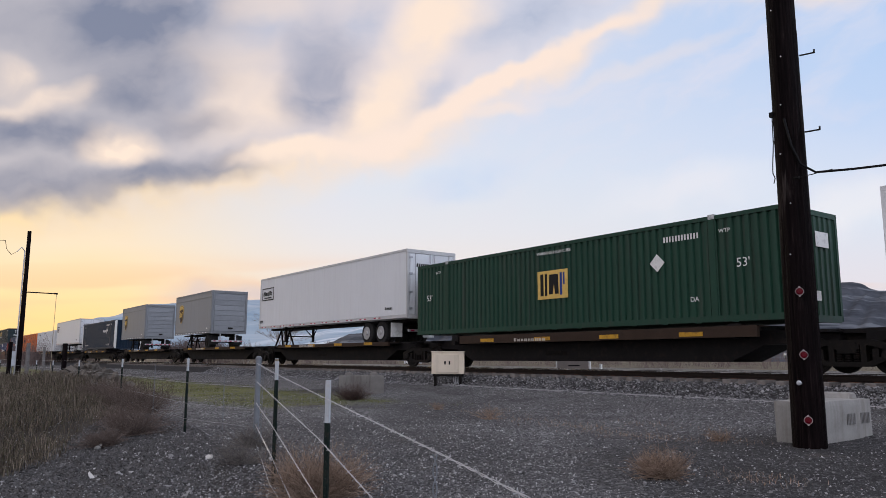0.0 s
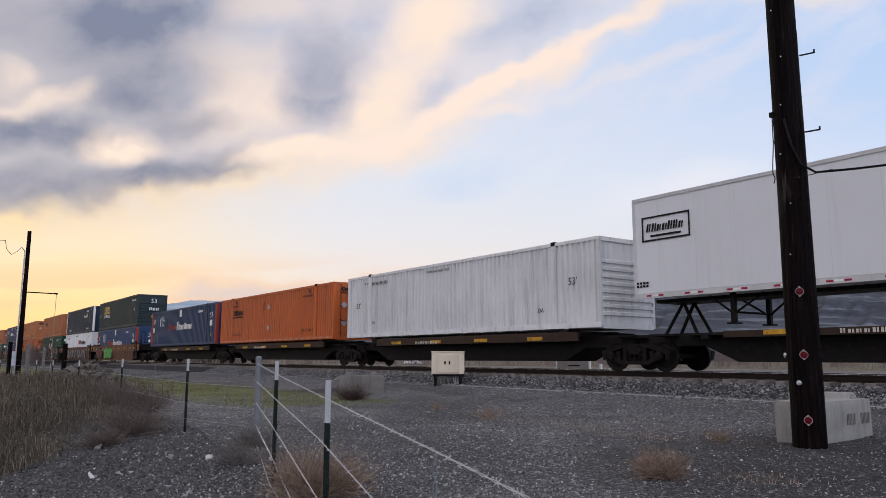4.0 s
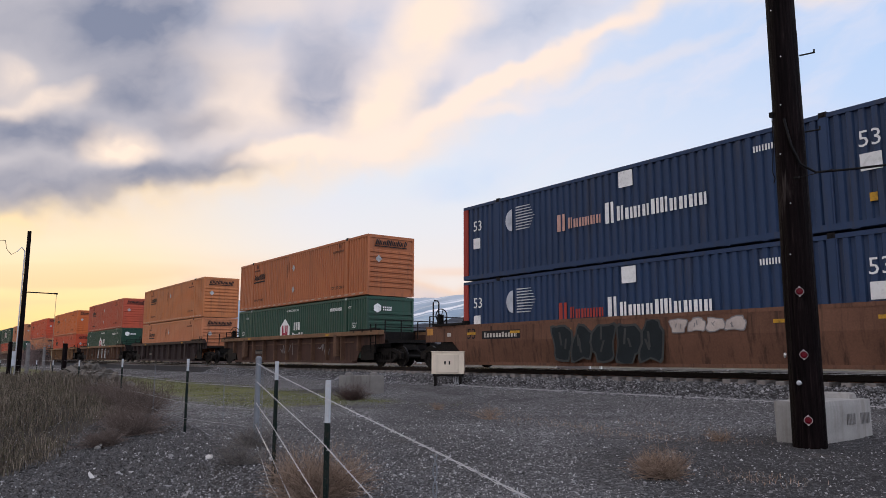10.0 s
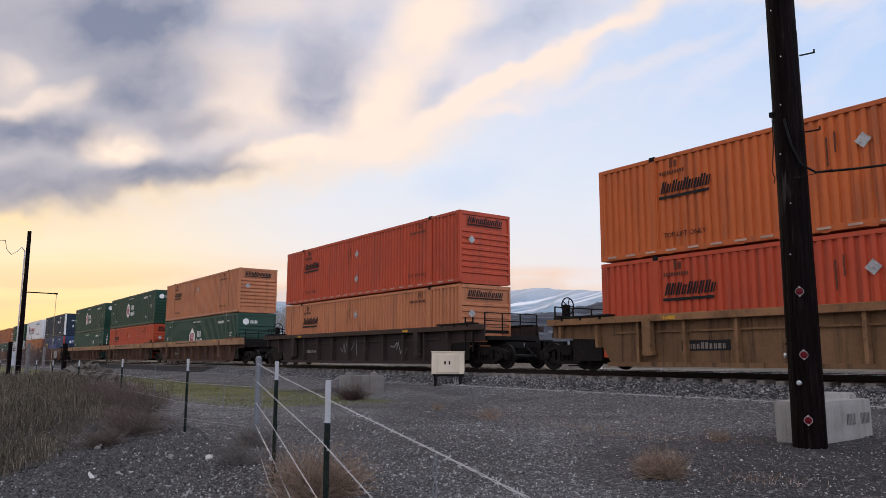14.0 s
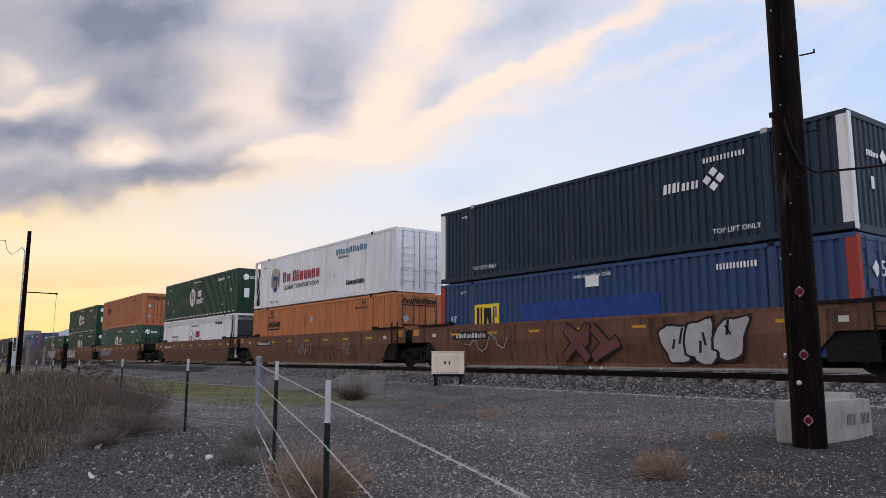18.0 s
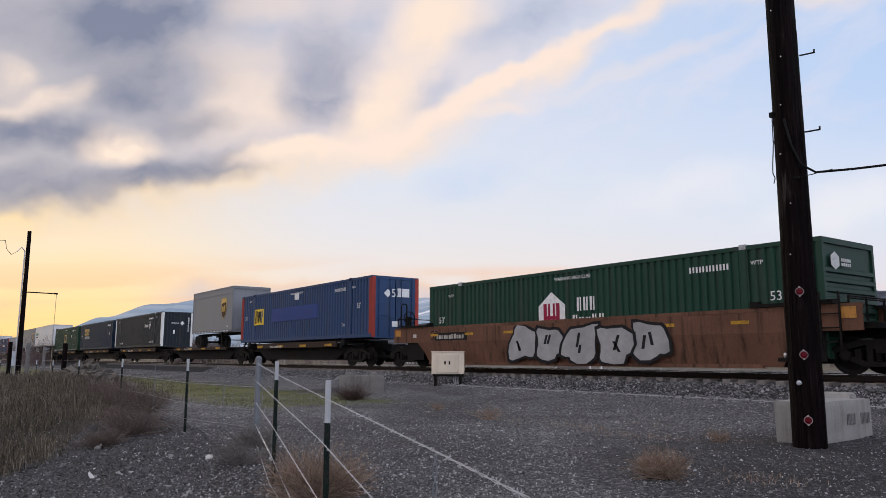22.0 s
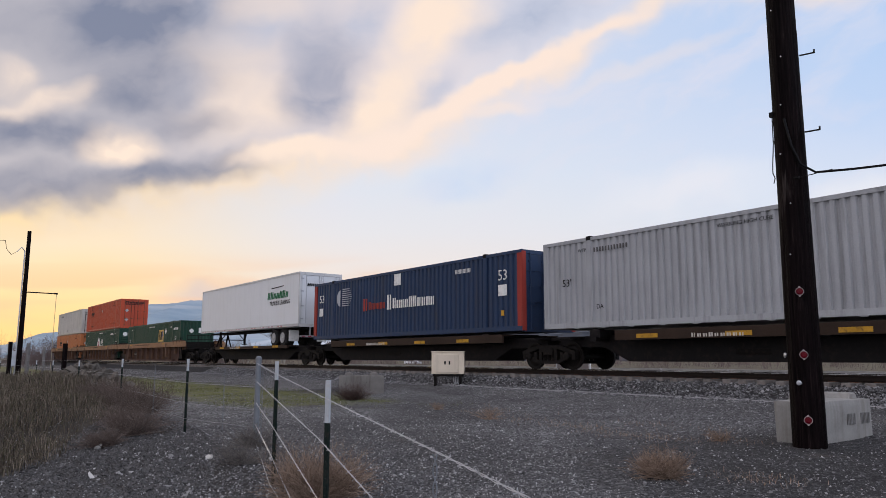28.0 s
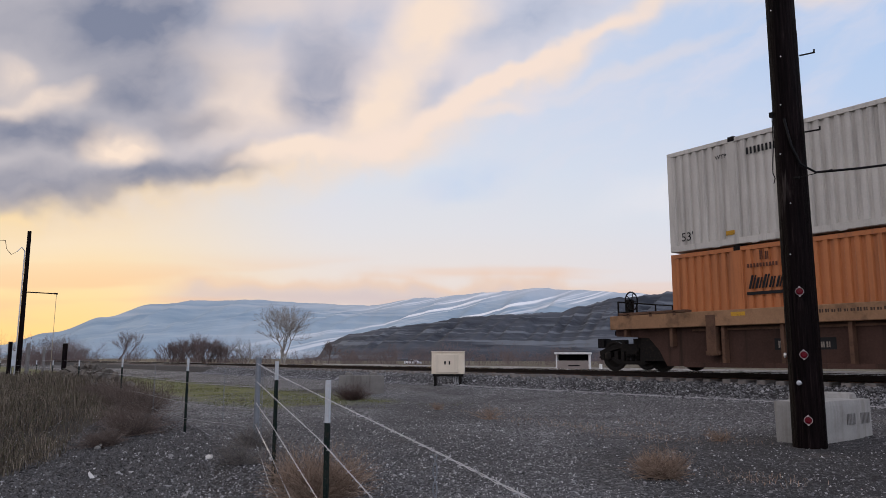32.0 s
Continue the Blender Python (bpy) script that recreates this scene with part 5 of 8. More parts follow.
    if style == "smooth":
        words("53", INK, c, -hl + 3.0, 1.25, -yo + 0.055)
        part("stencil_panel", rect(-6.7, -4.6, 1.06, 1.36, -yo + 0.056), INK, c, "black stencil panel")
        part("reporting_mark", bars(11, -6.55, -4.75, 1.12, 1.3, -yo + 0.05, 0, 0.25, seed), surface("faded_white", lin(0.5, 0.47, 0.42), 0.7), c, "faded white reporting marks")
        for e in (-1, 1):
            part("end_patch", rect(e * (hl - 0.32) - 0.2, e * (hl - 0.32) + 0.2, 1.28, 1.54, -yo + 0.052), surface("orange_patch", lin(0.42, 0.2, 0.05), 0.6, 0, 0.3, 2, 30, 0.05, GRIME, 0.5), c, "faded orange patch")
            part("number_plate", rect(e * (hl - 1.6) - 0.12, e * (hl - 1.6) + 0.12, 1.2, 1.34, -yo + 0.052), surface("faded_white", lin(0.5, 0.47, 0.42), 0.7), c, "pale plate")
    else:
        part("stencil_panel", rect(-hl + 5.0, -hl + 6.5, 0.58, 0.86, -yo + 0.146), INK, c, "dark stencil panel")
        part("reporting_mark", bars(10, -hl + 5.1, -hl + 6.4, 0.63, 0.8, -yo + 0.14, 0, 0.3, seed), surface("dim_white", lin(0.22, 0.19, 0.16), 0.7), c, "faded pale reporting marks")
        words("53", INK, c, -hl + 8.2, 0.85, -yo + 0.146)
        if thick:
            part("number_mark", bars(34, -3.6, 1.2, 1.42, 1.5, -yo - 0.121, 0, 0.3, seed), surface("dim_black", lin(0.06, 0.04, 0.03), 0.7), c, "faded black notice line")
    for m in marks:
        m(c, ys)
    MOVERS.append((c, c0, RAIL))
    return c


def spine_car(a, b, seed, first=False, last=False, load="box"):
    """One platform of an articulated spine car between the trucks at a and b."""
    h, c0 = (a - b) / 2, (a + b) / 2
    c = thing("spine_car", "black articulated spine car platform with worn yellow side sills", "railway car", pose(c0, TRACK_Y, RAIL), "cars of the train")
    sill = surface("spine_black", lin(0.009, 0.008, 0.0085), 0.65, 0.0, 0.4, 2, 30, 0.15, lin(0.03, 0.02, 0.016), 0.4)
    edge = surface("spine_edge", lin(0.04, 0.026, 0.019), 0.65, 0.1, 0.35, 1.5, 30, 0.15, lin(0.03, 0.022, 0.018), 0.5)
    bm = bmesh.new()
    hl = h - 0.3
    slab(bm, [(-hl, 0.75), (-hl + 1.9, 0.72), (-hl + 2.9, 0.28), (hl - 2.9, 0.28), (hl - 1.9, 0.72), (hl, 0.75), (hl, 1.08), (-hl, 1.08)], -0.75, 0.75)
    part("centre_sill", bm, sill, c)
    for s in (-1, 1):
        bm = bmesh.new()
        up = 0.12 if load == "box" else 0.0
        box(bm, 0.6, s * 1.34, 1.0 + up / 2, 2 * hl - 4.6, 0.1, 0.17 + up)
        box(bm, 0.6, s * 1.1, 1.07 + up, 2 * hl - 4.6, 0.56, 0.03)
        part("side_sill", bm, edge, c, "worn brown side sill")
        for k in range(4):
            part("yellow_band", cached("spine/yellow_band", lambda bm: box(bm, 0, 0, 1.0, 0.75, 0.012, 0.12), YELLOW), None, c, "yellow safety band", pose(-3.9 + k * 2.9, s * 1.396, 0.02))
    for x in (-6.0, -3.6, -1.2, 1.2, 3.6, 6.0):
        part("cross_bearer", cached("spine/cross_bearer", lambda bm: box(bm, 0, 0, 0.96, 0.22, 2.7, 0.14), sill), None, c, "", pose(x, 0, 0))
    if load == "box":
        for e in (-1, 1):
            bm = bmesh.new()
            box(bm, e * 6.02, 0, 1.12, 0.4, 2.5, 0.26)
            for s in (-1, 1):
                box(bm, e * 6.02, s * 1.12, 1.16, 0.3, 0.28, 0.22)
            part("container_pedestal", bm, sill, c)
    else:
        bm = bmesh.new()
        box(bm, 0, 0, 1.02, 2 * hl - 3.0, 2.5, 0.05)
        part("deck", bm, sill, c)
        bm = bmesh.new()
        for s in (-1, 1):
            tube(bm, (load * 6.9, s * 0.35, 1.05), (load * 7.4, s * 0.25, 2.0), 0.05, sides=8)
            tube(bm, (load * 8.0, s * 0.35, 1.05), (load * 7.4, s * 0.25, 2.0), 0.05, sides=8)
        box(bm, load * 7.4, 0, 2.04, 0.7, 0.8, 0.08)
        part("trailer_hitch", bm, DARK, c, "dark trailer hitch")
    for e in (-1, 1):
        part("end_deck", cached("spine/end_deck", lambda bm: (box(bm, 0, 0, 1.02, 1.6, 1.3, 0.1), box(bm, 0.3, -1.0, 1.02, 0.5, 0.8, 0.06)), sill), None, c, "", pose(e * (hl - 0.5), 0, 0))
    bm = bmesh.new()
    tube(bm, (-1.5, -0.6, 0.55), (-0.5, -0.6, 0.55), 0.17, sides=14)
    tube(bm, (-4, -0.5, 0.7), (4, -0.5, 0.7), 0.025, sides=6)
    part("air_reservoir", bm, DARK, c)
    truck(c, h if not first else h - 0.5)
    if last:
        truck(c, -h + 0.5)
        coupler(c, -h - 0.3, -1)
    if first:
        coupler(c, h + 0.3, 1)
    part("reporting_mark", bars(9, -2.4, -0.8, 0.95, 1.06, -1.402, 0, 0.25, seed), surface("faded_white", lin(0.5, 0.47, 0.42), 0.7), c, "faded white reporting marks")
    MOVERS.append((c, c0, RAIL))
    return c

# ---------------------------------------------------------------- the train, from its head to its tail
SPRAY_WHITE = surface("spray_white", lin(0.34, 0.335, 0.33), 0.7, 0, 0.25, 2, 30, 0.0)
SPRAY_GREEN = surface("spray_green", lin(0.12, 0.36, 0.1), 0.7, 0, 0.25, 2, 30, 0.0)
SPRAY_GREY = surface("spray_grey", lin(0.2, 0.19, 0.19), 0.7, 0, 0.25, 2, 30, 0.0)
SPRAY_PALE = surface("spray_pale", lin(0.42, 0.36, 0.32), 0.7, 0, 0.3, 2, 30, 0.0)
SPRAY_TEAL = surface("spray_teal", lin(0.014, 0.018, 0.02), 0.7, 0, 0.3, 2, 30, 0.0)
SPRAY_DUSK = surface("spray_dusk", lin(0.045, 0.047, 0.045), 0.7, 0, 0.3, 2, 30, 0.0)
SPRAY_BROWN = surface("spray_brown", lin(0.12, 0.05, 0.045), 0.7, 0, 0.25, 2, 30, 0.0)


def spray(x0, x1, z0, z1, fill, seed, count=6):
    return lambda c, y: graffiti(c, x0, x1, z0, z1, y - 0.03, fill, seed, count)


def fat(x0, x1, z0, z1, fill, seed, count=6, outline=INK):
    return lambda c, y: bubble(c, x0, x1, z0, z1, y - 0.03, fill, seed, count, outline)


def slabs(x0, x1, z0, z1, seed, count):
    return lambda c, y: graffiti(c, x0, x1, z0, z1, y - 0.03, INK, seed, count, SPRAY_PALE)


def piece(text, x, z, fill):
    """Sprayed letters that can be read, pale over a dark outline."""
    def build(c, y):
        for dx, dz, ink, dy in ((0.03, -0.02, INK, 0.0), (-0.03, 0.02, INK, 0.001), (0.0, 0.0, fill, 0.006)):
            o = words(text, INK, c, x + dx, z + dz, y - 0.03 - dy)
            if ink is not INK:
                me = o.data.copy()
                me.materials.clear()
                me.materials.append(ink)
                o.data = me
            tagged(o, "pale sprayed graffiti letters" if ink is fill else "dark outline of sprayed letters")
    return build


def scrawl(x0, x1, z0, z1, ink, seed):
    return lambda c, y: wavy(c, x0, x1, z0, z1, y - 0.03, ink, seed)


SPINE, LOW, HIGH = "on a spine car", 0.35, 3.28
ON1, ON2 = "in a well car", "on another container"


def singles():
    """The platforms that carry one container or trailer each."""
    for k, (a, b, load) in enumerate(((9.0, -8.5, "box"), (-8.5, -26.0, "box"), (-26.0, -43.0, -1), (-43.0, -60.3, -1), (-60.3, -78.3, -1))):
        spine_car(a, b, k, False, k == 4, load)
    for k, (a, b, load) in enumerate(((-81.3, -97.5, "box"), (-97.5, -114.7, -1), (-114.7, -132.2, "box"), (-132.2, -149.5, "box"), (-149.5, -166.3, "box"))):
        spine_car(a, b, k + 7, k == 0, k == 4, load)
    for k, (a, b, load) in enumerate(((-583.4, -598.6, "box"), (-598.6, -615.4, 1), (-615.4, -632.5, "box"), (-632.5, -650.3, "box"), (-650.3, -667.6, "box"))):
        spine_car(a, b, k + 20, k == 0, k == 4, load)
    for k, (a, b, load) in enumerate(((-671.0, -687.6, 1), (-687.6, -705.2, 1), (-705.2, -721.8, "box"), (-721.8, -740.0, "box"), (-740.0, -756.8, -1))):
        spine_car(a, b, k + 30, k == 0, k == 4, load)
    z = 1.28
    container("white", "plain", -7.4, z, 1, "ribs", SPINE)
    container("green", "emp", -25.81, z, 2, "folds", SPINE)
    road_trailer("white", -42.8, 16.15, "premier", False, 1)
    road_trailer("steel", -59.83, 8.3, "parcel", False, 1)
    road_trailer("steel", -77.19, 8.3, "parcel", False, 1)
    container("ink", "umax", -96.2, z, 3, "folds", SPINE)
    road_trailer("white", -114.4, 16.15, "premier", False, 1)
    container("white", "plain", -131.9, z, 4, "ribs", SPINE)
    container("orange", "sch", -149.5, z, 5, "doors", SPINE)
    container("navy", "pacer", -166.6, z, 6, "doors", SPINE)
    container("cobalt", "empblue", -598.3, z, 7, "doors", SPINE)
    road_trailer("steel", -608.1, 8.1, "parcel", True, 2)
    container("soot", "umax", -632.3, z, 8, "folds", SPINE)
    container("ink", "csx", -649.9, z, 9, "ribs", SPINE)
    container("forest", "emp", -667.9, z, 10, "folds", SPINE)
    road_trailer("white", -686.95, 16.15, "premier", True, 2)
    road_trailer("steel", -704.5, 16.9, "parcel", True, 3)
    container("silver", "plain", -721.7, z, 11, "ribs", SPINE)
    container("navy", "pacerred", -738.95, z, 12, "doors", SPINE)
    road_trailer("white", -757.0, 16.15, "premier", False, 3)


# trucks at (leading, trailing), sides, colour, the rear end of the load, lower and upper box
WELL_ROWS = [
    (-169.6, -189.3, "smooth", "rust", 1, 0, -187.8, ("cobalt", "pacer", "doors"), ("pine", "csx", "ribs"), "green"),
    (-189.3, -209.2, "smooth", "mud", 0, 0, -207.1, ("white", "xpo", "ribs"), ("ink", "umax", "folds"), "brown"),
    (-209.2, -228.6, "smooth", "mud", 0, 1, -226.6, ("green", "house", "ribs"), ("clay", "sch", "ribs"), "grey"),
    (-231.8, -252.3, "ribbed", "ochre", 1, 1, -250.1, ("orange", "sch", "ribs"), ("amber", "sch", "ribs"), ""),
    (-255.0, -276.2, "smooth", "rust", 1, 1, -273.6, ("navy", "pacerred", "doors"), ("navy", "pacerwhite", "doors"), "teal"),
    (-279.0, -299.6, "ribbed", "brown", 1, 1, -297.1, ("sea", "house", "ribs"), ("clay", "sch", "ribs"), "tag"),
    (-302.7, -322.9, "ribbed", "dark", 1, 1, -320.4, ("tan", "sch", "ribs"), ("amber", "sch", "ribs"), ""),
    (-325.8, -346.7, "ribbed", "brown", 1, 1, -344.4, ("green", "house", "ribs"), ("coral", "sch", "ribs"), "silver"),
    (-349.6, -370.0, "ribbed", "ochre", 1, 1, -367.6, ("deep", "sch", "ribs"), ("orange", "sch", "ribs"), ""),
    (-373.0, -393.6, "ribbed", "dark", 1, 1, -391.0, ("tan", "sch", "ribs"), ("deep", "sch", "ribs"), "tag"),
    (-396.6, -416.6, "ribbed", "brown", 1, 0, -414.5, ("sea", "house", "ribs"), ("tan", "sch", "ribs"), ""),
    (-416.6, -436.2, "ribbed", "brown", 0, 0, -434.1, ("deep", "sch", "ribs"), ("green", "hub", "ribs"), ""),
    (-436.2, -455.8, "ribbed", "brown", 0, 1, -453.3, ("sea", "bare", "folds"), ("green", "hub", "ribs"), ""),
    (-459.2, -479.0, "smooth", "rust", 1, 0, -476.9, ("cobalt", "empblue", "doors"), ("ink", "umax", "folds"), "dark"),
    (-479.0, -498.4, "smooth", "rust", 0, 0, -496.5, ("amber", "sch", "doors"), ("white", "england", "doors"), "tag"),
    (-498.4, -517.4, "smooth", "rust", 0, 1, -515.6, ("white", "reefer", "folds"), ("forest", "hub", "doors"), ""),
    (-520.8, -540.6, "smooth", "rust", 1, 0, -538.8, ("sea", "house", "ribs"), ("clay", "sch", "doors"), "white"),
    (-540.6, -560.2, "smooth", "rust", 0, 0, -558.1, ("forest", "house", "ribs"), ("forest", "hub", "doors"), "whitemid"),
    (-560.2, -580.2, "smooth", "rust", 0, 1, -577.5, ("green", "house", "ribs"), None, "whitebig"),
    (-759.8, -780.6, "ribbed", "brown", 1, 0, -778.0, ("green", "emphigh", "folds"), None, ""),
    (-780.6, -800.2, "ribbed", "brown", 0, 0, -797.8, ("green", "house", "ribs"), ("deep", "sch", "doors"), ""),
    (-800.2, -819.4, "ribbed", "brown", 0, 1, -817.1, ("amber", "sch", "doors"), ("bone", "upsu", "doors"), ""),
]
SPRAYS = {
    "green": [fat(-4.0, -0.6, 0.25, 1.45, SPRAY_GREEN, 4, 5), fat(-7.2, -4.9, 0.3, 1.35, SPRAY_BROWN, 5, 3)],
    "brown": [spray(-6.2, 6.4, 0.3, 1.3, SPRAY_GREY, 6, 9)],
    "grey": [slabs(-3.0, 7.4, 0.25, 1.45, 7, 9)],
    "teal": [fat(-3.0, 1.4, 0.25, 1.42, SPRAY_TEAL, 8, 5, SPRAY_DUSK), fat(1.6, 3.9, 1.08, 1.46, SPRAY_PALE, 9, 4, SPRAY_GREY)],
    "tag": [scrawl(-1.0, 0.6, 0.5, 1.2, SPRAY_GREY, 10), scrawl(3.6, 5.0, 0.5, 1.2, SPRAY_GREY, 11)],
    "silver": [fat(-2.0, 3.4, 0.25, 1.35, SPRAY_WHITE, 12, 5), scrawl(-7.2, -6.3, 0.4, 1.1, SPRAY_WHITE, 13)],
    "dark": [spray(-0.8, 1.5, 0.3, 1.4, SPRAY_BROWN, 14, 2), fat(3.0, 5.6, 0.25, 1.45, SPRAY_WHITE, 15, 3), scrawl(-6, -3.5, 0.5, 1.3, SPRAY_GREY, 16)],
    "white": [piece("SATURN", -4.6, 0.92, SPRAY_WHITE)],
    "whitemid": [fat(-6.4, -1.2, 0.25, 1.4, SPRAY_WHITE, 18, 6)],
    "whitebig": [fat(-2.2, 4.6, 0.22, 1.45, SPRAY_WHITE, 19, 5)],
    "": [],
}


def stacks():
    """The double-stack well cars and their containers."""
    for n, (a, b, style, colour, first, last, x0, lower, upper, art) in enumerate(WELL_ROWS):
        well_car(a, b, style, colour, n, bool(first), bool(last), True, SPRAYS[art])
        container(lower[0], lower[1], x0, LOW, 40 + n, lower[2], ON1)
        if upper:
            container(upper[0], upper[1], x0, HIGH, 80 + n, upper[2], ON2)


singles()
stacks()

# ---------------------------------------------------------------- the ground
def lift(x, y):
    """Height of the ground: the lot, its rise to the railway, the bank along the fence, the plain beyond."""
    z = 0.0
    if y < 4.5:
        z -= 0.16 * min(1.0, (4.5 - y) / 2.5)
    if x < -12.0 and y < 6.0:
        z += 0.28 * min(1.0, (-12.0 - x) / 8.0) * min(1.0, max(0.0, (6.0 - y) / 3.0))
    if y > 11.6:
        z += 0.26 * min(1.0, (y - 11.6) / 4.6) ** 1.5
    if y > 21.5:
        z -= 0.62 * min(1.0, (y - 21.5) / 2.5)
    near = max(0.0, 1.0 - math.hypot(x, y - 8) / 70)
    z += (noise.noise(Vector((x * 0.35, y * 0.35, 0))) * 0.05 + noise.noise(Vector((x * 1.3, y * 1.3, 4))) * 0.018) * near * (1.0 if y < 15.5 else 0.3)
    return z


def graded(lo, hi, a, b, fine, grow):
    """Grid lines: fine between a and b, growing towards lo and hi."""
    xs, x, s = [a], a, fine
    while x < b:
        x += fine
        xs.append(x)
    while x < hi:
        s *= grow
        x += s
        xs.append(min(x, hi))
    x, s, left = a, fine, []
    while x > lo:
        s *= grow
        x -= s
        left.append(max(x, lo))
    return left[::-1] + xs


def gravel_surface():
    m = bpy.data.materials.new("gravel_ground")
    m.use_nodes = True
    N = Nodes(m.node_tree)
    p = N.add("ShaderNodeTexCoord").outputs["Object"]
    stones = N.tree.nodes.new("ShaderNodeTexVoronoi")
    N.put(stones.inputs["Vector"], p)
    stones.inputs["Scale"].default_value = 24.0
    pebble = N.tree.nodes.new("ShaderNodeTexVoronoi")
    N.put(pebble.inputs["Vector"], p)
    pebble.inputs["Scale"].default_value = 60.0
    grey = N.ramp(W_sep(N, stones.outputs["Color"]), [(0.0, lin(0.008, 0.008, 0.0085)), (0.5, lin(0.09, 0.087, 0.09)), (0.84, lin(0.21, 0.205, 0.21)), (0.96, lin(0.5, 0.5, 0.5))])
    fine_ = N.ramp(W_sep(N, pebble.outputs["Color"]), [(0.0, lin(0.010, 0.0098, 0.010)), (0.6, lin(0.104, 0.101, 0.104)), (0.92, lin(0.3, 0.297, 0.3)), (1.0, lin(0.62, 0.62, 0.62))])
    stone = N.mix(N.noise(p, 1.1, 3.0, 0.6), fine_, grey)
    patch = N.noise(p, 0.35, 4.0, 0.6)
    stone = N.mix(N.math("MULTIPLY", N.step(patch, 0.4, 0.7), 0.5), stone, lin(0.04, 0.038, 0.038))
    worn = N.noise(p, 0.16, 5.0, 0.6, 0.6)
    stone = N.mix(N.math("MULTIPLY", N.step(worn, 0.48, 0.62), 0.55), stone, lin(0.026, 0.025, 0.026))
    # gravel darker round one spot, with a ragged edge
    patch_dist = N.tree.nodes.new("ShaderNodeVectorMath")
    patch_dist.operation = "DISTANCE"
    N.put(patch_dist.inputs[0], p)
    patch_dist.inputs[1].default_value = (-3.2, 9.0, 0.0)
    reach = N.math("ADD", patch_dist.outputs["Value"], N.math("MULTIPLY", N.math("SUBTRACT", worn, 0.5), 7.0))
    stone = N.mix(N.math("MULTIPLY", N.math("SUBTRACT", 1.0, N.step(reach, 2.5, 6.0)), 0.68), stone, lin(0.018, 0.0172, 0.018))
    dusty = N.noise(p, 0.9, 5.0, 0.65, 0.5)
    stone = N.mix(N.math("MULTIPLY", N.step(dusty, 0.56, 0.72), 0.4), stone, lin(0.125, 0.11, 0.098))
    # grass: a green strip beside the track and withered growth along the fence and on the plain
    sep = N.tree.nodes.new("ShaderNodeSeparateXYZ")
    N.put(sep.inputs[0], p)
    x, y = sep.outputs[0], sep.outputs[1]
    wob = N.math("MULTIPLY", N.math("SUBTRACT", N.noise(p, 0.25, 4.0, 0.65), 0.5), 9.0)
    gx = N.math("SUBTRACT", 1.0, N.step(N.math("ADD", x, wob), -19.0, -16.0))
    gy = N.math("MULTIPLY", N.step(N.math("ADD", y, N.math("MULTIPLY", wob, 0.25)), 6.8, 7.8), N.math("SUBTRACT", 1.0, N.step(N.math("ADD", y, N.math("MULTIPLY", wob, 0.25)), 11.0, 12.4)))
    patchy = N.step(N.noise(p, 2.2, 5.0, 0.7), 0.35, 0.55)
    turf = N.ramp(N.noise(p, 7.0, 4.0, 0.7), [(0.3, lin(0.07, 0.075, 0.022)), (0.6, lin(0.15, 0.15, 0.05)), (0.8, lin(0.2, 0.185, 0.09))])
    col = N.mix(N.math("MULTIPLY", N.math("MULTIPLY", gx, gy), N.math("MULTIPLY_ADD", patchy, 0.75, 0.2)), stone, turf)
    dry = N.ramp(N.noise(p, 3.0, 5.0, 0.7), [(0.3, lin(0.05, 0.042, 0.03)), (0.7, lin(0.12, 0.1, 0.065))])
    line = N.math("SUBTRACT", N.math("ADD", N.math("MULTIPLY", x, 0.40), y), N.math("MULTIPLY", wob, 0.2))
    bankf = N.math("MULTIPLY", N.math("SUBTRACT", 1.0, N.step(line, -3.1, -2.3)), N.math("SUBTRACT", 1.0, N.step(y, 5.5, 6.5)))
    col = N.mix(bankf, col, dry)
    # bare brown soil on the slope by the fence
    slope = N.math("MULTIPLY", N.math("SUBTRACT", 1.0, N.step(N.math("ADD", y, N.math("MULTIPLY", wob, 0.2)), 2.8, 4.6)), N.math("SUBTRACT", 1.0, N.step(x, -6.0, -4.0)))
    soil = N.ramp(N.noise(p, 9.0, 5.0, 0.7), [(0.3, lin(0.011, 0.009, 0.009)), (0.7, lin(0.038, 0.032, 0.03))])
    col = N.mix(N.math("MULTIPLY", slope, N.math("MULTIPLY_ADD", patch, 0.5, 0.55)), col, soil)
    beyond = N.step(y, 24.0, 27.0)
    col = N.mix(beyond, col, N.mix(N.noise(p, 0.02, 4.0, 0.6), lin(0.09, 0.075, 0.05), lin(0.16, 0.14, 0.1)))
    b = N.add("ShaderNodeBsdfPrincipled", Roughness=0.9)
    b.inputs["Specular IOR Level"].default_value = 0.15
    N.put(b.inputs["Base Color"], col)
    h = N.math("ADD", N.math("MULTIPLY", stones.outputs["Distance"], -0.6), N.math("MULTIPLY", pebble.outputs["Distance"], -0.35))
    bp = N.add("ShaderNodeBump", Strength=0.9, Distance=0.05)
    N.put(bp.inputs["Height"], h)
    N.put(b.inputs["Normal"], bp.outputs[0])
    o = N.tree.nodes.new("ShaderNodeOutputMaterial")
    N.put(o.inputs[0], b.outputs[0])
    return m


def W_sep(N, colour):
    s = N.tree.nodes.new("ShaderNodeSeparateColor")
    N.put(s.inputs[0], colour)
    return s.outputs[0]


def sheet(name, xs, ys, height, material):
    vs = [(x, y, height(x, y)) for y in ys for x in xs]
    n = len(xs)
    fs = [(j * n + i, j * n + i + 1, (j + 1) * n + i + 1, (j + 1) * n + i) for j in range(len(ys) - 1) for i in range(n - 1)]
    me = bpy.data.meshes.new(name)
    me.from_pydata(vs, [], fs)
    me.materials.append(material)
    me.polygons.foreach_set("use_smooth", [True] * len(fs))
    return new(name, me)


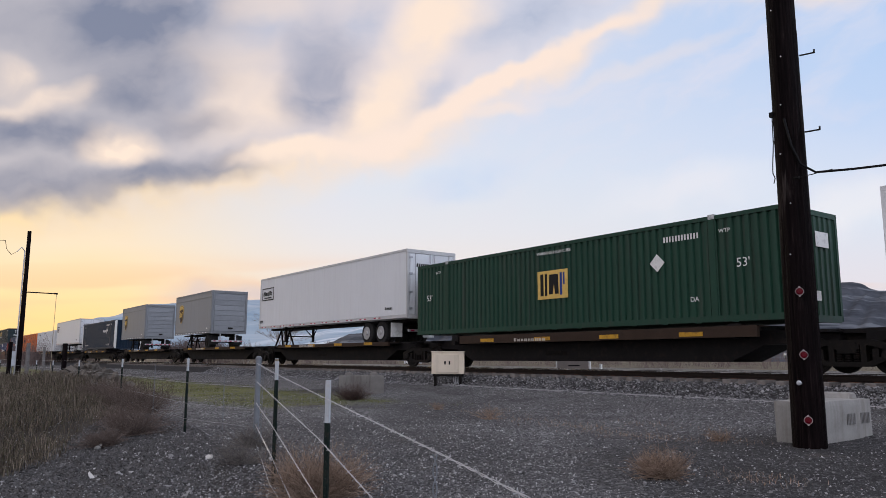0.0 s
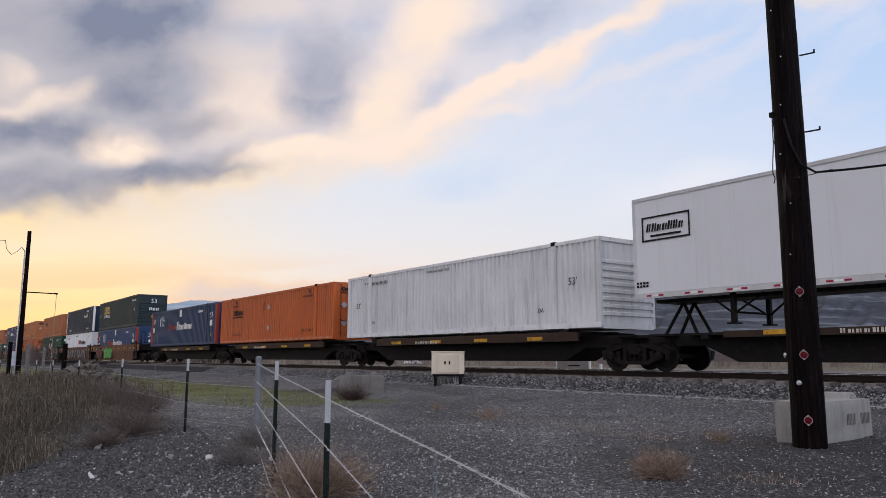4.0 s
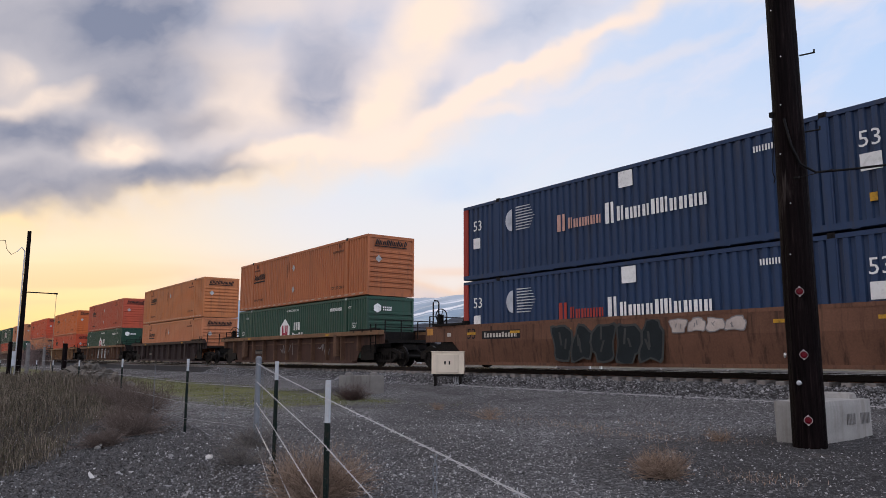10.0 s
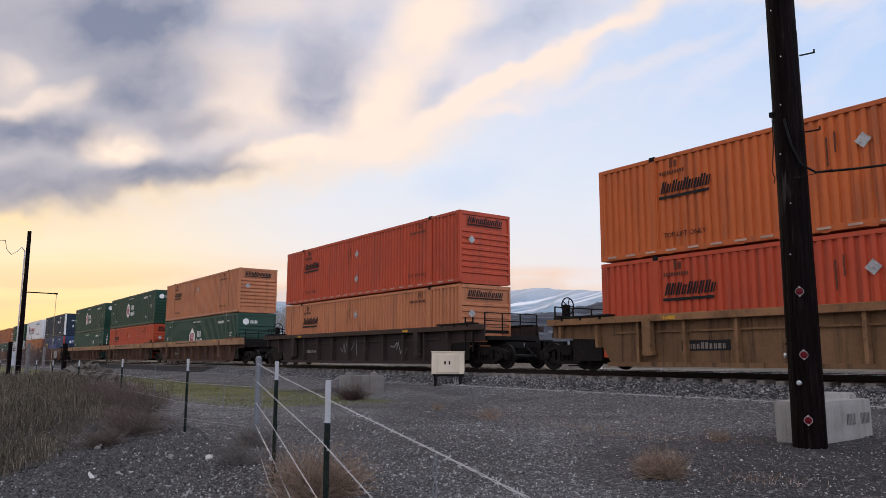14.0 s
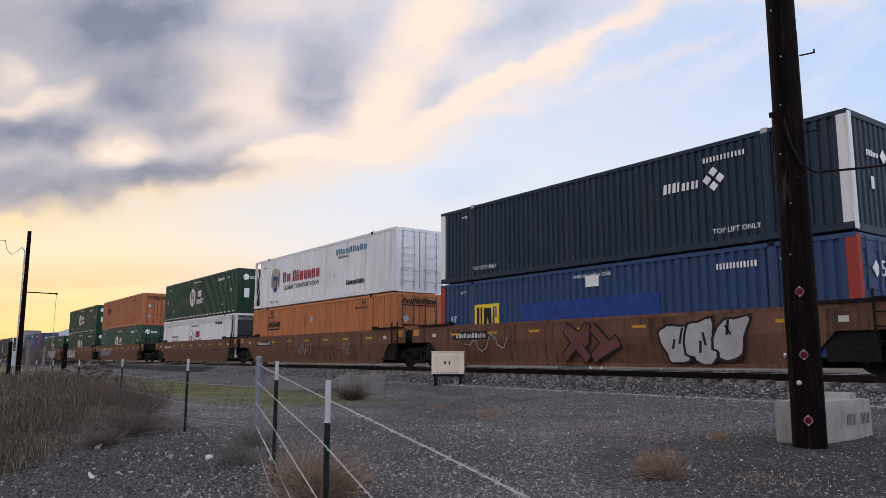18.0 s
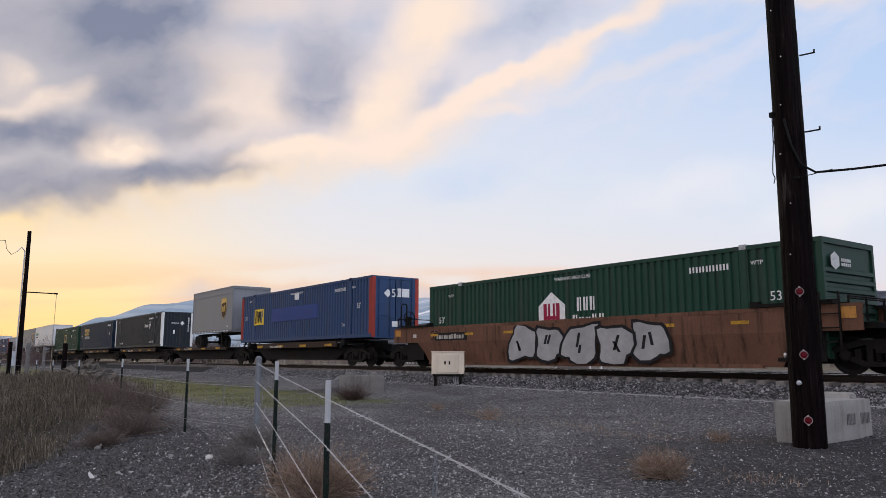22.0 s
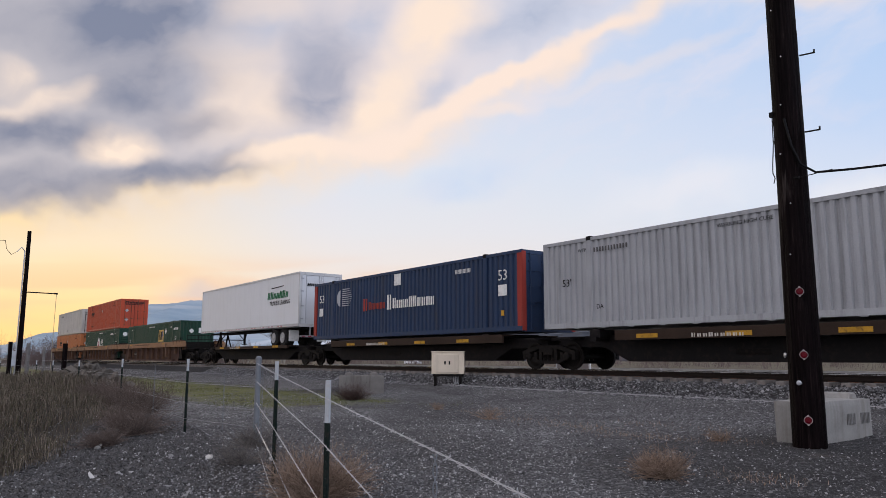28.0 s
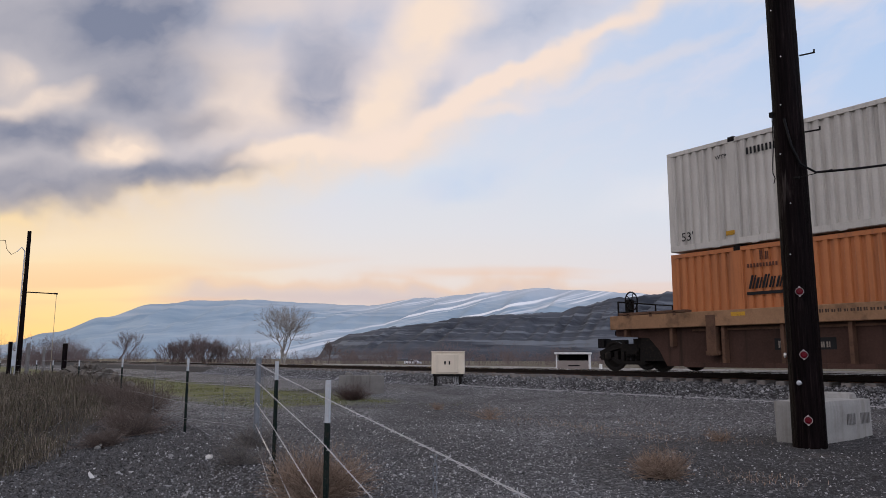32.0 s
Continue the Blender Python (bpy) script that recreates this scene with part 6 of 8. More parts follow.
GROUND = gravel_surface()
ground = sheet("ground", graded(-4600, 4600, -36, 6, 0.3, 1.22), graded(-4600, 4600, 0, 24, 0.3, 1.22), lift, GROUND)
tagged(ground, "dark grey gravel lot with patches of thin grass", "ground", "", "structure")

# ---------------------------------------------------------------- the railway
BALLAST = surface("ballast_stone", lin(0.035, 0.034, 0.035), 0.9, 0, 0.55, 4, 30, 0.5, lin(0.05, 0.045, 0.042), 0.5)


def ballast_height(x, y):
    d = abs(y - TRACK_Y)
    top = RAIL - 0.25
    z = top if d < 1.2 else (top - (d - 1.2) * 0.2 if d < 1.6 else top - 0.08 - (d - 1.6) * 0.42)
    return z + noise.noise(Vector((x * 2.1, y * 2.1, 7))) * 0.03 + noise.noise(Vector((x * 6.1, y * 6.1, 2))) * 0.02


ballast = sheet("ballast_bed", graded(-420, 60, -48, 4, 0.22, 1.2), [TRACK_Y - 2.85 + k * 0.15 for k in range(39)], ballast_height, BALLAST)
tagged(ballast, "bed of crushed grey ballast under the track", "ballast", "", "structure")


def pebble(rnd, r):
    """A rough stone of twelve to twenty faces, as points and faces."""
    pts = [Vector((rnd.uniform(-1, 1), rnd.uniform(-1, 1), rnd.uniform(-0.7, 0.7))).normalized() * r * rnd.uniform(0.7, 1.15) for _ in range(8)]
    bm = bmesh.new()
    for q in pts:
        bm.verts.new(q)
    bmesh.ops.convex_hull(bm, input=bm.verts)
    bm.verts.index_update()
    out = ([v.co.copy() for v in bm.verts], [[v.index for v in f.verts] for f in bm.faces])
    bm.free()
    return out


def stones(name, label, count, where, size, material, seed):
    """A scatter of stones in one mesh of kind stuff."""
    rnd, gen = random.Random(seed), np.random.default_rng(seed)
    kinds = [pebble(rnd, 1.0) for _ in range(14)]
    places = np.array([where(rnd) for _ in range(count)])
    big = gen.uniform(size[0], size[1], count) * np.where(gen.random(count) > 0.93, 1.7, 1.0)
    pick = gen.integers(0, 14, count)
    q = gen.normal(size=(count, 4))
    q /= np.linalg.norm(q, axis=1)[:, None]
    w, x, y, z = q.T
    turn = np.stack([1 - 2 * (y * y + z * z), 2 * (x * y - z * w), 2 * (x * z + y * w), 2 * (x * y + z * w), 1 - 2 * (x * x + z * z), 2 * (y * z - x * w),
                     2 * (x * z - y * w), 2 * (y * z + x * w), 1 - 2 * (x * x + y * y)], 1).reshape(-1, 3, 3)
    vs, fs, o = [], [], 0
    for k, (kv, kf) in enumerate(kinds):
        at = np.nonzero(pick == k)[0]
        pts = np.einsum("nij,vj->nvi", turn[at] * big[at][:, None, None], np.array([tuple(p) for p in kv])) + places[at][:, None, :]
        pts[:, :, 2] += big[at][:, None] * 0.3
        vs.append(pts.reshape(-1, 3))
        tri = np.array(kf)[None] + (np.arange(len(at)) * len(kv))[:, None, None] + o
        fs.append(tri.reshape(-1, 3))
        o += len(at) * len(kv)
    me = bpy.data.meshes.new(name)
    me.from_pydata(np.concatenate(vs), [], np.concatenate(fs))
    me.materials.append(material)
    return tagged(new(name, me), label, "stones", "", "stuff")


def island_stone(name, stops):
    m = bpy.data.materials.new(name)
    m.use_nodes = True
    N = Nodes(m.node_tree)
    geo = N.add("ShaderNodeNewGeometry")
    p = N.add("ShaderNodeTexCoord").outputs["Object"]
    col = N.ramp(geo.outputs["Random Per Island"], stops)
    col = N.mix(0.35, col, N.ramp(N.noise(p, 40.0, 3.0, 0.6), [(0.3, lin(0.035, 0.035, 0.036)), (0.7, lin(0.28, 0.275, 0.275))]))
    b = N.add("ShaderNodeBsdfPrincipled", Roughness=0.85)
    b.inputs["Specular IOR Level"].default_value = 0.2
    N.put(b.inputs["Base Color"], col)
    o = N.tree.nodes.new("ShaderNodeOutputMaterial")
    N.put(o.inputs[0], b.outputs[0])
    return m


ROCKS = island_stone("ballast_rocks", [(0.0, lin(0.018, 0.018, 0.019)), (0.45, lin(0.09, 0.09, 0.095)), (0.75, lin(0.23, 0.23, 0.24)), (1.0, lin(0.5, 0.49, 0.49))])
CHIPS = island_stone("gravel_chips", [(0.0, lin(0.010, 0.0098, 0.010)), (0.5, lin(0.088, 0.086, 0.088)), (0.82, lin(0.2, 0.197, 0.199)), (0.94, lin(0.46, 0.455, 0.45)), (1.0, lin(0.66, 0.65, 0.64))])


def on_ballast(rnd):
    x = 2.0 - 52.0 * rnd.random() ** 1.5
    y = TRACK_Y - rnd.uniform(0.0, 2.95)
    return x, y, max(ballast_height(x, y), lift(x, y)) - 0.01


def on_lot(rnd):
    d = 6.0 + 20.0 * rnd.random() ** 2.0
    a = radians(rnd.uniform(20, 88))
    x, y = -d * math.sin(a), d * math.cos(a)
    y = min(y, 16.0 - 1.5 * rnd.random())
    if rnd.random() < 0.75 and (0.40 * x + y < -1.4 or math.hypot(x + 3.2, y - 9.0) < 4.0):
        return on_lot(rnd)
    return x, y, lift(x, y) - 0.004


stones("ballast_stones", "crushed grey ballast stones beside the ties", 80000, on_ballast, (0.018, 0.038), ROCKS, 5)
stones("gravel_stones", "loose gravel and pale chips on the lot", 110000, on_lot, (0.006, 0.016), CHIPS, 6)


def on_slope(rnd):
    while True:
        x, y = -7.0 - 9.0 * rnd.random() ** 1.4, rnd.uniform(0.2, 4.2)
        if -3.0 < 0.40 * x + y < -0.9 + 0.5 * rnd.random():
            return x, y, lift(x, y) - 0.006


stones("soil_clods", "dark clods and stones on the slope below the fence", 26000, on_slope, (0.008, 0.026), island_stone("soil_clods", [(0.0, lin(0.010, 0.008, 0.008)), (0.6, lin(0.036, 0.031, 0.029)), (0.93, lin(0.07, 0.064, 0.06)), (1.0, lin(0.4, 0.39, 0.38))]), 16)


def rail_mesh(bm):
    prof = [(-0.07, -0.17), (0.07, -0.17), (0.07, -0.155), (0.012, -0.13), (0.01, -0.045), (0.036, -0.035), (0.036, -0.004), (0.028, 0.0), (-0.028, 0.0), (-0.036, -0.004), (-0.036, -0.035), (-0.01, -0.045), (-0.012, -0.13), (-0.07, -0.155)]
    a = [bm.verts.new((-420, y, z)) for y, z in prof]
    b = [bm.verts.new((60, y, z)) for y, z in prof]
    for k in range(len(prof)):
        bm.faces.new((a[k], a[(k + 1) % len(prof)], b[(k + 1) % len(prof)], b[k]))
    bm.faces.new(a[::-1]), bm.faces.new(b)


RAILSTEEL = surface("rail_steel", lin(0.016, 0.011, 0.009), 0.6, 0.1, 0.3, 3, 40, 0.2)
SHINE = surface("rail_head", lin(0.62, 0.62, 0.63), 0.28, 0.95, 0.1, 2, 60, 0.02)
track = thing("railway_track", "single railway track with polished rail heads on wooden ties", "track", pose(0, TRACK_Y, RAIL), "", "structure")
for s in (-1, 1):
    r_ = part("rail", cached("rail/rail", rail_mesh, RAILSTEEL), None, track, "rusty steel rail", pose(0, s * 0.755, 0))
    part("rail_head", box(bmesh.new(), -180, 0, 0.0035, 480, 0.05, 0.007), SHINE, r_, "polished rail head")
TIEWOOD = surface("tie_wood", lin(0.19, 0.172, 0.16), 0.9, 0, 0.4, 5, 35, 0.5, lin(0.16, 0.145, 0.13), 0.5)
tie_me = cached("tie/tie", lambda bm: box(bm, 0, 0, -0.245, 0.23, 2.6, 0.16), TIEWOOD, bevel=0.012)
plate_me = cached("tie/tie_plate", lambda bm: [box(bm, 0, s * 0.755, -0.168, 0.19, 0.34, 0.02) for s in (-1, 1)], RUST)
rnd = random.Random(8)
for k in range(165):
    t_ = part("tie", tie_me, None, track, "", pose(3.0 - k * 0.52 + rnd.uniform(-0.03, 0.03), rnd.uniform(-0.05, 0.05), rnd.uniform(-0.01, 0.01), 0, 0, rnd.uniform(-1.5, 1.5)))
    part("tie_plate", plate_me, None, t_)

# ---------------------------------------------------------------- things on the lot
def bearing(deg, d):
    """A place d metres off, deg degrees left of straight across the track."""
    return Vector((-d * math.sin(radians(deg)), d * math.cos(radians(deg)), 0))


CONCRETE = surface("weathered_concrete", lin(0.285, 0.277, 0.262), 0.9, 0, 0.22, 2.2, 45, 0.35, lin(0.16, 0.14, 0.12), 0.6, True)


def pole_wood():
    """Tarred timber: near black, split along the grain, grey where the tar has worn off."""
    m = bpy.data.materials.new("tarred_pole_wood")
    m.use_nodes = True
    N = Nodes(m.node_tree)
    sep = N.tree.nodes.new("ShaderNodeSeparateXYZ")
    N.put(sep.inputs[0], N.add("ShaderNodeTexCoord").outputs["Object"])
    x, y, z = sep.outputs[0], sep.outputs[1], sep.outputs[2]
    fibre = N.noise(N.vec(x, y, N.math("MULTIPLY", z, 0.05)), 34.0, 5.0, 0.65, 0.3)
    splits = N.noise(N.vec(x, y, N.math("MULTIPLY", z, 0.09)), 13.0, 4.0, 0.6, 0.4)
    blotch = N.noise(N.vec(x, y, N.math("MULTIPLY", z, 0.4)), 3.5, 4.0, 0.6)
    col = N.ramp(fibre, [(0.35, lin(0.0014, 0.0009, 0.0010)), (0.6, lin(0.008, 0.005, 0.0053)), (0.8, lin(0.03, 0.021, 0.02))])
    bare = N.math("MULTIPLY", N.step(splits, 0.56, 0.70), N.step(blotch, 0.45, 0.62))
    col = N.mix(N.math("MULTIPLY", bare, N.math("MULTIPLY", N.step(z, 1.0, 4.0), 0.7)), col, lin(0.06, 0.049, 0.046))
    b = N.add("ShaderNodeBsdfPrincipled")
    b.inputs["Specular IOR Level"].default_value = 0.04
    N.put(b.inputs["Base Color"], col)
    N.put(b.inputs["Roughness"], N.math("MULTIPLY_ADD", blotch, 0.4, 0.5))
    bp = N.add("ShaderNodeBump", Strength=0.9, Distance=0.03)
    N.put(bp.inputs["Height"], N.math("ADD", fibre, N.math("MULTIPLY", splits, 0.8)))
    N.put(b.inputs["Normal"], bp.outputs[0])
    o = N.tree.nodes.new("ShaderNodeOutputMaterial")
    N.put(o.inputs[0], b.outputs[0])
    return m


POLEWOOD = pole_wood()


def rough_block(length, wide, high, seed):
    """A cast block with worn edges, chamfered foot and two lifting ridges."""
    bm = bmesh.new()
    box(bm, 0, 0, high / 2, length, wide, high)
    bmesh.ops.subdivide_edges(bm, edges=list(bm.edges), cuts=7, use_grid_fill=True)
    for v in bm.verts:
        n = noise.noise(Vector((v.co.x * 3 + seed, v.co.y * 3, v.co.z * 3))) * 0.012 + noise.noise(v.co * 9) * 0.006
        e = sum(abs(abs(c) - l) < 0.02 for c, l in ((v.co.x, length / 2), (v.co.y, wide / 2), (v.co.z - high / 2, high / 2)))
        v.co += Vector((v.co.x, v.co.y, 0)).normalized() * n
        if e >= 2:
            v.co.x *= 0.985
            v.co.y *= 0.975
            v.co.z -= 0.012 if v.co.z > high / 2 else 0
    return bm


def ridge(bm, x, high, wide):
    slab(bm, [(x - 0.16, high - 0.02), (x + 0.16, high - 0.02), (x + 0.09, high + 0.09), (x - 0.09, high + 0.09)], -wide * 0.36, wide * 0.36)


def concrete_block(label, x, y, turn, length, wide, high, seed, numbers=False, skin=CONCRETE):
    b = thing("concrete_block", label, "block", pose(x, y, lift(x, y) - 0.03, 0, 0, turn))
    part("block_body", rough_block(length, wide, high, seed), skin, b)
    for k in (-0.28, 0.28):
        bm = bmesh.new()
        ridge(bm, k * length, high, wide)
        part("lifting_ridge", bm, skin, b, bevel=0.02)
    if numbers:
        dark_ = surface("stencil_grey", lin(0.19, 0.185, 0.178), 0.9)
        part("stencil_mark", bars(6, 0.05, 0.34, 0.26, 0.42, -wide / 2 - 0.008, 0, 0.3, 3), dark_, b, "faded stencilled bars")
        part("stencil_mark", bars(7, 0.5, 0.82, 0.26, 0.42, -wide / 2 - 0.008, 0, 0.3, 4), dark_, b, "faded stencilled bars")
    return b


concrete_block("weathered pale concrete block behind the wooden pole", -5.96, 11.53, 92, 1.83, 0.61, 0.63, 1, True)
concrete_block("weathered concrete block standing beside the ballast bank", -22.22, 12.74, 62, 1.5, 0.72, 0.66, 2, False, surface("dull_concrete", lin(0.17, 0.16, 0.15), 0.9, 0, 0.25, 2.2, 45, 0.35, lin(0.09, 0.08, 0.07), 0.6, True))


def wooden_pole():
    x, y = -5.315, 9.86
    p = thing("utility_pole", "dark tarred wooden pole with red reflectors beside a block", "pole", pose(x * 1.045, y * 1.045, lift(x, y) - 0.054) @ Matrix.Scale(1.045, 4))
    bm = bmesh.new()
    rings, sides, tall = 44, 28, 7.6
    rows = []
    for i in range(rings + 1):
        z = -0.3 + (tall + 0.3) * i / rings
        r = 0.214 - 0.0037 * z
        ring = []
        for k in range(sides):
            a = 6.28319 * k / sides
            crack = noise.noise(Vector((math.cos(a) * 4.2, math.sin(a) * 4.2, z * 0.35)))
            rr = r + 0.010 * crack - (0.02 if crack > 0.38 else 0)
            ring.append(bm.verts.new((rr * math.cos(a), rr * math.sin(a), z)))
        rows.append(ring)
    for i in range(rings):
        for k in range(sides):
            bm.faces.new((rows[i][k], rows[i][(k + 1) % sides], rows[i + 1][(k + 1) % sides], rows[i + 1][k]))
    bm.faces.new(rows[-1])
    part("pole_shaft", bm, POLEWOOD, p)
    to_eye = Vector((-x, -y, 0)).normalized()
    right = Vector((to_eye.y * -1, to_eye.x, 0)) * -1
    if right.dot(Vector((1, 0.5, 0))) < 0:
        right = -right
    ang = math.degrees(math.atan2(to_eye.y, to_eye.x)) + 90
    redm = surface("red_reflector", lin(0.1, 0.004, 0.010), 0.3, 0, 0.15, 30, 200, 0.05)
    for z, off in ((2.093, 0.0), (1.256, 0.0), (0.41, 0.0)):
        base = to_eye * 0.222 + right * off
        rim = lathe(bmesh.new(), [(0.054, 0.0), (0.054, -0.010), (0.049, -0.013), (0.044, -0.003)], 20, "y")
        for sg in (-1, 1):
            slab(rim, [(-0.022, sg * 0.045), (0.022, sg * 0.045), (0.006, sg * 0.07), (-0.006, sg * 0.07)], 0.0, -0.008)
        r_ = part("reflector_rim", rim, surface("reflector_rim", lin(0.3, 0.27, 0.27), 0.5), p, "pale reflector rim", pose(base.x, base.y, z, 0, 0, ang))
        part("reflector", lathe(bmesh.new(), [(0.045, -0.006), (0.042, -0.016), (0.024, -0.021)], 20, "y"), redm, r_, "round red reflector")
    base = to_eye * 0.225 - right * 0.08
    part("marker_disc", lathe(bmesh.new(), [(0.032, 0), (0.032, -0.02), (0.02, -0.026)], 14, "y"), GALV, p, "pale metal disc", pose(base.x, base.y, 0.89, 0, 0, ang))
    base = right * -0.22
    part("marker_disc", lathe(bmesh.new(), [(0.035, 0), (0.035, -0.02), (0.02, -0.026)], 14, "y"), GALV, p, "pale metal disc", pose(base.x, base.y, 1.25, 0, 0, ang - 80))
    # step pegs
    for z in (4.33, 5.45):
        bm = bmesh.new()
        a = right * 0.2
        tube(bm, a + Vector((0, 0, z)), right * 0.39 + Vector((0, 0, z + 0.012)), 0.012, sides=8)
        tube(bm, right * 0.39 + Vector((0, 0, z + 0.005)), right * 0.39 + Vector((0, 0, z + 0.06)), 0.013, sides=8)
        part("step_peg", bm, DARK, p, "bent iron step peg")
    # nail heads and a clip line
    for k in range(6):
        zz = 2.6 + k * 0.7
        base = to_eye * 0.205 + right * (0.05 * math.sin(k * 2.1) - 0.08)
        part("nail_head", lathe(bmesh.new(), [(0.01, 0), (0.009, -0.015)], 8, "y"), GALV, p, "", pose(base.x, base.y, zz, 0, 0, ang))
    # the thin loop of wire down its side
    bm = bmesh.new()
    pts = [(-0.20, 4.65), (-0.205, 4.2), (-0.23, 3.9), (-0.235, 3.78), (-0.21, 3.7), (-0.23, 3.63)]
    for (a, z0), (b, z1) in zip(pts, pts[1:]):
        tube(bm, right * a + Vector((0, 0, z0)) + to_eye * 0.05, right * b + Vector((0, 0, z1)) + to_eye * 0.05, 0.008, sides=6)
    box(bm, *(right * -0.205 + to_eye * 0.05 + Vector((0, 0, 4.62))), 0.05, 0.05, 0.07)
    part("wire_loop", bm, BLACK, p, "thin black wire loop")
    # the cable that leaves to the side
    bm = bmesh.new()
    pts = [to_eye * 0.2 - right * 0.05 + Vector((0, 0, 4.5)), to_eye * 0.225 + right * 0.02 + Vector((0, 0, 4.1)), to_eye * 0.2 + right * 0.12 + Vector((0, 0, 3.83)), to_eye * 0.15 + right * 0.3 + Vector((0, 0, 3.71))]
    for k in range(1, 12):
        s = k / 11
        pts.append(to_eye * 0.15 + right * (0.3 + 5.0 * s) + Vector((0, 0, 3.71 - 0.12 * s + 1.0 * s * s)))
    sweep(bm, pts, 0.017)
    part("cable", bm, BLACK, p, "black cable running off the pole")
    bm = bmesh.new()
    tube(bm, to_eye * 0.2 + right * 0.1 + Vector((0, 0, 3.65)), to_eye * 0.2 + right * 0.5 + Vector((0, 0, 3.72)), 0.006, sides=5)
    box(bm, *(to_eye * 0.24 + right * 0.06 + Vector((0, 0, 3.64))), 0.06, 0.05, 0.03)
    part("tie_wire", bm, DARK, p, "thin tie wire")


wooden_pole()


gc = thing("ground_cable", "thin pale cable lying along the foot of the ballast", "cable")
part("cable_run", sweep(bmesh.new(), [(-22.0 + 0.4 * k, 16.0 + 0.05 * noise.noise(Vector((k * 0.3, 1, 0))), lift(-22.0 + 0.4 * k, 16.0) + 0.025) for k in range(56)], 0.013, 6), surface("cable_sheath", lin(0.34, 0.33, 0.33), 0.7), gc)


def trackside_cabinet():
    x, y = -22.04, 16.25
    c = thing("trackside_cabinet", "cream steel trackside cabinet on short legs by the ballast", "cabinet", pose(x, y, 0.215, 0, 0, 50))
    cream = surface("cream_enamel", lin(0.62, 0.54, 0.43), 0.5, 0, 0.08, 2, 40, 0.05, lin(0.3, 0.26, 0.2), 0.25, True)
    part("cabinet_body", box(bmesh.new(), 0, 0, 0.83, 1.18, 0.55, 0.78), cream, c, bevel=0.015)
    part("cabinet_lid", box(bmesh.new(), 0.0, 0, 1.235, 1.22, 0.6, 0.035), cream, c, bevel=0.008)
    d = part("cabinet_door", box(bmesh.new(), -0.06, -0.287, 0.81, 0.9, 0.025, 0.64), cream, c, "", bevel=0.008)
    for xx in (-0.1, 0.06):
        part("door_latch", box(bmesh.new(), xx, -0.305, 0.84, 0.055, 0.02, 0.12), INK, d, "black latch")
    part("cabinet_base", box(bmesh.new(), 0, 0, 0.40, 1.1, 0.5, 0.1), DARK, c, "dark steel base")
    for xx in (-0.46, 0.44):
        for yy in (-0.2, 0.2):
            part("cabinet_leg", box(bmesh.new(), xx, yy, 0.18, 0.09, 0.09, 0.4), DARK, c, "dark steel leg")
    for k in range(4):
        bm = bmesh.new()
        x0 = 0.2 + k * 0.06
        pts = [(x0, 0, 0.4), (x0 + 0.01, -0.08, 0.15), (x0 + 0.08, -0.14, 0.06), (x0 + 0.3 + 0.05 * k, -0.2, 0.03), (x0 + 0.55 + 0.1 * k, -0.3 + 0.1 * k, 0.02)]
        for a, b in zip(pts, pts[1:]):
            tube(bm, a, b, 0.018, sides=6)
        part("cable_conduit", bm, GALV, c, "pale cable conduit")


trackside_cabinet()

# ---------------------------------------------------------------- the fence
TGREEN = surface("post_green", lin(0.010, 0.018, 0.016), 0.6, 0.1, 0.3, 6, 60, 0.1, lin(0.06, 0.04, 0.03), 0.4)
TWHITE = surface("post_white", lin(0.42, 0.445, 0.47), 0.55, 0.0, 0.1, 6, 60, 0.1, lin(0.3, 0.22, 0.16), 0.35)


def t_post(x, y, top, white, label, bare=False):
    """A studded steel T-post; the top stretch is painted white."""
    z0 = lift(x, y) - 0.1
    p = thing("fence_post", label, "fence post", pose(x, y, 0, 0, 0, 25), "posts of the wire fence")
    def bar(a, b, m, name, lab=""):
        bm = bmesh.new()
        box(bm, 0, 0, (a + b) / 2, 0.036, 0.005, b - a)
        box(bm, 0, 0.018, (a + b) / 2, 0.005, 0.034, b - a)
        part(name, bm, m, p, lab)
    bar(z0, top - white, TGREEN, "post_shaft")
    if white:
        bar(top - white, top, TWHITE, "post_tip", "white painted tip")
    bm = bmesh.new()
    z = top - white - 0.04
    while z > z0 + 0.2:
        box(bm, 0, -0.006, z, 0.012, 0.010, 0.016)
        z -= 0.055
    part("post_studs", bm, TGREEN, p)
    return p


POSTS = [(-4.618, 2.386, 1.2 - 0.146, 0.285), (-7.33, 3.19, 1.2 - 0.03, 0.19), (-12.66, 3.93, 1.2 - 0.01, 0.2), (-19.75, 4.52, 1.2 - 0.02, 0.2),
         (-27.6, 4.95, 1.2 - 0.07, 0.2), (-34.5, 5.2, 1.2 - 0.1, 0.2), (-42.0, 5.6, 1.2 - 0.12, 0.2), (-50.0, 5.4, 1.2 - 0.14, 0.2), (-58, 5.6, 1.06, 0.2)]
for k, (x, y, top, white) in enumerate(POSTS):
    t_post(x, y, top, white, "dark green steel T-post with a white tip" + (" holding barbed wire" if k < 2 else " in the grass"))
PIPE = surface("weathered_zinc", lin(0.17, 0.185, 0.205), 0.5, 0.35, 0.2, 6, 70, 0.1, lin(0.1, 0.1, 0.1), 0.4, True)
x, y = -10.6, 4.33
pipe = thing("pipe_post", "galvanised steel pipe post with a domed cap", "fence post", pose(x, y, 0), "posts of the wire fence")
part("pipe", tube(bmesh.new(), (0, 0, lift(x, y) - 0.1), (0, 0, 1.2), 0.042, sides=18), PIPE, pipe, smooth=False)
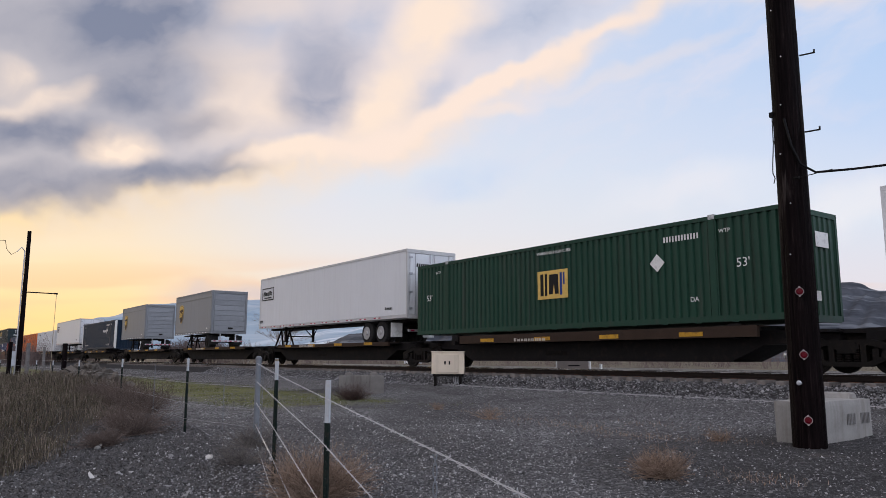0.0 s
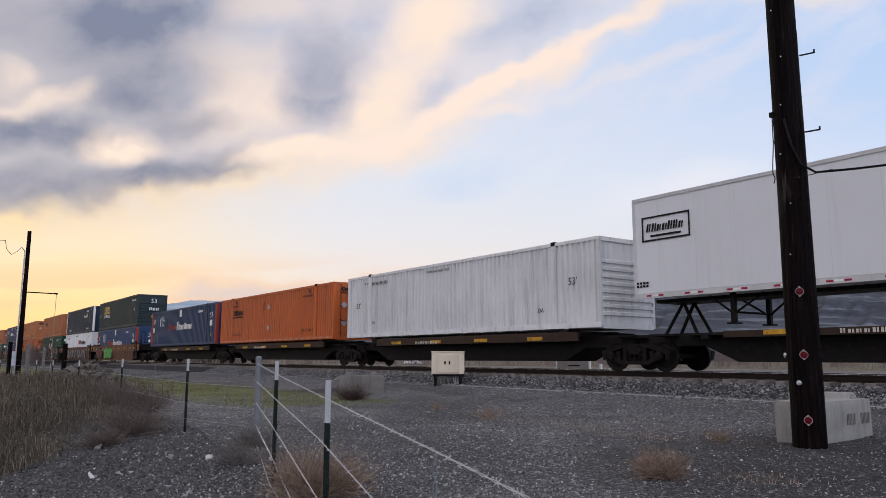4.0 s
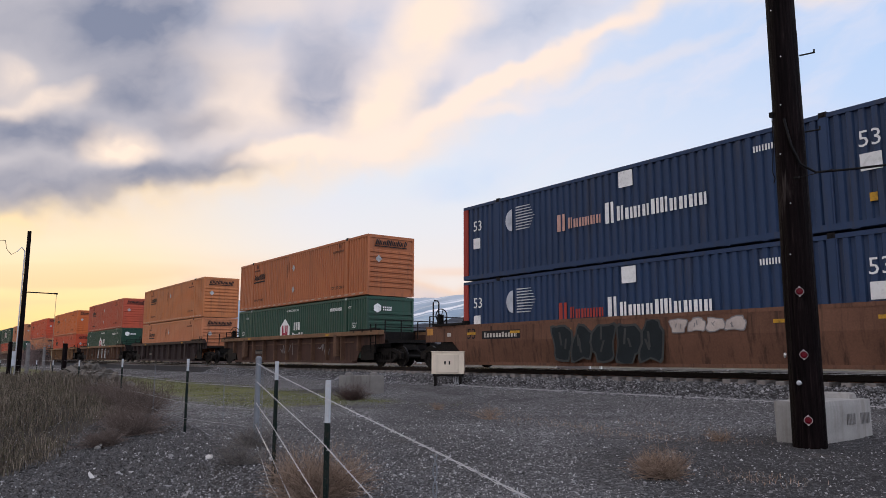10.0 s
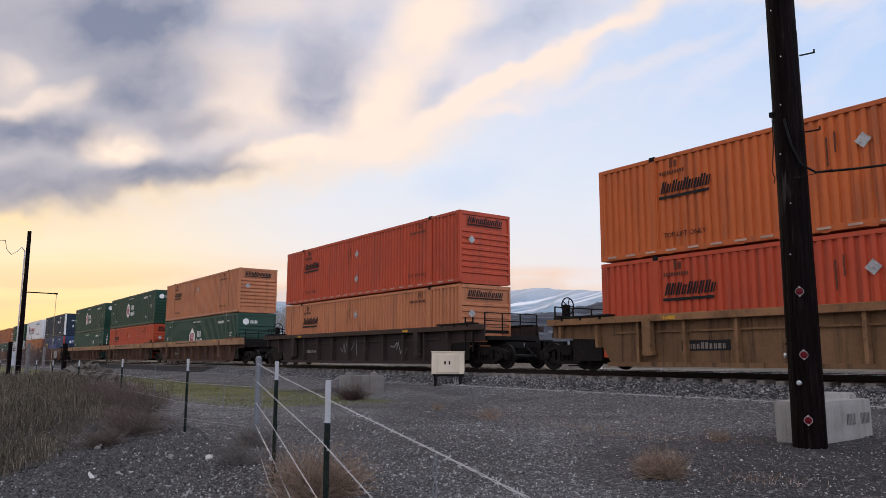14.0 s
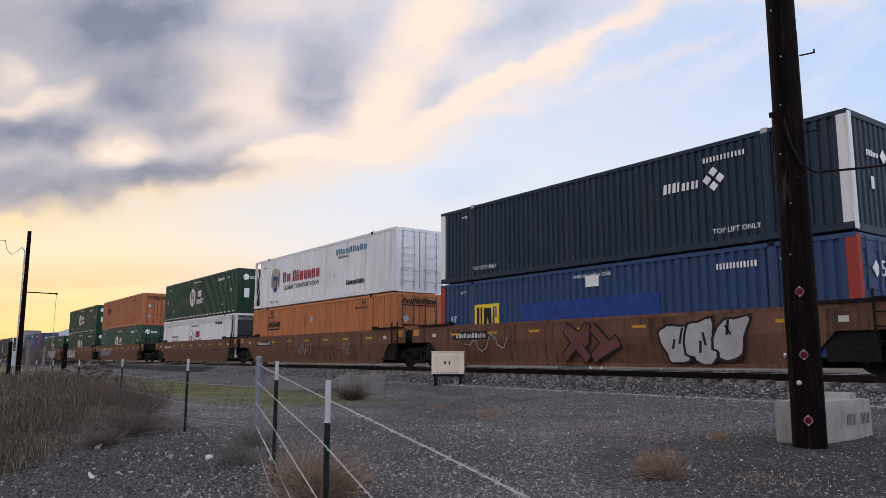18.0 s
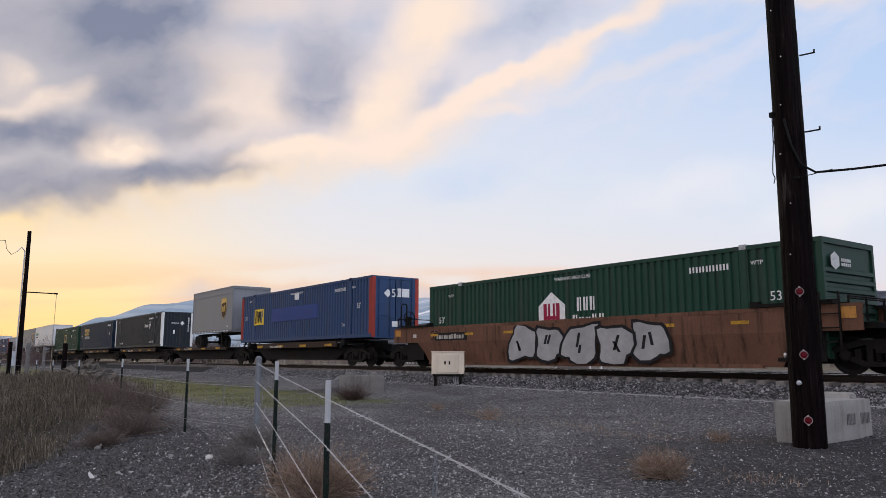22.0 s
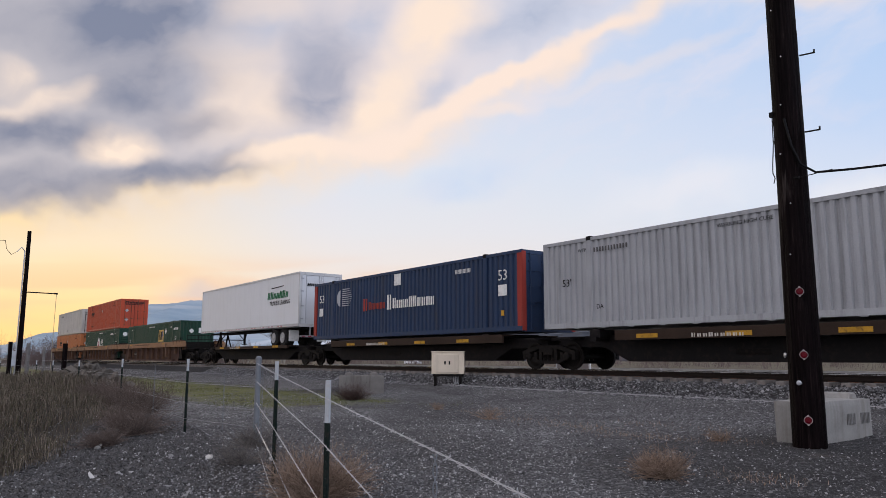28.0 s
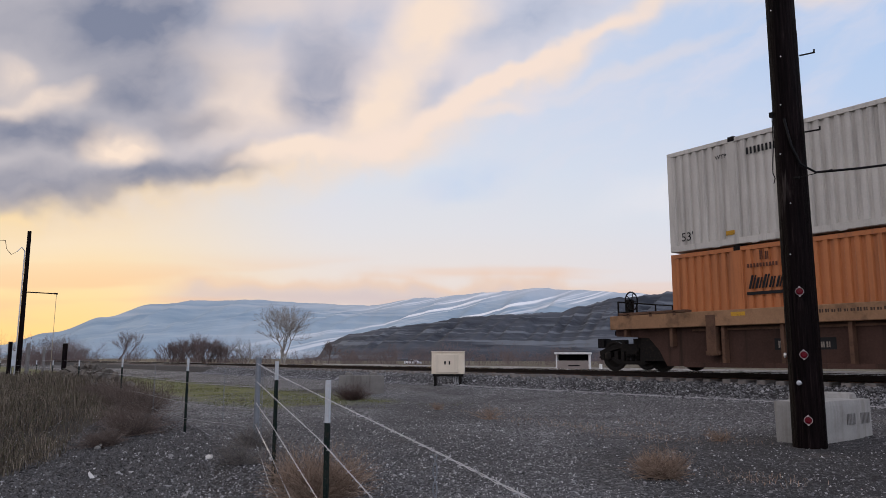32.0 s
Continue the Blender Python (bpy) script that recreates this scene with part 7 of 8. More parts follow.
part("pipe_cap", lathe(bmesh.new(), [(0.047, 1.17), (0.047, 1.2), (0.035, 1.225), (0.012, 1.235)], 18, "z"), PIPE, pipe)
for z in (0.9, 0.5):
    part("pipe_band", lathe(bmesh.new(), [(0.045, z), (0.049, z + 0.005), (0.049, z + 0.025), (0.045, z + 0.03)], 18, "z"), PIPE, pipe)

WIRE = surface("barbed_wire", lin(0.4, 0.4, 0.41), 0.4, 0.6, 0.25, 12, 80, 0.1, lin(0.25, 0.2, 0.17), 0.4)


def strand(points, twist, label, barbs=True):
    """Two twisted wires through the points, with a barb now and then."""
    w = thing("barbed_wire", label, "fence wire", None, "strands of the wire fence")
    P = [Vector(q) for q in points]
    fine_pts = []
    for a, b in zip(P, P[1:]):
        n = max(2, int((b - a).length / 0.03)) if twist else max(2, int((b - a).length / 1.2))
        for k in range(n):
            s = k / n
            q = a.lerp(b, s)
            fine_pts.append(q)
    fine_pts.append(P[-1])
    bm = bmesh.new()
    for off in ((0.0, math.pi) if twist else (0.0,)):
        last = None
        for k, q in enumerate(fine_pts):
            a = k * 0.9 + off
            r = 0.0027 if twist else 0.0
            d = (fine_pts[min(k + 1, len(fine_pts) - 1)] - fine_pts[max(k - 1, 0)]).normalized()
            e = d.cross(Vector((0, 0, 1))).normalized()
            f = e.cross(d)
            c = q + (e * math.cos(a) + f * math.sin(a)) * r
            rad = 0.0021 if twist else 0.0022
            ring = [bm.verts.new(c + (e * math.cos(g) + f * math.sin(g)) * rad) for g in (0, 2.1, 4.2)]
            if last:
                for i in range(3):
                    bm.faces.new((last[i], last[(i + 1) % 3], ring[(i + 1) % 3], ring[i]))
            last = ring
    part("wire_line", bm, WIRE, w)
    if barbs:
        bm = bmesh.new()
        for k in range(0, len(fine_pts), 5):
            q = fine_pts[k]
            for j in range(2):
                v = Vector((random.uniform(-1, 1), random.uniform(-1, 1), random.uniform(-1, 1))).normalized() * 0.018
                tube(bm, q - v, q + v, 0.0022, 0.001, 4, False)
        part("wire_barb", bm, WIRE, w)


def rel(x, y, z):
    return (x, y, 1.2 + z)


for zs in ((-0.078, -0.147, -0.251, -0.331, -0.37), (-0.341, -0.388, -0.538, -0.73, -0.807), (-0.65, -0.678, -0.925, -1.12, -1.103), (-0.956, -0.975, -1.28, -1.273, -1.255), (-1.172, -1.264, -1.28, -1.28, -1.28)):
    strand([rel(-10.56, 4.3, zs[0]), rel(-7.33, 3.16, zs[1]), rel(-4.62, 2.335, zs[2]), rel(-2.25, 1.6, zs[3]), rel(-0.9, 1.15, zs[4])], True, "twisted barbed wire strung between the fence posts")
for z in (-0.12, -0.42, -0.75, -1.0):
    strand([rel(-10.6, 4.33, z)] + [rel(px, py - 0.02, z - 0.004 * k + 0.02) for k, (px, py, _, _) in enumerate(POSTS[2:])], False, "thin fence wire running along the grass bank", False)
# twisted stays between the strands
for x, y, z0, z1 in ((-2.25, 1.6, 0.2, 0.859), (-9.1, 3.78, 0.15, 1.08), (-15.4, 4.15, 0.1, 1.08), (-11.5, 4.15, 0.1, 1.08)):
    st = thing("wire_stay", "twisted galvanised wire stay hanging on the strands", "fence wire", None, "stays of the wire fence")
    bm = bmesh.new()
    n = 40
    for o in (0, math.pi):
        pts = [Vector((x + 0.008 * math.cos(k * 0.8 + o), y + 0.008 * math.sin(k * 0.8 + o), z0 + (z1 - z0) * k / n)) for k in range(n + 1)]
        for a, b in zip(pts, pts[1:]):
            tube(bm, a, b, 0.0026, sides=5, caps=False)
    part("stay_wire", bm, PIPE, st)


# ---------------------------------------------------------------- growth
def leafy(name, stops, rough=0.85):
    m = bpy.data.materials.new(name)
    m.use_nodes = True
    N = Nodes(m.node_tree)
    geo = N.add("ShaderNodeNewGeometry")
    p = N.add("ShaderNodeTexCoord").outputs["Object"]
    col = N.ramp(N.math("ADD", N.math("MULTIPLY", geo.outputs["Random Per Island"], 0.6), N.math("MULTIPLY", N.noise(p, 0.8, 3.0, 0.6), 0.4)), stops)
    b = N.add("ShaderNodeBsdfPrincipled", Roughness=rough)
    b.inputs["Specular IOR Level"].default_value = 0.1
    N.put(b.inputs["Base Color"], col)
    o = N.tree.nodes.new("ShaderNodeOutputMaterial")
    N.put(o.inputs[0], b.outputs[0])
    return m


DRYGRASS = leafy("dry_grass", [(0.2, lin(0.03, 0.025, 0.02)), (0.4, lin(0.092, 0.075, 0.056)), (0.5, lin(0.074, 0.072, 0.04)), (0.6, lin(0.112, 0.09, 0.07)), (0.88, lin(0.25, 0.205, 0.16))])
GREENGRASS = leafy("short_green_grass", [(0.25, lin(0.05, 0.065, 0.02)), (0.55, lin(0.1, 0.115, 0.035)), (0.8, lin(0.15, 0.145, 0.06))])
TWIG = leafy("tumbleweed_twigs", [(0.2, lin(0.1, 0.07, 0.05)), (0.5, lin(0.24, 0.172, 0.128)), (0.85, lin(0.38, 0.285, 0.22))])
DARKTWIG = leafy("dark_twigs", [(0.2, lin(0.03, 0.022, 0.02)), (0.5, lin(0.07, 0.045, 0.04)), (0.85, lin(0.13, 0.09, 0.075))])
REDTWIG = leafy("reddish_twigs", [(0.2, lin(0.045, 0.034, 0.03)), (0.45, lin(0.105, 0.078, 0.066)), (0.65, lin(0.15, 0.118, 0.1)), (0.85, lin(0.26, 0.21, 0.18))])
GREYTWIG = leafy("grey_twigs", [(0.2, lin(0.07, 0.065, 0.06)), (0.5, lin(0.14, 0.125, 0.115)), (0.85, lin(0.22, 0.2, 0.185))])


def blades(name, label, spots, tall, wide, material, seed, lean=0.4):
    """Curved grass blades, one mesh of kind stuff."""
    rnd = random.Random(seed)
    vs, fs = [], []
    for x, y, s in spots:
        h = rnd.uniform(*tall) * s
        a = rnd.uniform(0, 6.283)
        d = Vector((math.cos(a), math.sin(a), 0))
        e = Vector((-d.y, d.x, 0)) * wide * rnd.uniform(0.6, 1.3)
        b = Vector((x, y, lift(x, y) - 0.02))
        ln = rnd.uniform(0.1, 1.0) * lean * h
        o = len(vs)
        for f in (0.0, 0.55):
            c = b + d * ln * f * f + Vector((0, 0, h * f))
            vs += [tuple(c - e * (1 - 0.4 * f)), tuple(c + e * (1 - 0.4 * f))]
        vs.append(tuple(b + d * ln + Vector((0, 0, h * (1 - 0.25 * lean)))))
        fs += [(o, o + 1, o + 3, o + 2), (o + 2, o + 3, o + 4)]
    me = bpy.data.meshes.new(name)
    me.from_pydata(vs, [], fs)
    me.materials.append(material)
    return tagged(new(name, me), label, "grass", "", "stuff")


def bank_spots(count, seed):
    """Places on the overgrown bank along the fence."""
    rnd = random.Random(seed)
    out = []
    while len(out) < count:
        x = -9.2 - 50.0 * rnd.random() ** 1.6
        y = rnd.uniform(-4.5, 5.9)
        inner = -2.75 + 0.9 * noise.noise(Vector((x * 0.5, y * 0.5, 0))) - (0.40 * x + y)
        if inner < 0.0:
            continue
        clump = noise.noise(Vector((x * 0.7, y * 0.7, 3)))
        if clump < -0.25 and rnd.random() < 0.6:
            continue
        out.append((x, y, (0.75 + 0.5 * max(0.0, clump + 0.2)) * min(1.0, 0.4 + 0.45 * inner)))
    return out


blades("bank_grass", "tall withered grass on the bank along the fence", bank_spots(80000, 3), (0.2, 0.6), 0.0042, DRYGRASS, 3, 1.5)


def turf_spots(count, seed):
    rnd = random.Random(seed)
    out = []
    while len(out) < count:
        x, y = rnd.uniform(-52, -15.5), rnd.uniform(6.5, 12.6)
        if noise.noise(Vector((x * 0.6, y * 0.6, 9))) < -0.1 or (x > -18 and rnd.random() < 0.6):
            continue
        out.append((x, y, 1.0))
    return out


blades("green_turf", "thin short green grass on the gravel", turf_spots(12000, 4), (0.03, 0.09), 0.008, GREENGRASS, 4, 0.5)


def twig_bush(label, x, y, wide, tall, material, count, seed, category="bush", z=None):
    """A dried bush: hundreds of thin, bent twigs that fork outward from its foot."""
    rnd = random.Random(seed)
    zz = lift(x, y) if z is None else z
    b = thing("dry_bush", label, category, pose(x, y, zz), "dry bushes")
    vs, fs = [], []

    def twig(p, d, ln, r, depth):
        o = None
        steps = 4
        for k in range(steps + 1):
            e = d.cross(Vector((0.3, 0.2, 1))).normalized() * r * (1 - 0.7 * k / steps)
            f = d.cross(e).normalized() * r * (1 - 0.7 * k / steps)
            i = len(vs)
            vs.extend([tuple(p + e), tuple(p - e * 0.5 + f * 0.87), tuple(p - e * 0.5 - f * 0.87)])
            if o is not None:
                for q in range(3):
                    fs.append((o + q, o + (q + 1) % 3, i + (q + 1) % 3, i + q))
            o = i
            if k < steps:
                p = p + d * ln / steps
                d = (d + Vector((rnd.uniform(-0.35, 0.35), rnd.uniform(-0.35, 0.35), rnd.uniform(-0.2, 0.2)))).normalized()
                if depth and k >= 1 and rnd.random() < 0.8:
                    q = (d + Vector((rnd.uniform(-0.9, 0.9), rnd.uniform(-0.9, 0.9), rnd.uniform(-0.3, 0.6)))).normalized()
                    twig(p, q, ln * 0.55, r * 0.6, depth - 1)

    for k in range(count):
        a = rnd.uniform(0, 6.283)
        up = rnd.uniform(0.1, 1.2)
        d = Vector((math.cos(a), math.sin(a), up)).normalized()
        ln = 1.0 / math.sqrt((d.x ** 2 + d.y ** 2) / (wide / 2) ** 2 + (d.z / tall) ** 2) * rnd.uniform(0.6, 1.0)
        twig(Vector((rnd.uniform(-0.12, 0.12) * wide, rnd.uniform(-0.12, 0.12) * wide, 0.0)), d, ln * 0.8, 0.0042, 2)
    me = bpy.data.meshes.new("twig_crown")
    me.from_pydata(vs, [], fs)
    me.materials.append(material)
    part("twig_crown", me, None, b)
    part("root_stub", tube(bmesh.new(), (0, 0, -0.05), (0.02, 0.01, 0.07), 0.018, 0.01, 7), material, b)
    return b


twig_bush("tan dried tumbleweed lying on the gravel", -5.0, 6.36, 0.62, 0.36, TWIG, 330, 1)
twig_bush("large tan tumbleweed caught at the fence", -6.35, 3.22, 0.98, 0.58, TWIG, 520, 2)
twig_bush("small tan dried weed on the gravel", -6.78, 10.05, 0.5, 0.25, TWIG, 50, 3)
twig_bush("sparse tan dried weed on the gravel", -11.9, 9.8, 0.7, 0.3, TWIG, 60, 4)
twig_bush("small tan dried weed on the gravel", -14.8, 10.6, 0.5, 0.2, TWIG, 44, 5)
twig_bush("dark brown dried bush before a concrete block", -19.2, 10.75, 1.15, 0.56, DARKTWIG, 260, 6)
twig_bush("grey dried weed beside the pipe post", -10.2, 4.1, 0.8, 0.34, GREYTWIG, 150, 7)
twig_bush("grey dried weed beside the pipe post", -9.0, 3.5, 0.7, 0.3, GREYTWIG, 130, 8)
for k, (x, y, w, h) in enumerate(((-13.0, 3.25, 1.3, 0.42), (-13.9, 3.3, 1.2, 0.4), (-16.6, 4.3, 1.7, 0.6), (-18.5, 4.4, 1.6, 0.55), (-12.3, 2.6, 0.9, 0.22), (-20.5, 4.6, 1.6, 0.5), (-22.5, 4.6, 1.6, 0.5))):
    twig_bush("reddish-brown dried shrub on the grassy bank", x, y, w, h, REDTWIG, 230, 20 + k)

def tuft_spots(seed):
    rnd = random.Random(seed)
    out = []
    for x, y, wide, n in ((-8.3, 9.5, 0.5, 260), (-9.6, 9.8, 0.5, 200), (-7.4, 9.7, 0.35, 160), (-11.2, 10.3, 0.7, 200), (-9.0, 11.2, 0.6, 160), (-4.4, 7.0, 0.35, 180), (-13.4, 10.9, 0.6, 160), (-6.7, 10.1, 0.3, 120)):
        for _ in range(n):
            out.append((x + rnd.gauss(0, wide), y + rnd.gauss(0, wide * 0.6), rnd.uniform(0.4, 1.0)))
    return out


blades("dry_tufts", "thin tan tufts of dead weed on the gravel", tuft_spots(15), (0.04, 0.16), 0.004, TWIG, 15, 1.4)

# rubble on the bank, a scrap of litter on the gravel
def rubble(rnd):
    x = -29.5 + rnd.gauss(0, 2.4)
    y = 5.5 + rnd.gauss(0, 0.5)
    return x, y, lift(x, y) + max(0, 0.95 - 0.6 * abs(y - 5.5) - 0.09 * abs(x + 29.5)) * rnd.random()


stones("rubble_heap", "heap of pale broken stones among the grass", 900, rubble, (0.08, 0.2), surface("tan_rubble", lin(0.1, 0.088, 0.076), 0.9, 0, 0.35, 3, 30, 0.4), 12)
blades("heap_grass", "withered grass over the stone heap", [(-29.5 + random.gauss(0, 2.6), 5.2 + random.gauss(0, 0.7), 0.7) for _ in range(9000)], (0.45, 1.15), 0.008, DRYGRASS, 14, 0.5)
for k, (x, y, s) in enumerate(((-9.55, 1.92, 0.10), (-12.19, 2.52, 0.09), (-9.7, 3.35, 0.06))):
    bm = bmesh.new()
    kv, kf = pebble(random.Random(40 + k), s)
    vv = [bm.verts.new(q) for q in kv]
    for f in kf:
        bm.faces.new([vv[i] for i in f])
    st = tagged(new("pale_stone", mesh("pale_stone", bm, surface("pale_stone", lin(0.55, 0.53, 0.5), 0.9, 0, 0.15, 8, 60, 0.3))), "pale broken stone lying on the gravel", "stone")
    st.matrix_basis = pose(x, y, lift(x, y) + s * 0.35, 10, 5, 20)

# ---------------------------------------------------------------- beyond the railway
def hill(name, label, d0, d1, a0, a1, profile, rough_, material, rows=26, cols=220, seed=0, gully=1.0):
    """A range of hills between two bearings: its foot d0 metres off, its crest at d1. profile: bearing to crest height."""
    keys = sorted(profile)
    vs, fs = [], []
    for j in range(rows + 1):
        s = j / rows
        for i in range(cols + 1):
            a = a0 + (a1 - a0) * i / cols
            k = max(q for q in range(len(keys) - 1) if keys[q] <= a) if a > keys[0] else 0
            f = min(1.0, max(0.0, (a - keys[k]) / (keys[k + 1] - keys[k])))
            f = f * f * (3 - 2 * f)
            top = profile[keys[k]] * (1 - f) + profile[keys[k + 1]] * f
            d = d0 + (d1 - d0) * s
            p = bearing(a, d)
            n = noise.noise(Vector((a * 0.55 + s * 1.2 + seed, s * 1.6, seed))) + 0.5 * noise.noise(Vector((a * 1.7 + s * 2.4, s * 2.5, seed + 3)))
            g = abs(noise.noise(Vector((a * 0.42 * gully + s * 2.6, s * 0.8, seed + 7)))) * 1.3 + 0.3 * abs(noise.noise(Vector((a * 1.3 * gully + s * 5.0, s, seed))))
            z = top * (s ** 0.8) * (1.0 - rough_ * (0.8 * g) * math.sin(3.1416 * min(1, s * 0.98)) ** 0.7) + top * rough_ * 0.3 * n * s * (1 - s) * 2
            z += top * 0.012 * noise.noise(Vector((a * 2.3, seed, s * 4))) * s
            vs.append((p.x, p.y, z - 1.5))
    for j in range(rows):
        for i in range(cols):
            o = j * (cols + 1) + i
            fs.append((o, o + 1, o + cols + 2, o + cols + 1))
    base = len(vs)
    for i in range(cols + 1):
        p = bearing(a0 + (a1 - a0) * i / cols, d1 * 1.15)
        vs.append((p.x, p.y, -20))
    for i in range(cols):
        o = rows * (cols + 1) + i
        fs.append((o, o + 1, base + i + 1, base + i))
    me = bpy.data.meshes.new(name)
    me.from_pydata(vs, [], fs)
    me.materials.append(material)
    me.polygons.foreach_set("use_smooth", [True] * len(fs))
    return tagged(new(name, me), label, "hills", "", "structure")


def slope_surface(name, low_c, high_c, mark, scale, folds=False):
    m = bpy.data.materials.new(name)
    m.use_nodes = True
    N = Nodes(m.node_tree)
    p = N.add("ShaderNodeTexCoord").outputs["Object"]
    sep = N.tree.nodes.new("ShaderNodeSeparateXYZ")
    N.put(sep.inputs[0], p)
    flat = N.vec(sep.outputs[0], sep.outputs[1], N.math("MULTIPLY", sep.outputs[2], 4.0))
    col = N.ramp(N.noise(flat, scale, 6.0, 0.62, 0.4), [(0.36, low_c), (0.62, high_c)])
    strata = N.noise(N.vec(N.math("MULTIPLY", sep.outputs[0], 0.12), N.math("MULTIPLY", sep.outputs[1], 0.12), N.math("MULTIPLY", sep.outputs[2], 3.2)), scale * 4, 4.0, 0.6)
    col = N.mix(N.math("MULTIPLY", N.step(strata, 0.5, 0.64), 0.55), col, mark)
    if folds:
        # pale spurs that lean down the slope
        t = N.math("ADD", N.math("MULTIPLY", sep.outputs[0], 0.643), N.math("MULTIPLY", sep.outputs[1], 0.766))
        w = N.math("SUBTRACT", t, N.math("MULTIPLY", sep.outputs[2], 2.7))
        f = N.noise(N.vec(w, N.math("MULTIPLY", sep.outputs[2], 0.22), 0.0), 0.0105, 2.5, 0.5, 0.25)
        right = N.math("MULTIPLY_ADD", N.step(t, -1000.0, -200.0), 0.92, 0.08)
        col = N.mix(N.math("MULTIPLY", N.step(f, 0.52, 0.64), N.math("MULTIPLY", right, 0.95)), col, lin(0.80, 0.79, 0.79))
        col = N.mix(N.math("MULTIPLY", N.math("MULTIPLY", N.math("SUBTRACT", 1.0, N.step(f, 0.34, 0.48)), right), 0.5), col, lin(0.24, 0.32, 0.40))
        # painted haze: the colour pales with height towards the crest
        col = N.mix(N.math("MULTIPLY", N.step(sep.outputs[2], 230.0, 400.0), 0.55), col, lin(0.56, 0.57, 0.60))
    b = N.add("ShaderNodeBsdfPrincipled", Roughness=1.0)
    b.inputs["Specular IOR Level"].default_value = 0.1
    N.put(b.inputs["Base Color"], col)
    o = N.tree.nodes.new("ShaderNodeOutputMaterial")
    N.put(o.inputs[0], b.outputs[0])
    return m


# the blue-grey haze of distance is mixed into the far hills' colours
FARHILL = slope_surface("far_hill_haze", lin(0.20, 0.28, 0.35), lin(0.30, 0.37, 0.43), lin(0.44, 0.47, 0.50), 0.0014, True)
BLUFF = slope_surface("bluff_rock", lin(0.028, 0.032, 0.041), lin(0.066, 0.071, 0.084), lin(0.19, 0.205, 0.225), 0.016)

D = 4200
FAR = {20: 300, 35: 345, 37: 352, 40: 366, 42.5: 383, 46.4: 400, 50.7: 376, 55: 350, 60: 300, 63.7: 308, 68: 322, 71.5: 316, 75.4: 288, 78.3: 214, 81.7: 129, 84.6: 65, 88: 40, 92: 40, 100: 60, 118: 120}
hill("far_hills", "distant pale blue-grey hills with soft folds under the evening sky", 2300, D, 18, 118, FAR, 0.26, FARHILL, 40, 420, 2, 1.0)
MID = {12: 60, 18: 62, 23.4: 79, 25: 90, 27.4: 94, 29.5: 91, 34.2: 92, 37: 86, 40.5: 80, 43.8: 70, 45: 63, 49: 60, 52.4: 57, 55: 49, 57.6: 44, 61: 34, 62.6: 24, 63.6: 4, 66: 0, 70: 0}
hill("basalt_bluff", "dark basalt bluff with pale rock bands", 560, 960, 12, 70, MID, 0.35, BLUFF, 36, 320, 5, 2.2)


# ---------------------------------------------------------------- bare trees and thickets
def branches(vs, fs, rnd, p, d, ln, r, depth, spread=0.55, steps=3, sides=4):
    o = None
    for k in range(steps + 1):
        e = d.cross(Vector((0.31, 0.22, 0.9))).normalized()
        f = d.cross(e).normalized()
        rr = r * (1 - 0.35 * k / steps)
        i = len(vs)
        for s in range(sides):
            a = 6.28319 * s / sides
            vs.append(tuple(p + e * rr * math.cos(a) + f * rr * math.sin(a)))
        if o is not None:
            for q in range(sides):
                fs.append((o + q, o + (q + 1) % sides, i + (q + 1) % sides, i + q))
        o = i
        if k < steps:
            p = p + d * ln / steps
            d = (d + Vector((rnd.uniform(-0.16, 0.16), rnd.uniform(-0.16, 0.16), rnd.uniform(-0.05, 0.12)))).normalized()
            if depth and k >= 1:
                for _ in range(2):
                    q = (d + Vector((rnd.uniform(-1, 1), rnd.uniform(-1, 1), rnd.uniform(-0.35, 0.5))) * spread).normalized()
                    branches(vs, fs, rnd, p, q, ln * rnd.uniform(0.5, 0.72), rr * 0.55, depth - 1, spread, steps, 3)
    if depth:
        for _ in range(2):
            q = (d + Vector((rnd.uniform(-1, 1), rnd.uniform(-1, 1), rnd.uniform(-0.2, 0.4))) * spread).normalized()
            branches(vs, fs, rnd, p, q, ln * rnd.uniform(0.55, 0.75), r * 0.5, depth - 1, spread, steps, 3)


BARK = surface("bare_bark", lin(0.26, 0.235, 0.21), 0.9, 0, 0.3, 0.8, 8, 0.2)
BROWNBARK = surface("thicket_bark", lin(0.135, 0.103, 0.096), 0.9, 0, 0.35, 0.5, 8, 0.2)


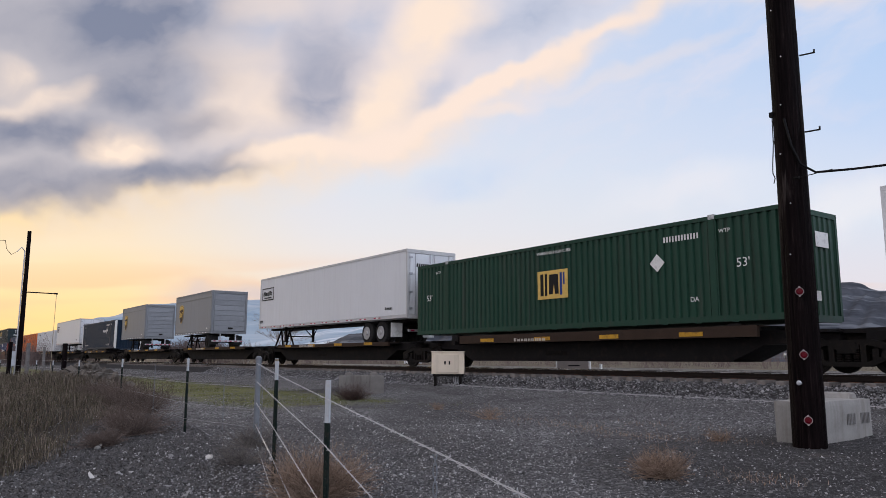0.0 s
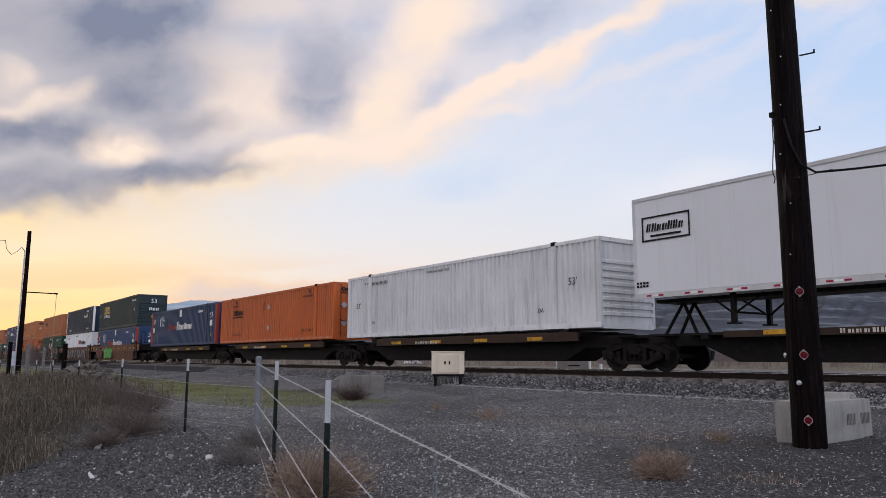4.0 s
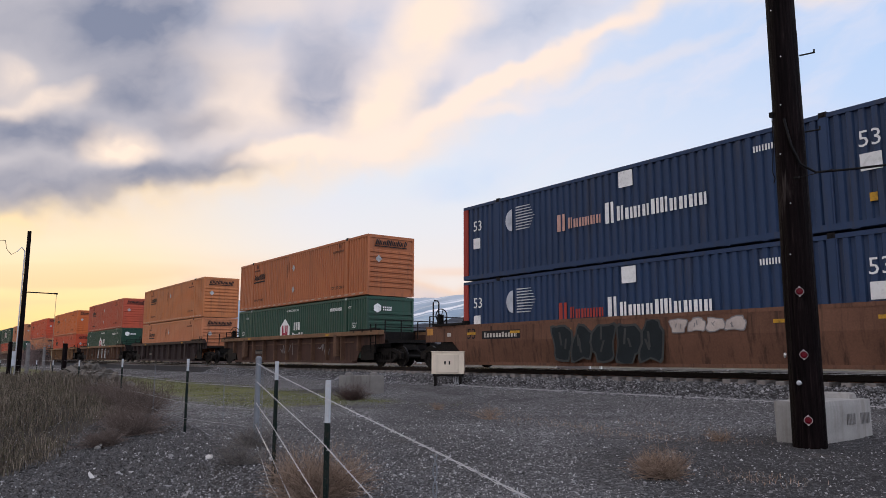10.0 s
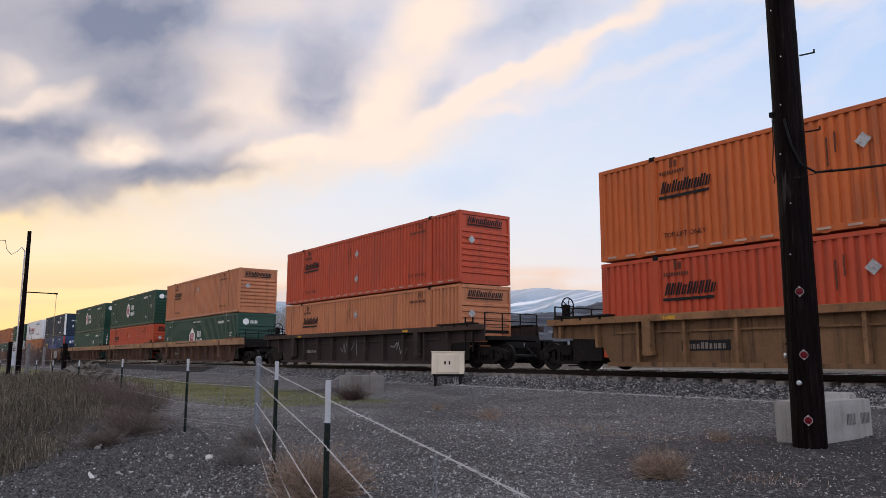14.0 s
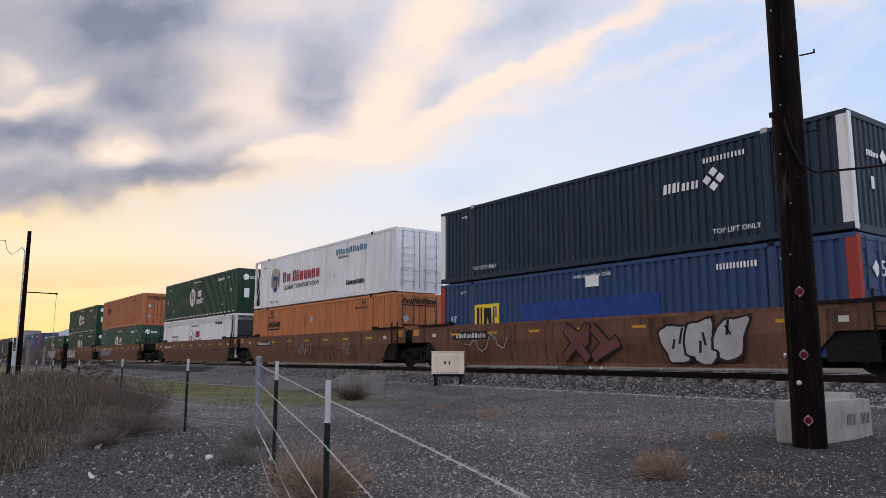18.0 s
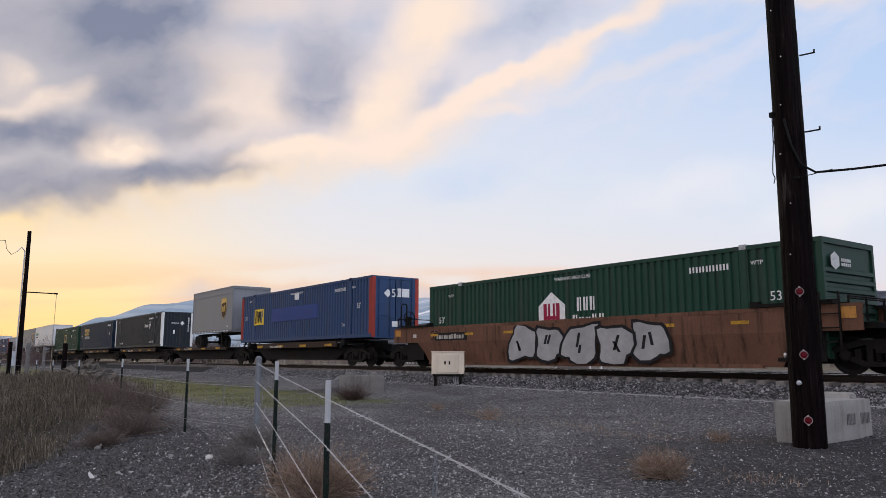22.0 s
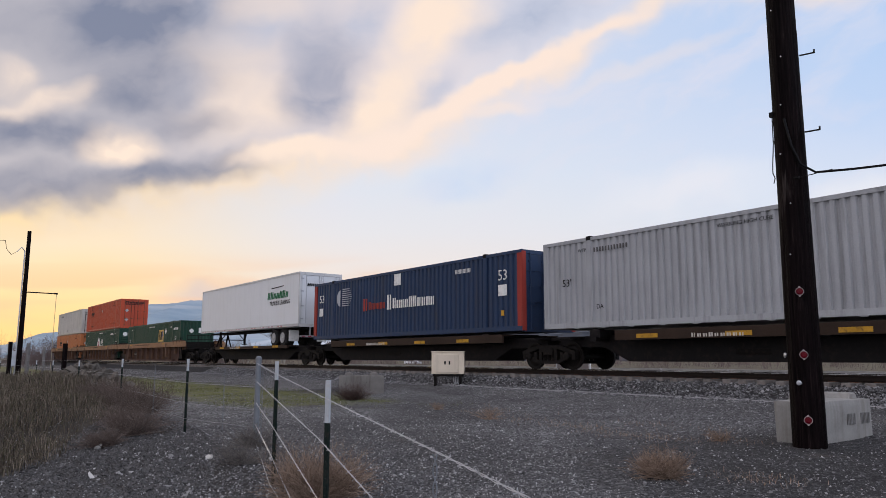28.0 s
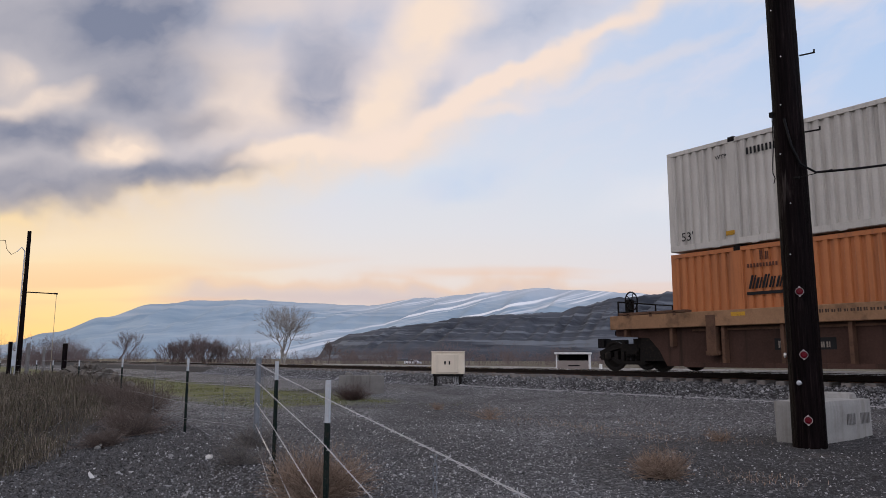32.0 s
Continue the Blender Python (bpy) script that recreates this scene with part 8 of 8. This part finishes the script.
def bare_tree(label, a, d, tall, trunk, depth, seed, stems=1, spread=0.55, material=BARK, squat=1.0):
    rnd = random.Random(seed)
    p = bearing(a, d)
    p.z = -0.5
    t = thing("bare_tree", label, "tree", Matrix.Translation(p), "bare trees beyond the railway")
    tv, tf, cv, cf = [], [], [], []
    for s in range(stems):
        lean = Vector((rnd.uniform(-1, 1), rnd.uniform(-1, 1), 0)) * (0.12 if stems == 1 else 0.5 * squat)
        dirn = (Vector((0, 0, 1)) + lean).normalized()
        foot = Vector((rnd.uniform(-1, 1), rnd.uniform(-1, 1), 0)) * (0 if stems == 1 else tall * 0.22)
        branches(tv, tf, rnd, foot, dirn, tall * 0.34, trunk, 0, spread, 4, 7)
        top = foot + dirn * tall * (0.13 if stems == 1 else 0.2)
        for k in range(6 if stems == 1 else 3):
            q = (dirn + Vector((rnd.uniform(-1, 1), rnd.uniform(-1, 1), rnd.uniform(-0.1, 0.5))) * spread * (1.15 - 0.12 * k)).normalized()
            branches(cv, cf, rnd, top + dirn * tall * (0.075 if stems == 1 else 0.045) * k, q, tall * rnd.uniform(0.30, 0.42), trunk * 0.6, depth, spread)
    for name, v, f in (("trunk", tv, tf), ("crown", cv, cf)):
        me = bpy.data.meshes.new(name)
        me.from_pydata(v, [], f)
        me.materials.append(material)
        part(name, me, None, t)
    return t




def forked(vs, fs, rnd, p, d, ln, r, depth, spread):
    """A bough that bends, sheds side shoots and forks again and again into fine twigs."""
    o, steps, sides = None, 4, 4 if depth > 3 else 3
    for k in range(steps + 1):
        e = d.cross(Vector((0.31, 0.22, 0.9))).normalized()
        f = d.cross(e).normalized()
        rr = max(r * (1 - 0.4 * k / steps), 0.008)
        i = len(vs)
        for q in range(sides):
            a = 6.28319 * q / sides
            vs.append(tuple(p + e * rr * math.cos(a) + f * rr * math.sin(a)))
        if o is not None:
            for q in range(sides):
                fs.append((o + q, o + (q + 1) % sides, i + (q + 1) % sides, i + q))
        o = i
        if k < steps:
            p = p + d * ln / steps
            d = (d + Vector((rnd.uniform(-0.2, 0.2), rnd.uniform(-0.2, 0.2), rnd.uniform(-0.08, 0.14)))).normalized()
            if depth and k >= 2 and rnd.random() < 0.55:
                q = (d + Vector((rnd.gauss(0, 1), rnd.gauss(0, 1), rnd.gauss(0, 0.6))) * spread).normalized()
                forked(vs, fs, rnd, p, q, ln * rnd.uniform(0.45, 0.65), rr * 0.5, depth - 1, spread)
    if depth:
        for _ in range(2 + (rnd.random() < 0.3)):
            q = (d + Vector((rnd.gauss(0, 0.9), rnd.gauss(0, 0.9), rnd.gauss(0.05, 0.5))) * spread).normalized()
            forked(vs, fs, rnd, p, q, ln * rnd.uniform(0.68, 0.85), r * 0.58, depth - 1, spread)


def crooked_tree(label, a, d, tall, trunk, depth, seed, stems, spread=0.55):
    rnd = random.Random(seed)
    p = bearing(a, d)
    p.z = -0.5
    t = thing("bare_tree", label, "tree", Matrix.Translation(p), "bare trees beyond the railway")
    tv, tf, cv, cf = [], [], [], []
    for k in range(stems):
        lean = Vector((rnd.uniform(-1, 1), rnd.uniform(-1, 1), 0)) * 0.3
        dirn = (Vector((0, 0, 1)) + lean).normalized()
        foot = Vector((rnd.uniform(-0.3, 0.3), rnd.uniform(-0.3, 0.3), 0))
        forked(tv, tf, rnd, foot, dirn, tall * 0.3, trunk, 0, spread)
        top = foot + dirn * tall * 0.27
        for _ in range(3):
            q = (dirn + Vector((rnd.gauss(0, 1), rnd.gauss(0, 1), rnd.gauss(0.1, 0.4))) * spread * 0.8).normalized()
            forked(cv, cf, rnd, top - dirn * tall * rnd.uniform(0, 0.1), q, tall * rnd.uniform(0.2, 0.27), trunk * 0.62, depth, spread)
    for name, v_, f_ in (("trunk", tv, tf), ("crown", cv, cf)):
        me = bpy.data.meshes.new(name)
        me.from_pydata(v_, [], f_)
        me.materials.append(BARK)
        part(name, me, None, t)
    return t


crooked_tree("tall bare grey tree beyond the railway", 66.1, 118, 10.2, 0.15, 5, 11, 3, 0.42)
crooked_tree("small bare grey tree beyond the railway", 68.6, 122, 6.0, 0.09, 3, 4, 3, 0.6)
for k_, (a_, d_) in enumerate(((70.6, 120), (71.4, 121), (72.2, 119), (73.0, 120), (73.7, 122))):
    bare_tree("broad brown thicket of bare stems beyond the railway", a_, d_, 5.4 - 0.7 * abs(k_ - 2), 0.1, 2, 30 + k_, 7, 0.6, BROWNBARK)
bare_tree("small bare tree far beyond the railway", 77.4, 190, 7.0, 0.14, 3, 5, 2, 0.7, BROWNBARK)
bare_tree("small bare tree far beyond the railway", 62.6, 200, 6.0, 0.14, 3, 6, 2, 0.7, BROWNBARK)


def thicket(name, label, count, where, tall, material, seed):
    """Far brush: many upright, forking stems in one mesh of kind stuff."""
    rnd = random.Random(seed)
    vs, fs = [], []
    for _ in range(count):
        p, s = where(rnd)
        for k in range(9):
            q = Vector((rnd.uniform(-0.5, 0.5), rnd.uniform(-0.5, 0.5), 1)).normalized()
            branches(vs, fs, rnd, p + Vector((rnd.gauss(0, 0.8), rnd.gauss(0, 0.8), 0)), q, tall * s * rnd.uniform(0.3, 0.7), 0.024, 2, 0.7, 2, 3)
    me = bpy.data.meshes.new(name)
    me.from_pydata(vs, [], fs)
    me.materials.append(material)
    return tagged(new(name, me), label, "brush", "", "stuff")


def in_belt(a0, a1, d0, d1):
    def where(rnd):
        a, d = rnd.uniform(a0, a1), rnd.uniform(d0, d1)
        p = bearing(a, d)
        p.z = -0.6
        return p, 0.45 + 1.1 * abs(noise.noise(Vector((a * 0.5, d * 0.012, 1)))) + 0.3 * rnd.random() ** 3
    return where


thicket("far_brush", "belt of bare brown brush along the river flat", 330, in_belt(22, 62, 130, 260), 4.2, BROWNBARK, 6)
thicket("low_brush", "low brown brush on the flat beyond the railway", 190, in_belt(58, 88, 140, 260), 3.6, BROWNBARK, 7)
thicket("left_brush", "brown brush behind the signal posts", 60, in_belt(79.5, 83.5, 110, 150), 4.0, BROWNBARK, 9)


# ---------------------------------------------------------------- small things beyond the track and along the far fence
BARRIER = surface("barrier_concrete", lin(0.40, 0.385, 0.37), 0.9, 0, 0.2, 2, 30, 0.2, lin(0.2, 0.18, 0.16), 0.5)


def barrier_profile(bm):
    pts = [(-0.3, 0.0), (0.3, 0.0), (0.3, 0.08), (0.12, 0.35), (0.08, 0.81), (-0.08, 0.81), (-0.12, 0.35), (-0.3, 0.08)]
    a = [bm.verts.new((-1.47, y, z)) for y, z in pts]
    b = [bm.verts.new((1.47, y, z)) for y, z in pts]
    bm.faces.new(a[::-1]), bm.faces.new(b)
    for k in range(len(pts)):
        bm.faces.new((a[k], a[(k + 1) % len(pts)], b[(k + 1) % len(pts)], b[k]))


road = sheet("gravel_road", graded(-600, 80, -60, 10, 3.0, 1.25), [22.6, 24.0, 26.0, 28.0, 30.0, 31.5], lambda x, y: 0.02 if 23 < y < 31 else -0.45, surface("road_gravel", lin(0.24, 0.225, 0.21), 0.9, 0, 0.25, 0.4, 20, 0.3))
tagged(road, "pale gravel road on the far side of the track", "road", "", "structure")
first_barrier = thing("road_barrier", "grey concrete road barrier beyond the track", "barrier", pose(3, 25.2, 0.015), "barriers along the gravel road")
part("barrier_body", cached("barrier/barrier_body", barrier_profile, BARRIER), None, first_barrier)
for k in range(1, 18):
    copy_thing(first_barrier, pose(3 - 3.0 * k, 25.2 + 0.03 * math.sin(k * 2.3), 0.015))


def far_cabinet():
    c = thing("open_cabinet", "white steel cabinet with a dark open front beyond the track", "cabinet", pose(-23.3, 24.0, 0.02, 0, 0, 40))
    w = surface("white_enamel", lin(0.66, 0.65, 0.63), 0.5, 0, 0.08, 2, 40, 0.05, lin(0.4, 0.37, 0.33), 0.3, True)
    tan_ = surface("tan_enamel", lin(0.24, 0.205, 0.185), 0.6, 0, 0.15, 2, 40, 0.05, lin(0.1, 0.08, 0.07), 0.4, True)
    for x in (-0.7, 0.7):
        part("side_panel", box(bmesh.new(), x, 0, 0.7, 0.06, 0.8, 1.4), w, c)
    part("back_panel", box(bmesh.new(), 0, 0.38, 0.7, 1.34, 0.05, 1.4), w, c)
    part("roof_panel", box(bmesh.new(), 0, -0.03, 1.42, 1.56, 0.96, 0.08), w, c, bevel=0.01)
    part("lower_door", box(bmesh.new(), 0, -0.4, 0.56, 1.34, 0.04, 1.1), tan_, c, "dull tan lower door", bevel=0.01)
    # two black sheets added as the shade inside the open front
    part("dark_shelf", box(bmesh.new(), 0, 0.0, 1.08, 1.34, 0.7, 0.04), BLACK, c, "dark shelf")
    part("dark_lining", box(bmesh.new(), 0, 0.34, 1.25, 1.32, 0.02, 0.28), BLACK, c, "dark lining")
    part("door_slot", box(bmesh.new(), 0.05, -0.425, 0.9, 0.5, 0.012, 0.05), BLACK, c, "dark slot")


far_cabinet()
mk = thing("marker_post", "short white marker post beyond the track", "post", pose(-22.1, 24.4, 0.02))
part("marker_shaft", box(bmesh.new(), 0, 0, 0.48, 0.14, 0.08, 0.98), WHITE, mk, bevel=0.01)


def far_pole():
    p0 = bearing(83.45, 50)
    p = thing("utility_pole", "dark wooden pole with a short arm beside the track", "pole", pose(p0.x, p0.y, lift(p0.x, p0.y)))
    part("pole_shaft", tube(bmesh.new(), (0, 0, -0.2), (0, 0, 8.62), 0.145, 0.105, 14), POLEWOOD, p)
    arm = Vector((0.25, 0.97, 0))
    part("pole_arm", tube(bmesh.new(), Vector((0, 0, 5.0)), arm * 1.7 + Vector((0, 0, 4.95)), 0.035, 0.03, 8), DARK, p, "thin iron arm")
    part("arm_tip", tube(bmesh.new(), arm * 1.55 + Vector((0, 0, 4.96)), arm * 1.75 + Vector((0, 0, 4.95)), 0.05, sides=8), DARK, p)
    part("hanging_wire", tube(bmesh.new(), arm * 1.68 + Vector((0, 0, 4.95)), arm * 1.66 + Vector((0, 0, -0.1)), 0.014, sides=5), surface("weathered_wire", lin(0.3, 0.26, 0.18), 0.7), p, "pale hanging wire")
    part("conduit", tube(bmesh.new(), Vector((0.12, -0.2, 0)), Vector((0.1, -0.17, 7.4)), 0.035, sides=8), GALV, p, "grey conduit")
    part("conduit_hook", tube(tube(bmesh.new(), Vector((0.1, -0.17, 7.4)), Vector((0.1, -0.35, 7.62)), 0.03, sides=6), Vector((0.1, -0.35, 7.62)), Vector((0.1, -0.6, 7.3)), 0.025, sides=6), GALV, p)
    bm = bmesh.new()
    pts = [Vector((0.1, -0.6, 7.3)), Vector((0, -0.85, 7.15)), Vector((0, -1.1, 7.45)), Vector((0, -1.2, 7.95)), Vector((-1.0, -3.0, 7.98)), Vector((-4.0, -12.0, 8.3))]
    for a, b in zip(pts, pts[1:]):
        tube(bm, a, b, 0.014, sides=5)
    part("drop_wire", bm, BLACK, p, "thin drop wire")
    part("meter_box", box(bmesh.new(), 0.35, -0.42, 1.12, 0.3, 0.34, 0.85), surface("meter_grey", lin(0.42, 0.44, 0.47), 0.5), p, "pale grey meter box", bevel=0.02)
    part("meter_pipe", tube(bmesh.new(), (0.35, -0.42, 0.0), (0.35, -0.42, 0.8), 0.05, sides=10), GALV, p, "grey meter pipe")


far_pole()
GREYPOST = surface("grey_timber", lin(0.16, 0.15, 0.145), 0.85, 0, 0.3, 4, 40, 0.3)
for a_, d_, top_, wide_, mat_, lab_ in ((80.75, 46, 2.08, 0.2, POLEWOOD, "dark square timber post by the far pole"), (82.0, 47, 1.9, 0.12, GREYPOST, "grey square post by the far pole"), (84.0, 48, 2.1, 0.17, POLEWOOD, "dark square timber post by the far pole"), (82.95, 46, 2.05, 0.16, GREYPOST, "grey square post by the far pole")):
    p_ = bearing(a_, d_)
    t_ = thing("timber_post", lab_, "post", pose(p_.x, p_.y, lift(p_.x, p_.y) - 0.1, 0, 0, 20), "posts by the far pole")
    part("post_body", box(bmesh.new(), 0, 0, top_ / 2, wide_, wide_, top_), mat_, t_, bevel=0.02)


def pickup():
    p0 = bearing(56.3, 230)
    c = thing("pickup_truck", "small white pickup truck on the far road", "vehicle", pose(p0.x, p0.y, -0.85, 0, 0, 20))
    w = paint("truck_white", lin(0.6, 0.61, 0.63), 0.3, 0.1)
    part("truck_body", box(box(bmesh.new(), 0, 0, 0.85, 5.4, 1.9, 0.6), -1.6, 0, 1.2, 2.2, 1.9, 0.15), w, c, bevel=0.06)
    part("truck_cab", slab(bmesh.new(), [(-0.5, 1.15), (1.5, 1.15), (0.9, 1.8), (-0.3, 1.8)], -0.85, 0.85), w, c, bevel=0.05)
    part("side_glass", slab(bmesh.new(), [(-0.35, 1.22), (1.2, 1.22), (0.8, 1.7), (-0.2, 1.7)], -0.87, 0.87), BLACK, c, "dark window glass")
    for x in (-1.7, 1.75):
        for y in (-0.85, 0.85):
            part("road_wheel", lathe(bmesh.new(), [(0.2, -0.12), (0.36, -0.1), (0.36, 0.1), (0.2, 0.12)], 16, "y", (x, y, 0.36)), RUBBER, c, "black tyre")


pickup()


# ---------------------------------------------------------------- what moves
def motions():
    """The train runs by; all its cars and loads keep together."""
    for ob, x0, z in MOVERS:
        walk(ob, [(t, pose(x0 + s, TRACK_Y, z)) for t, s in RUN])


motions()
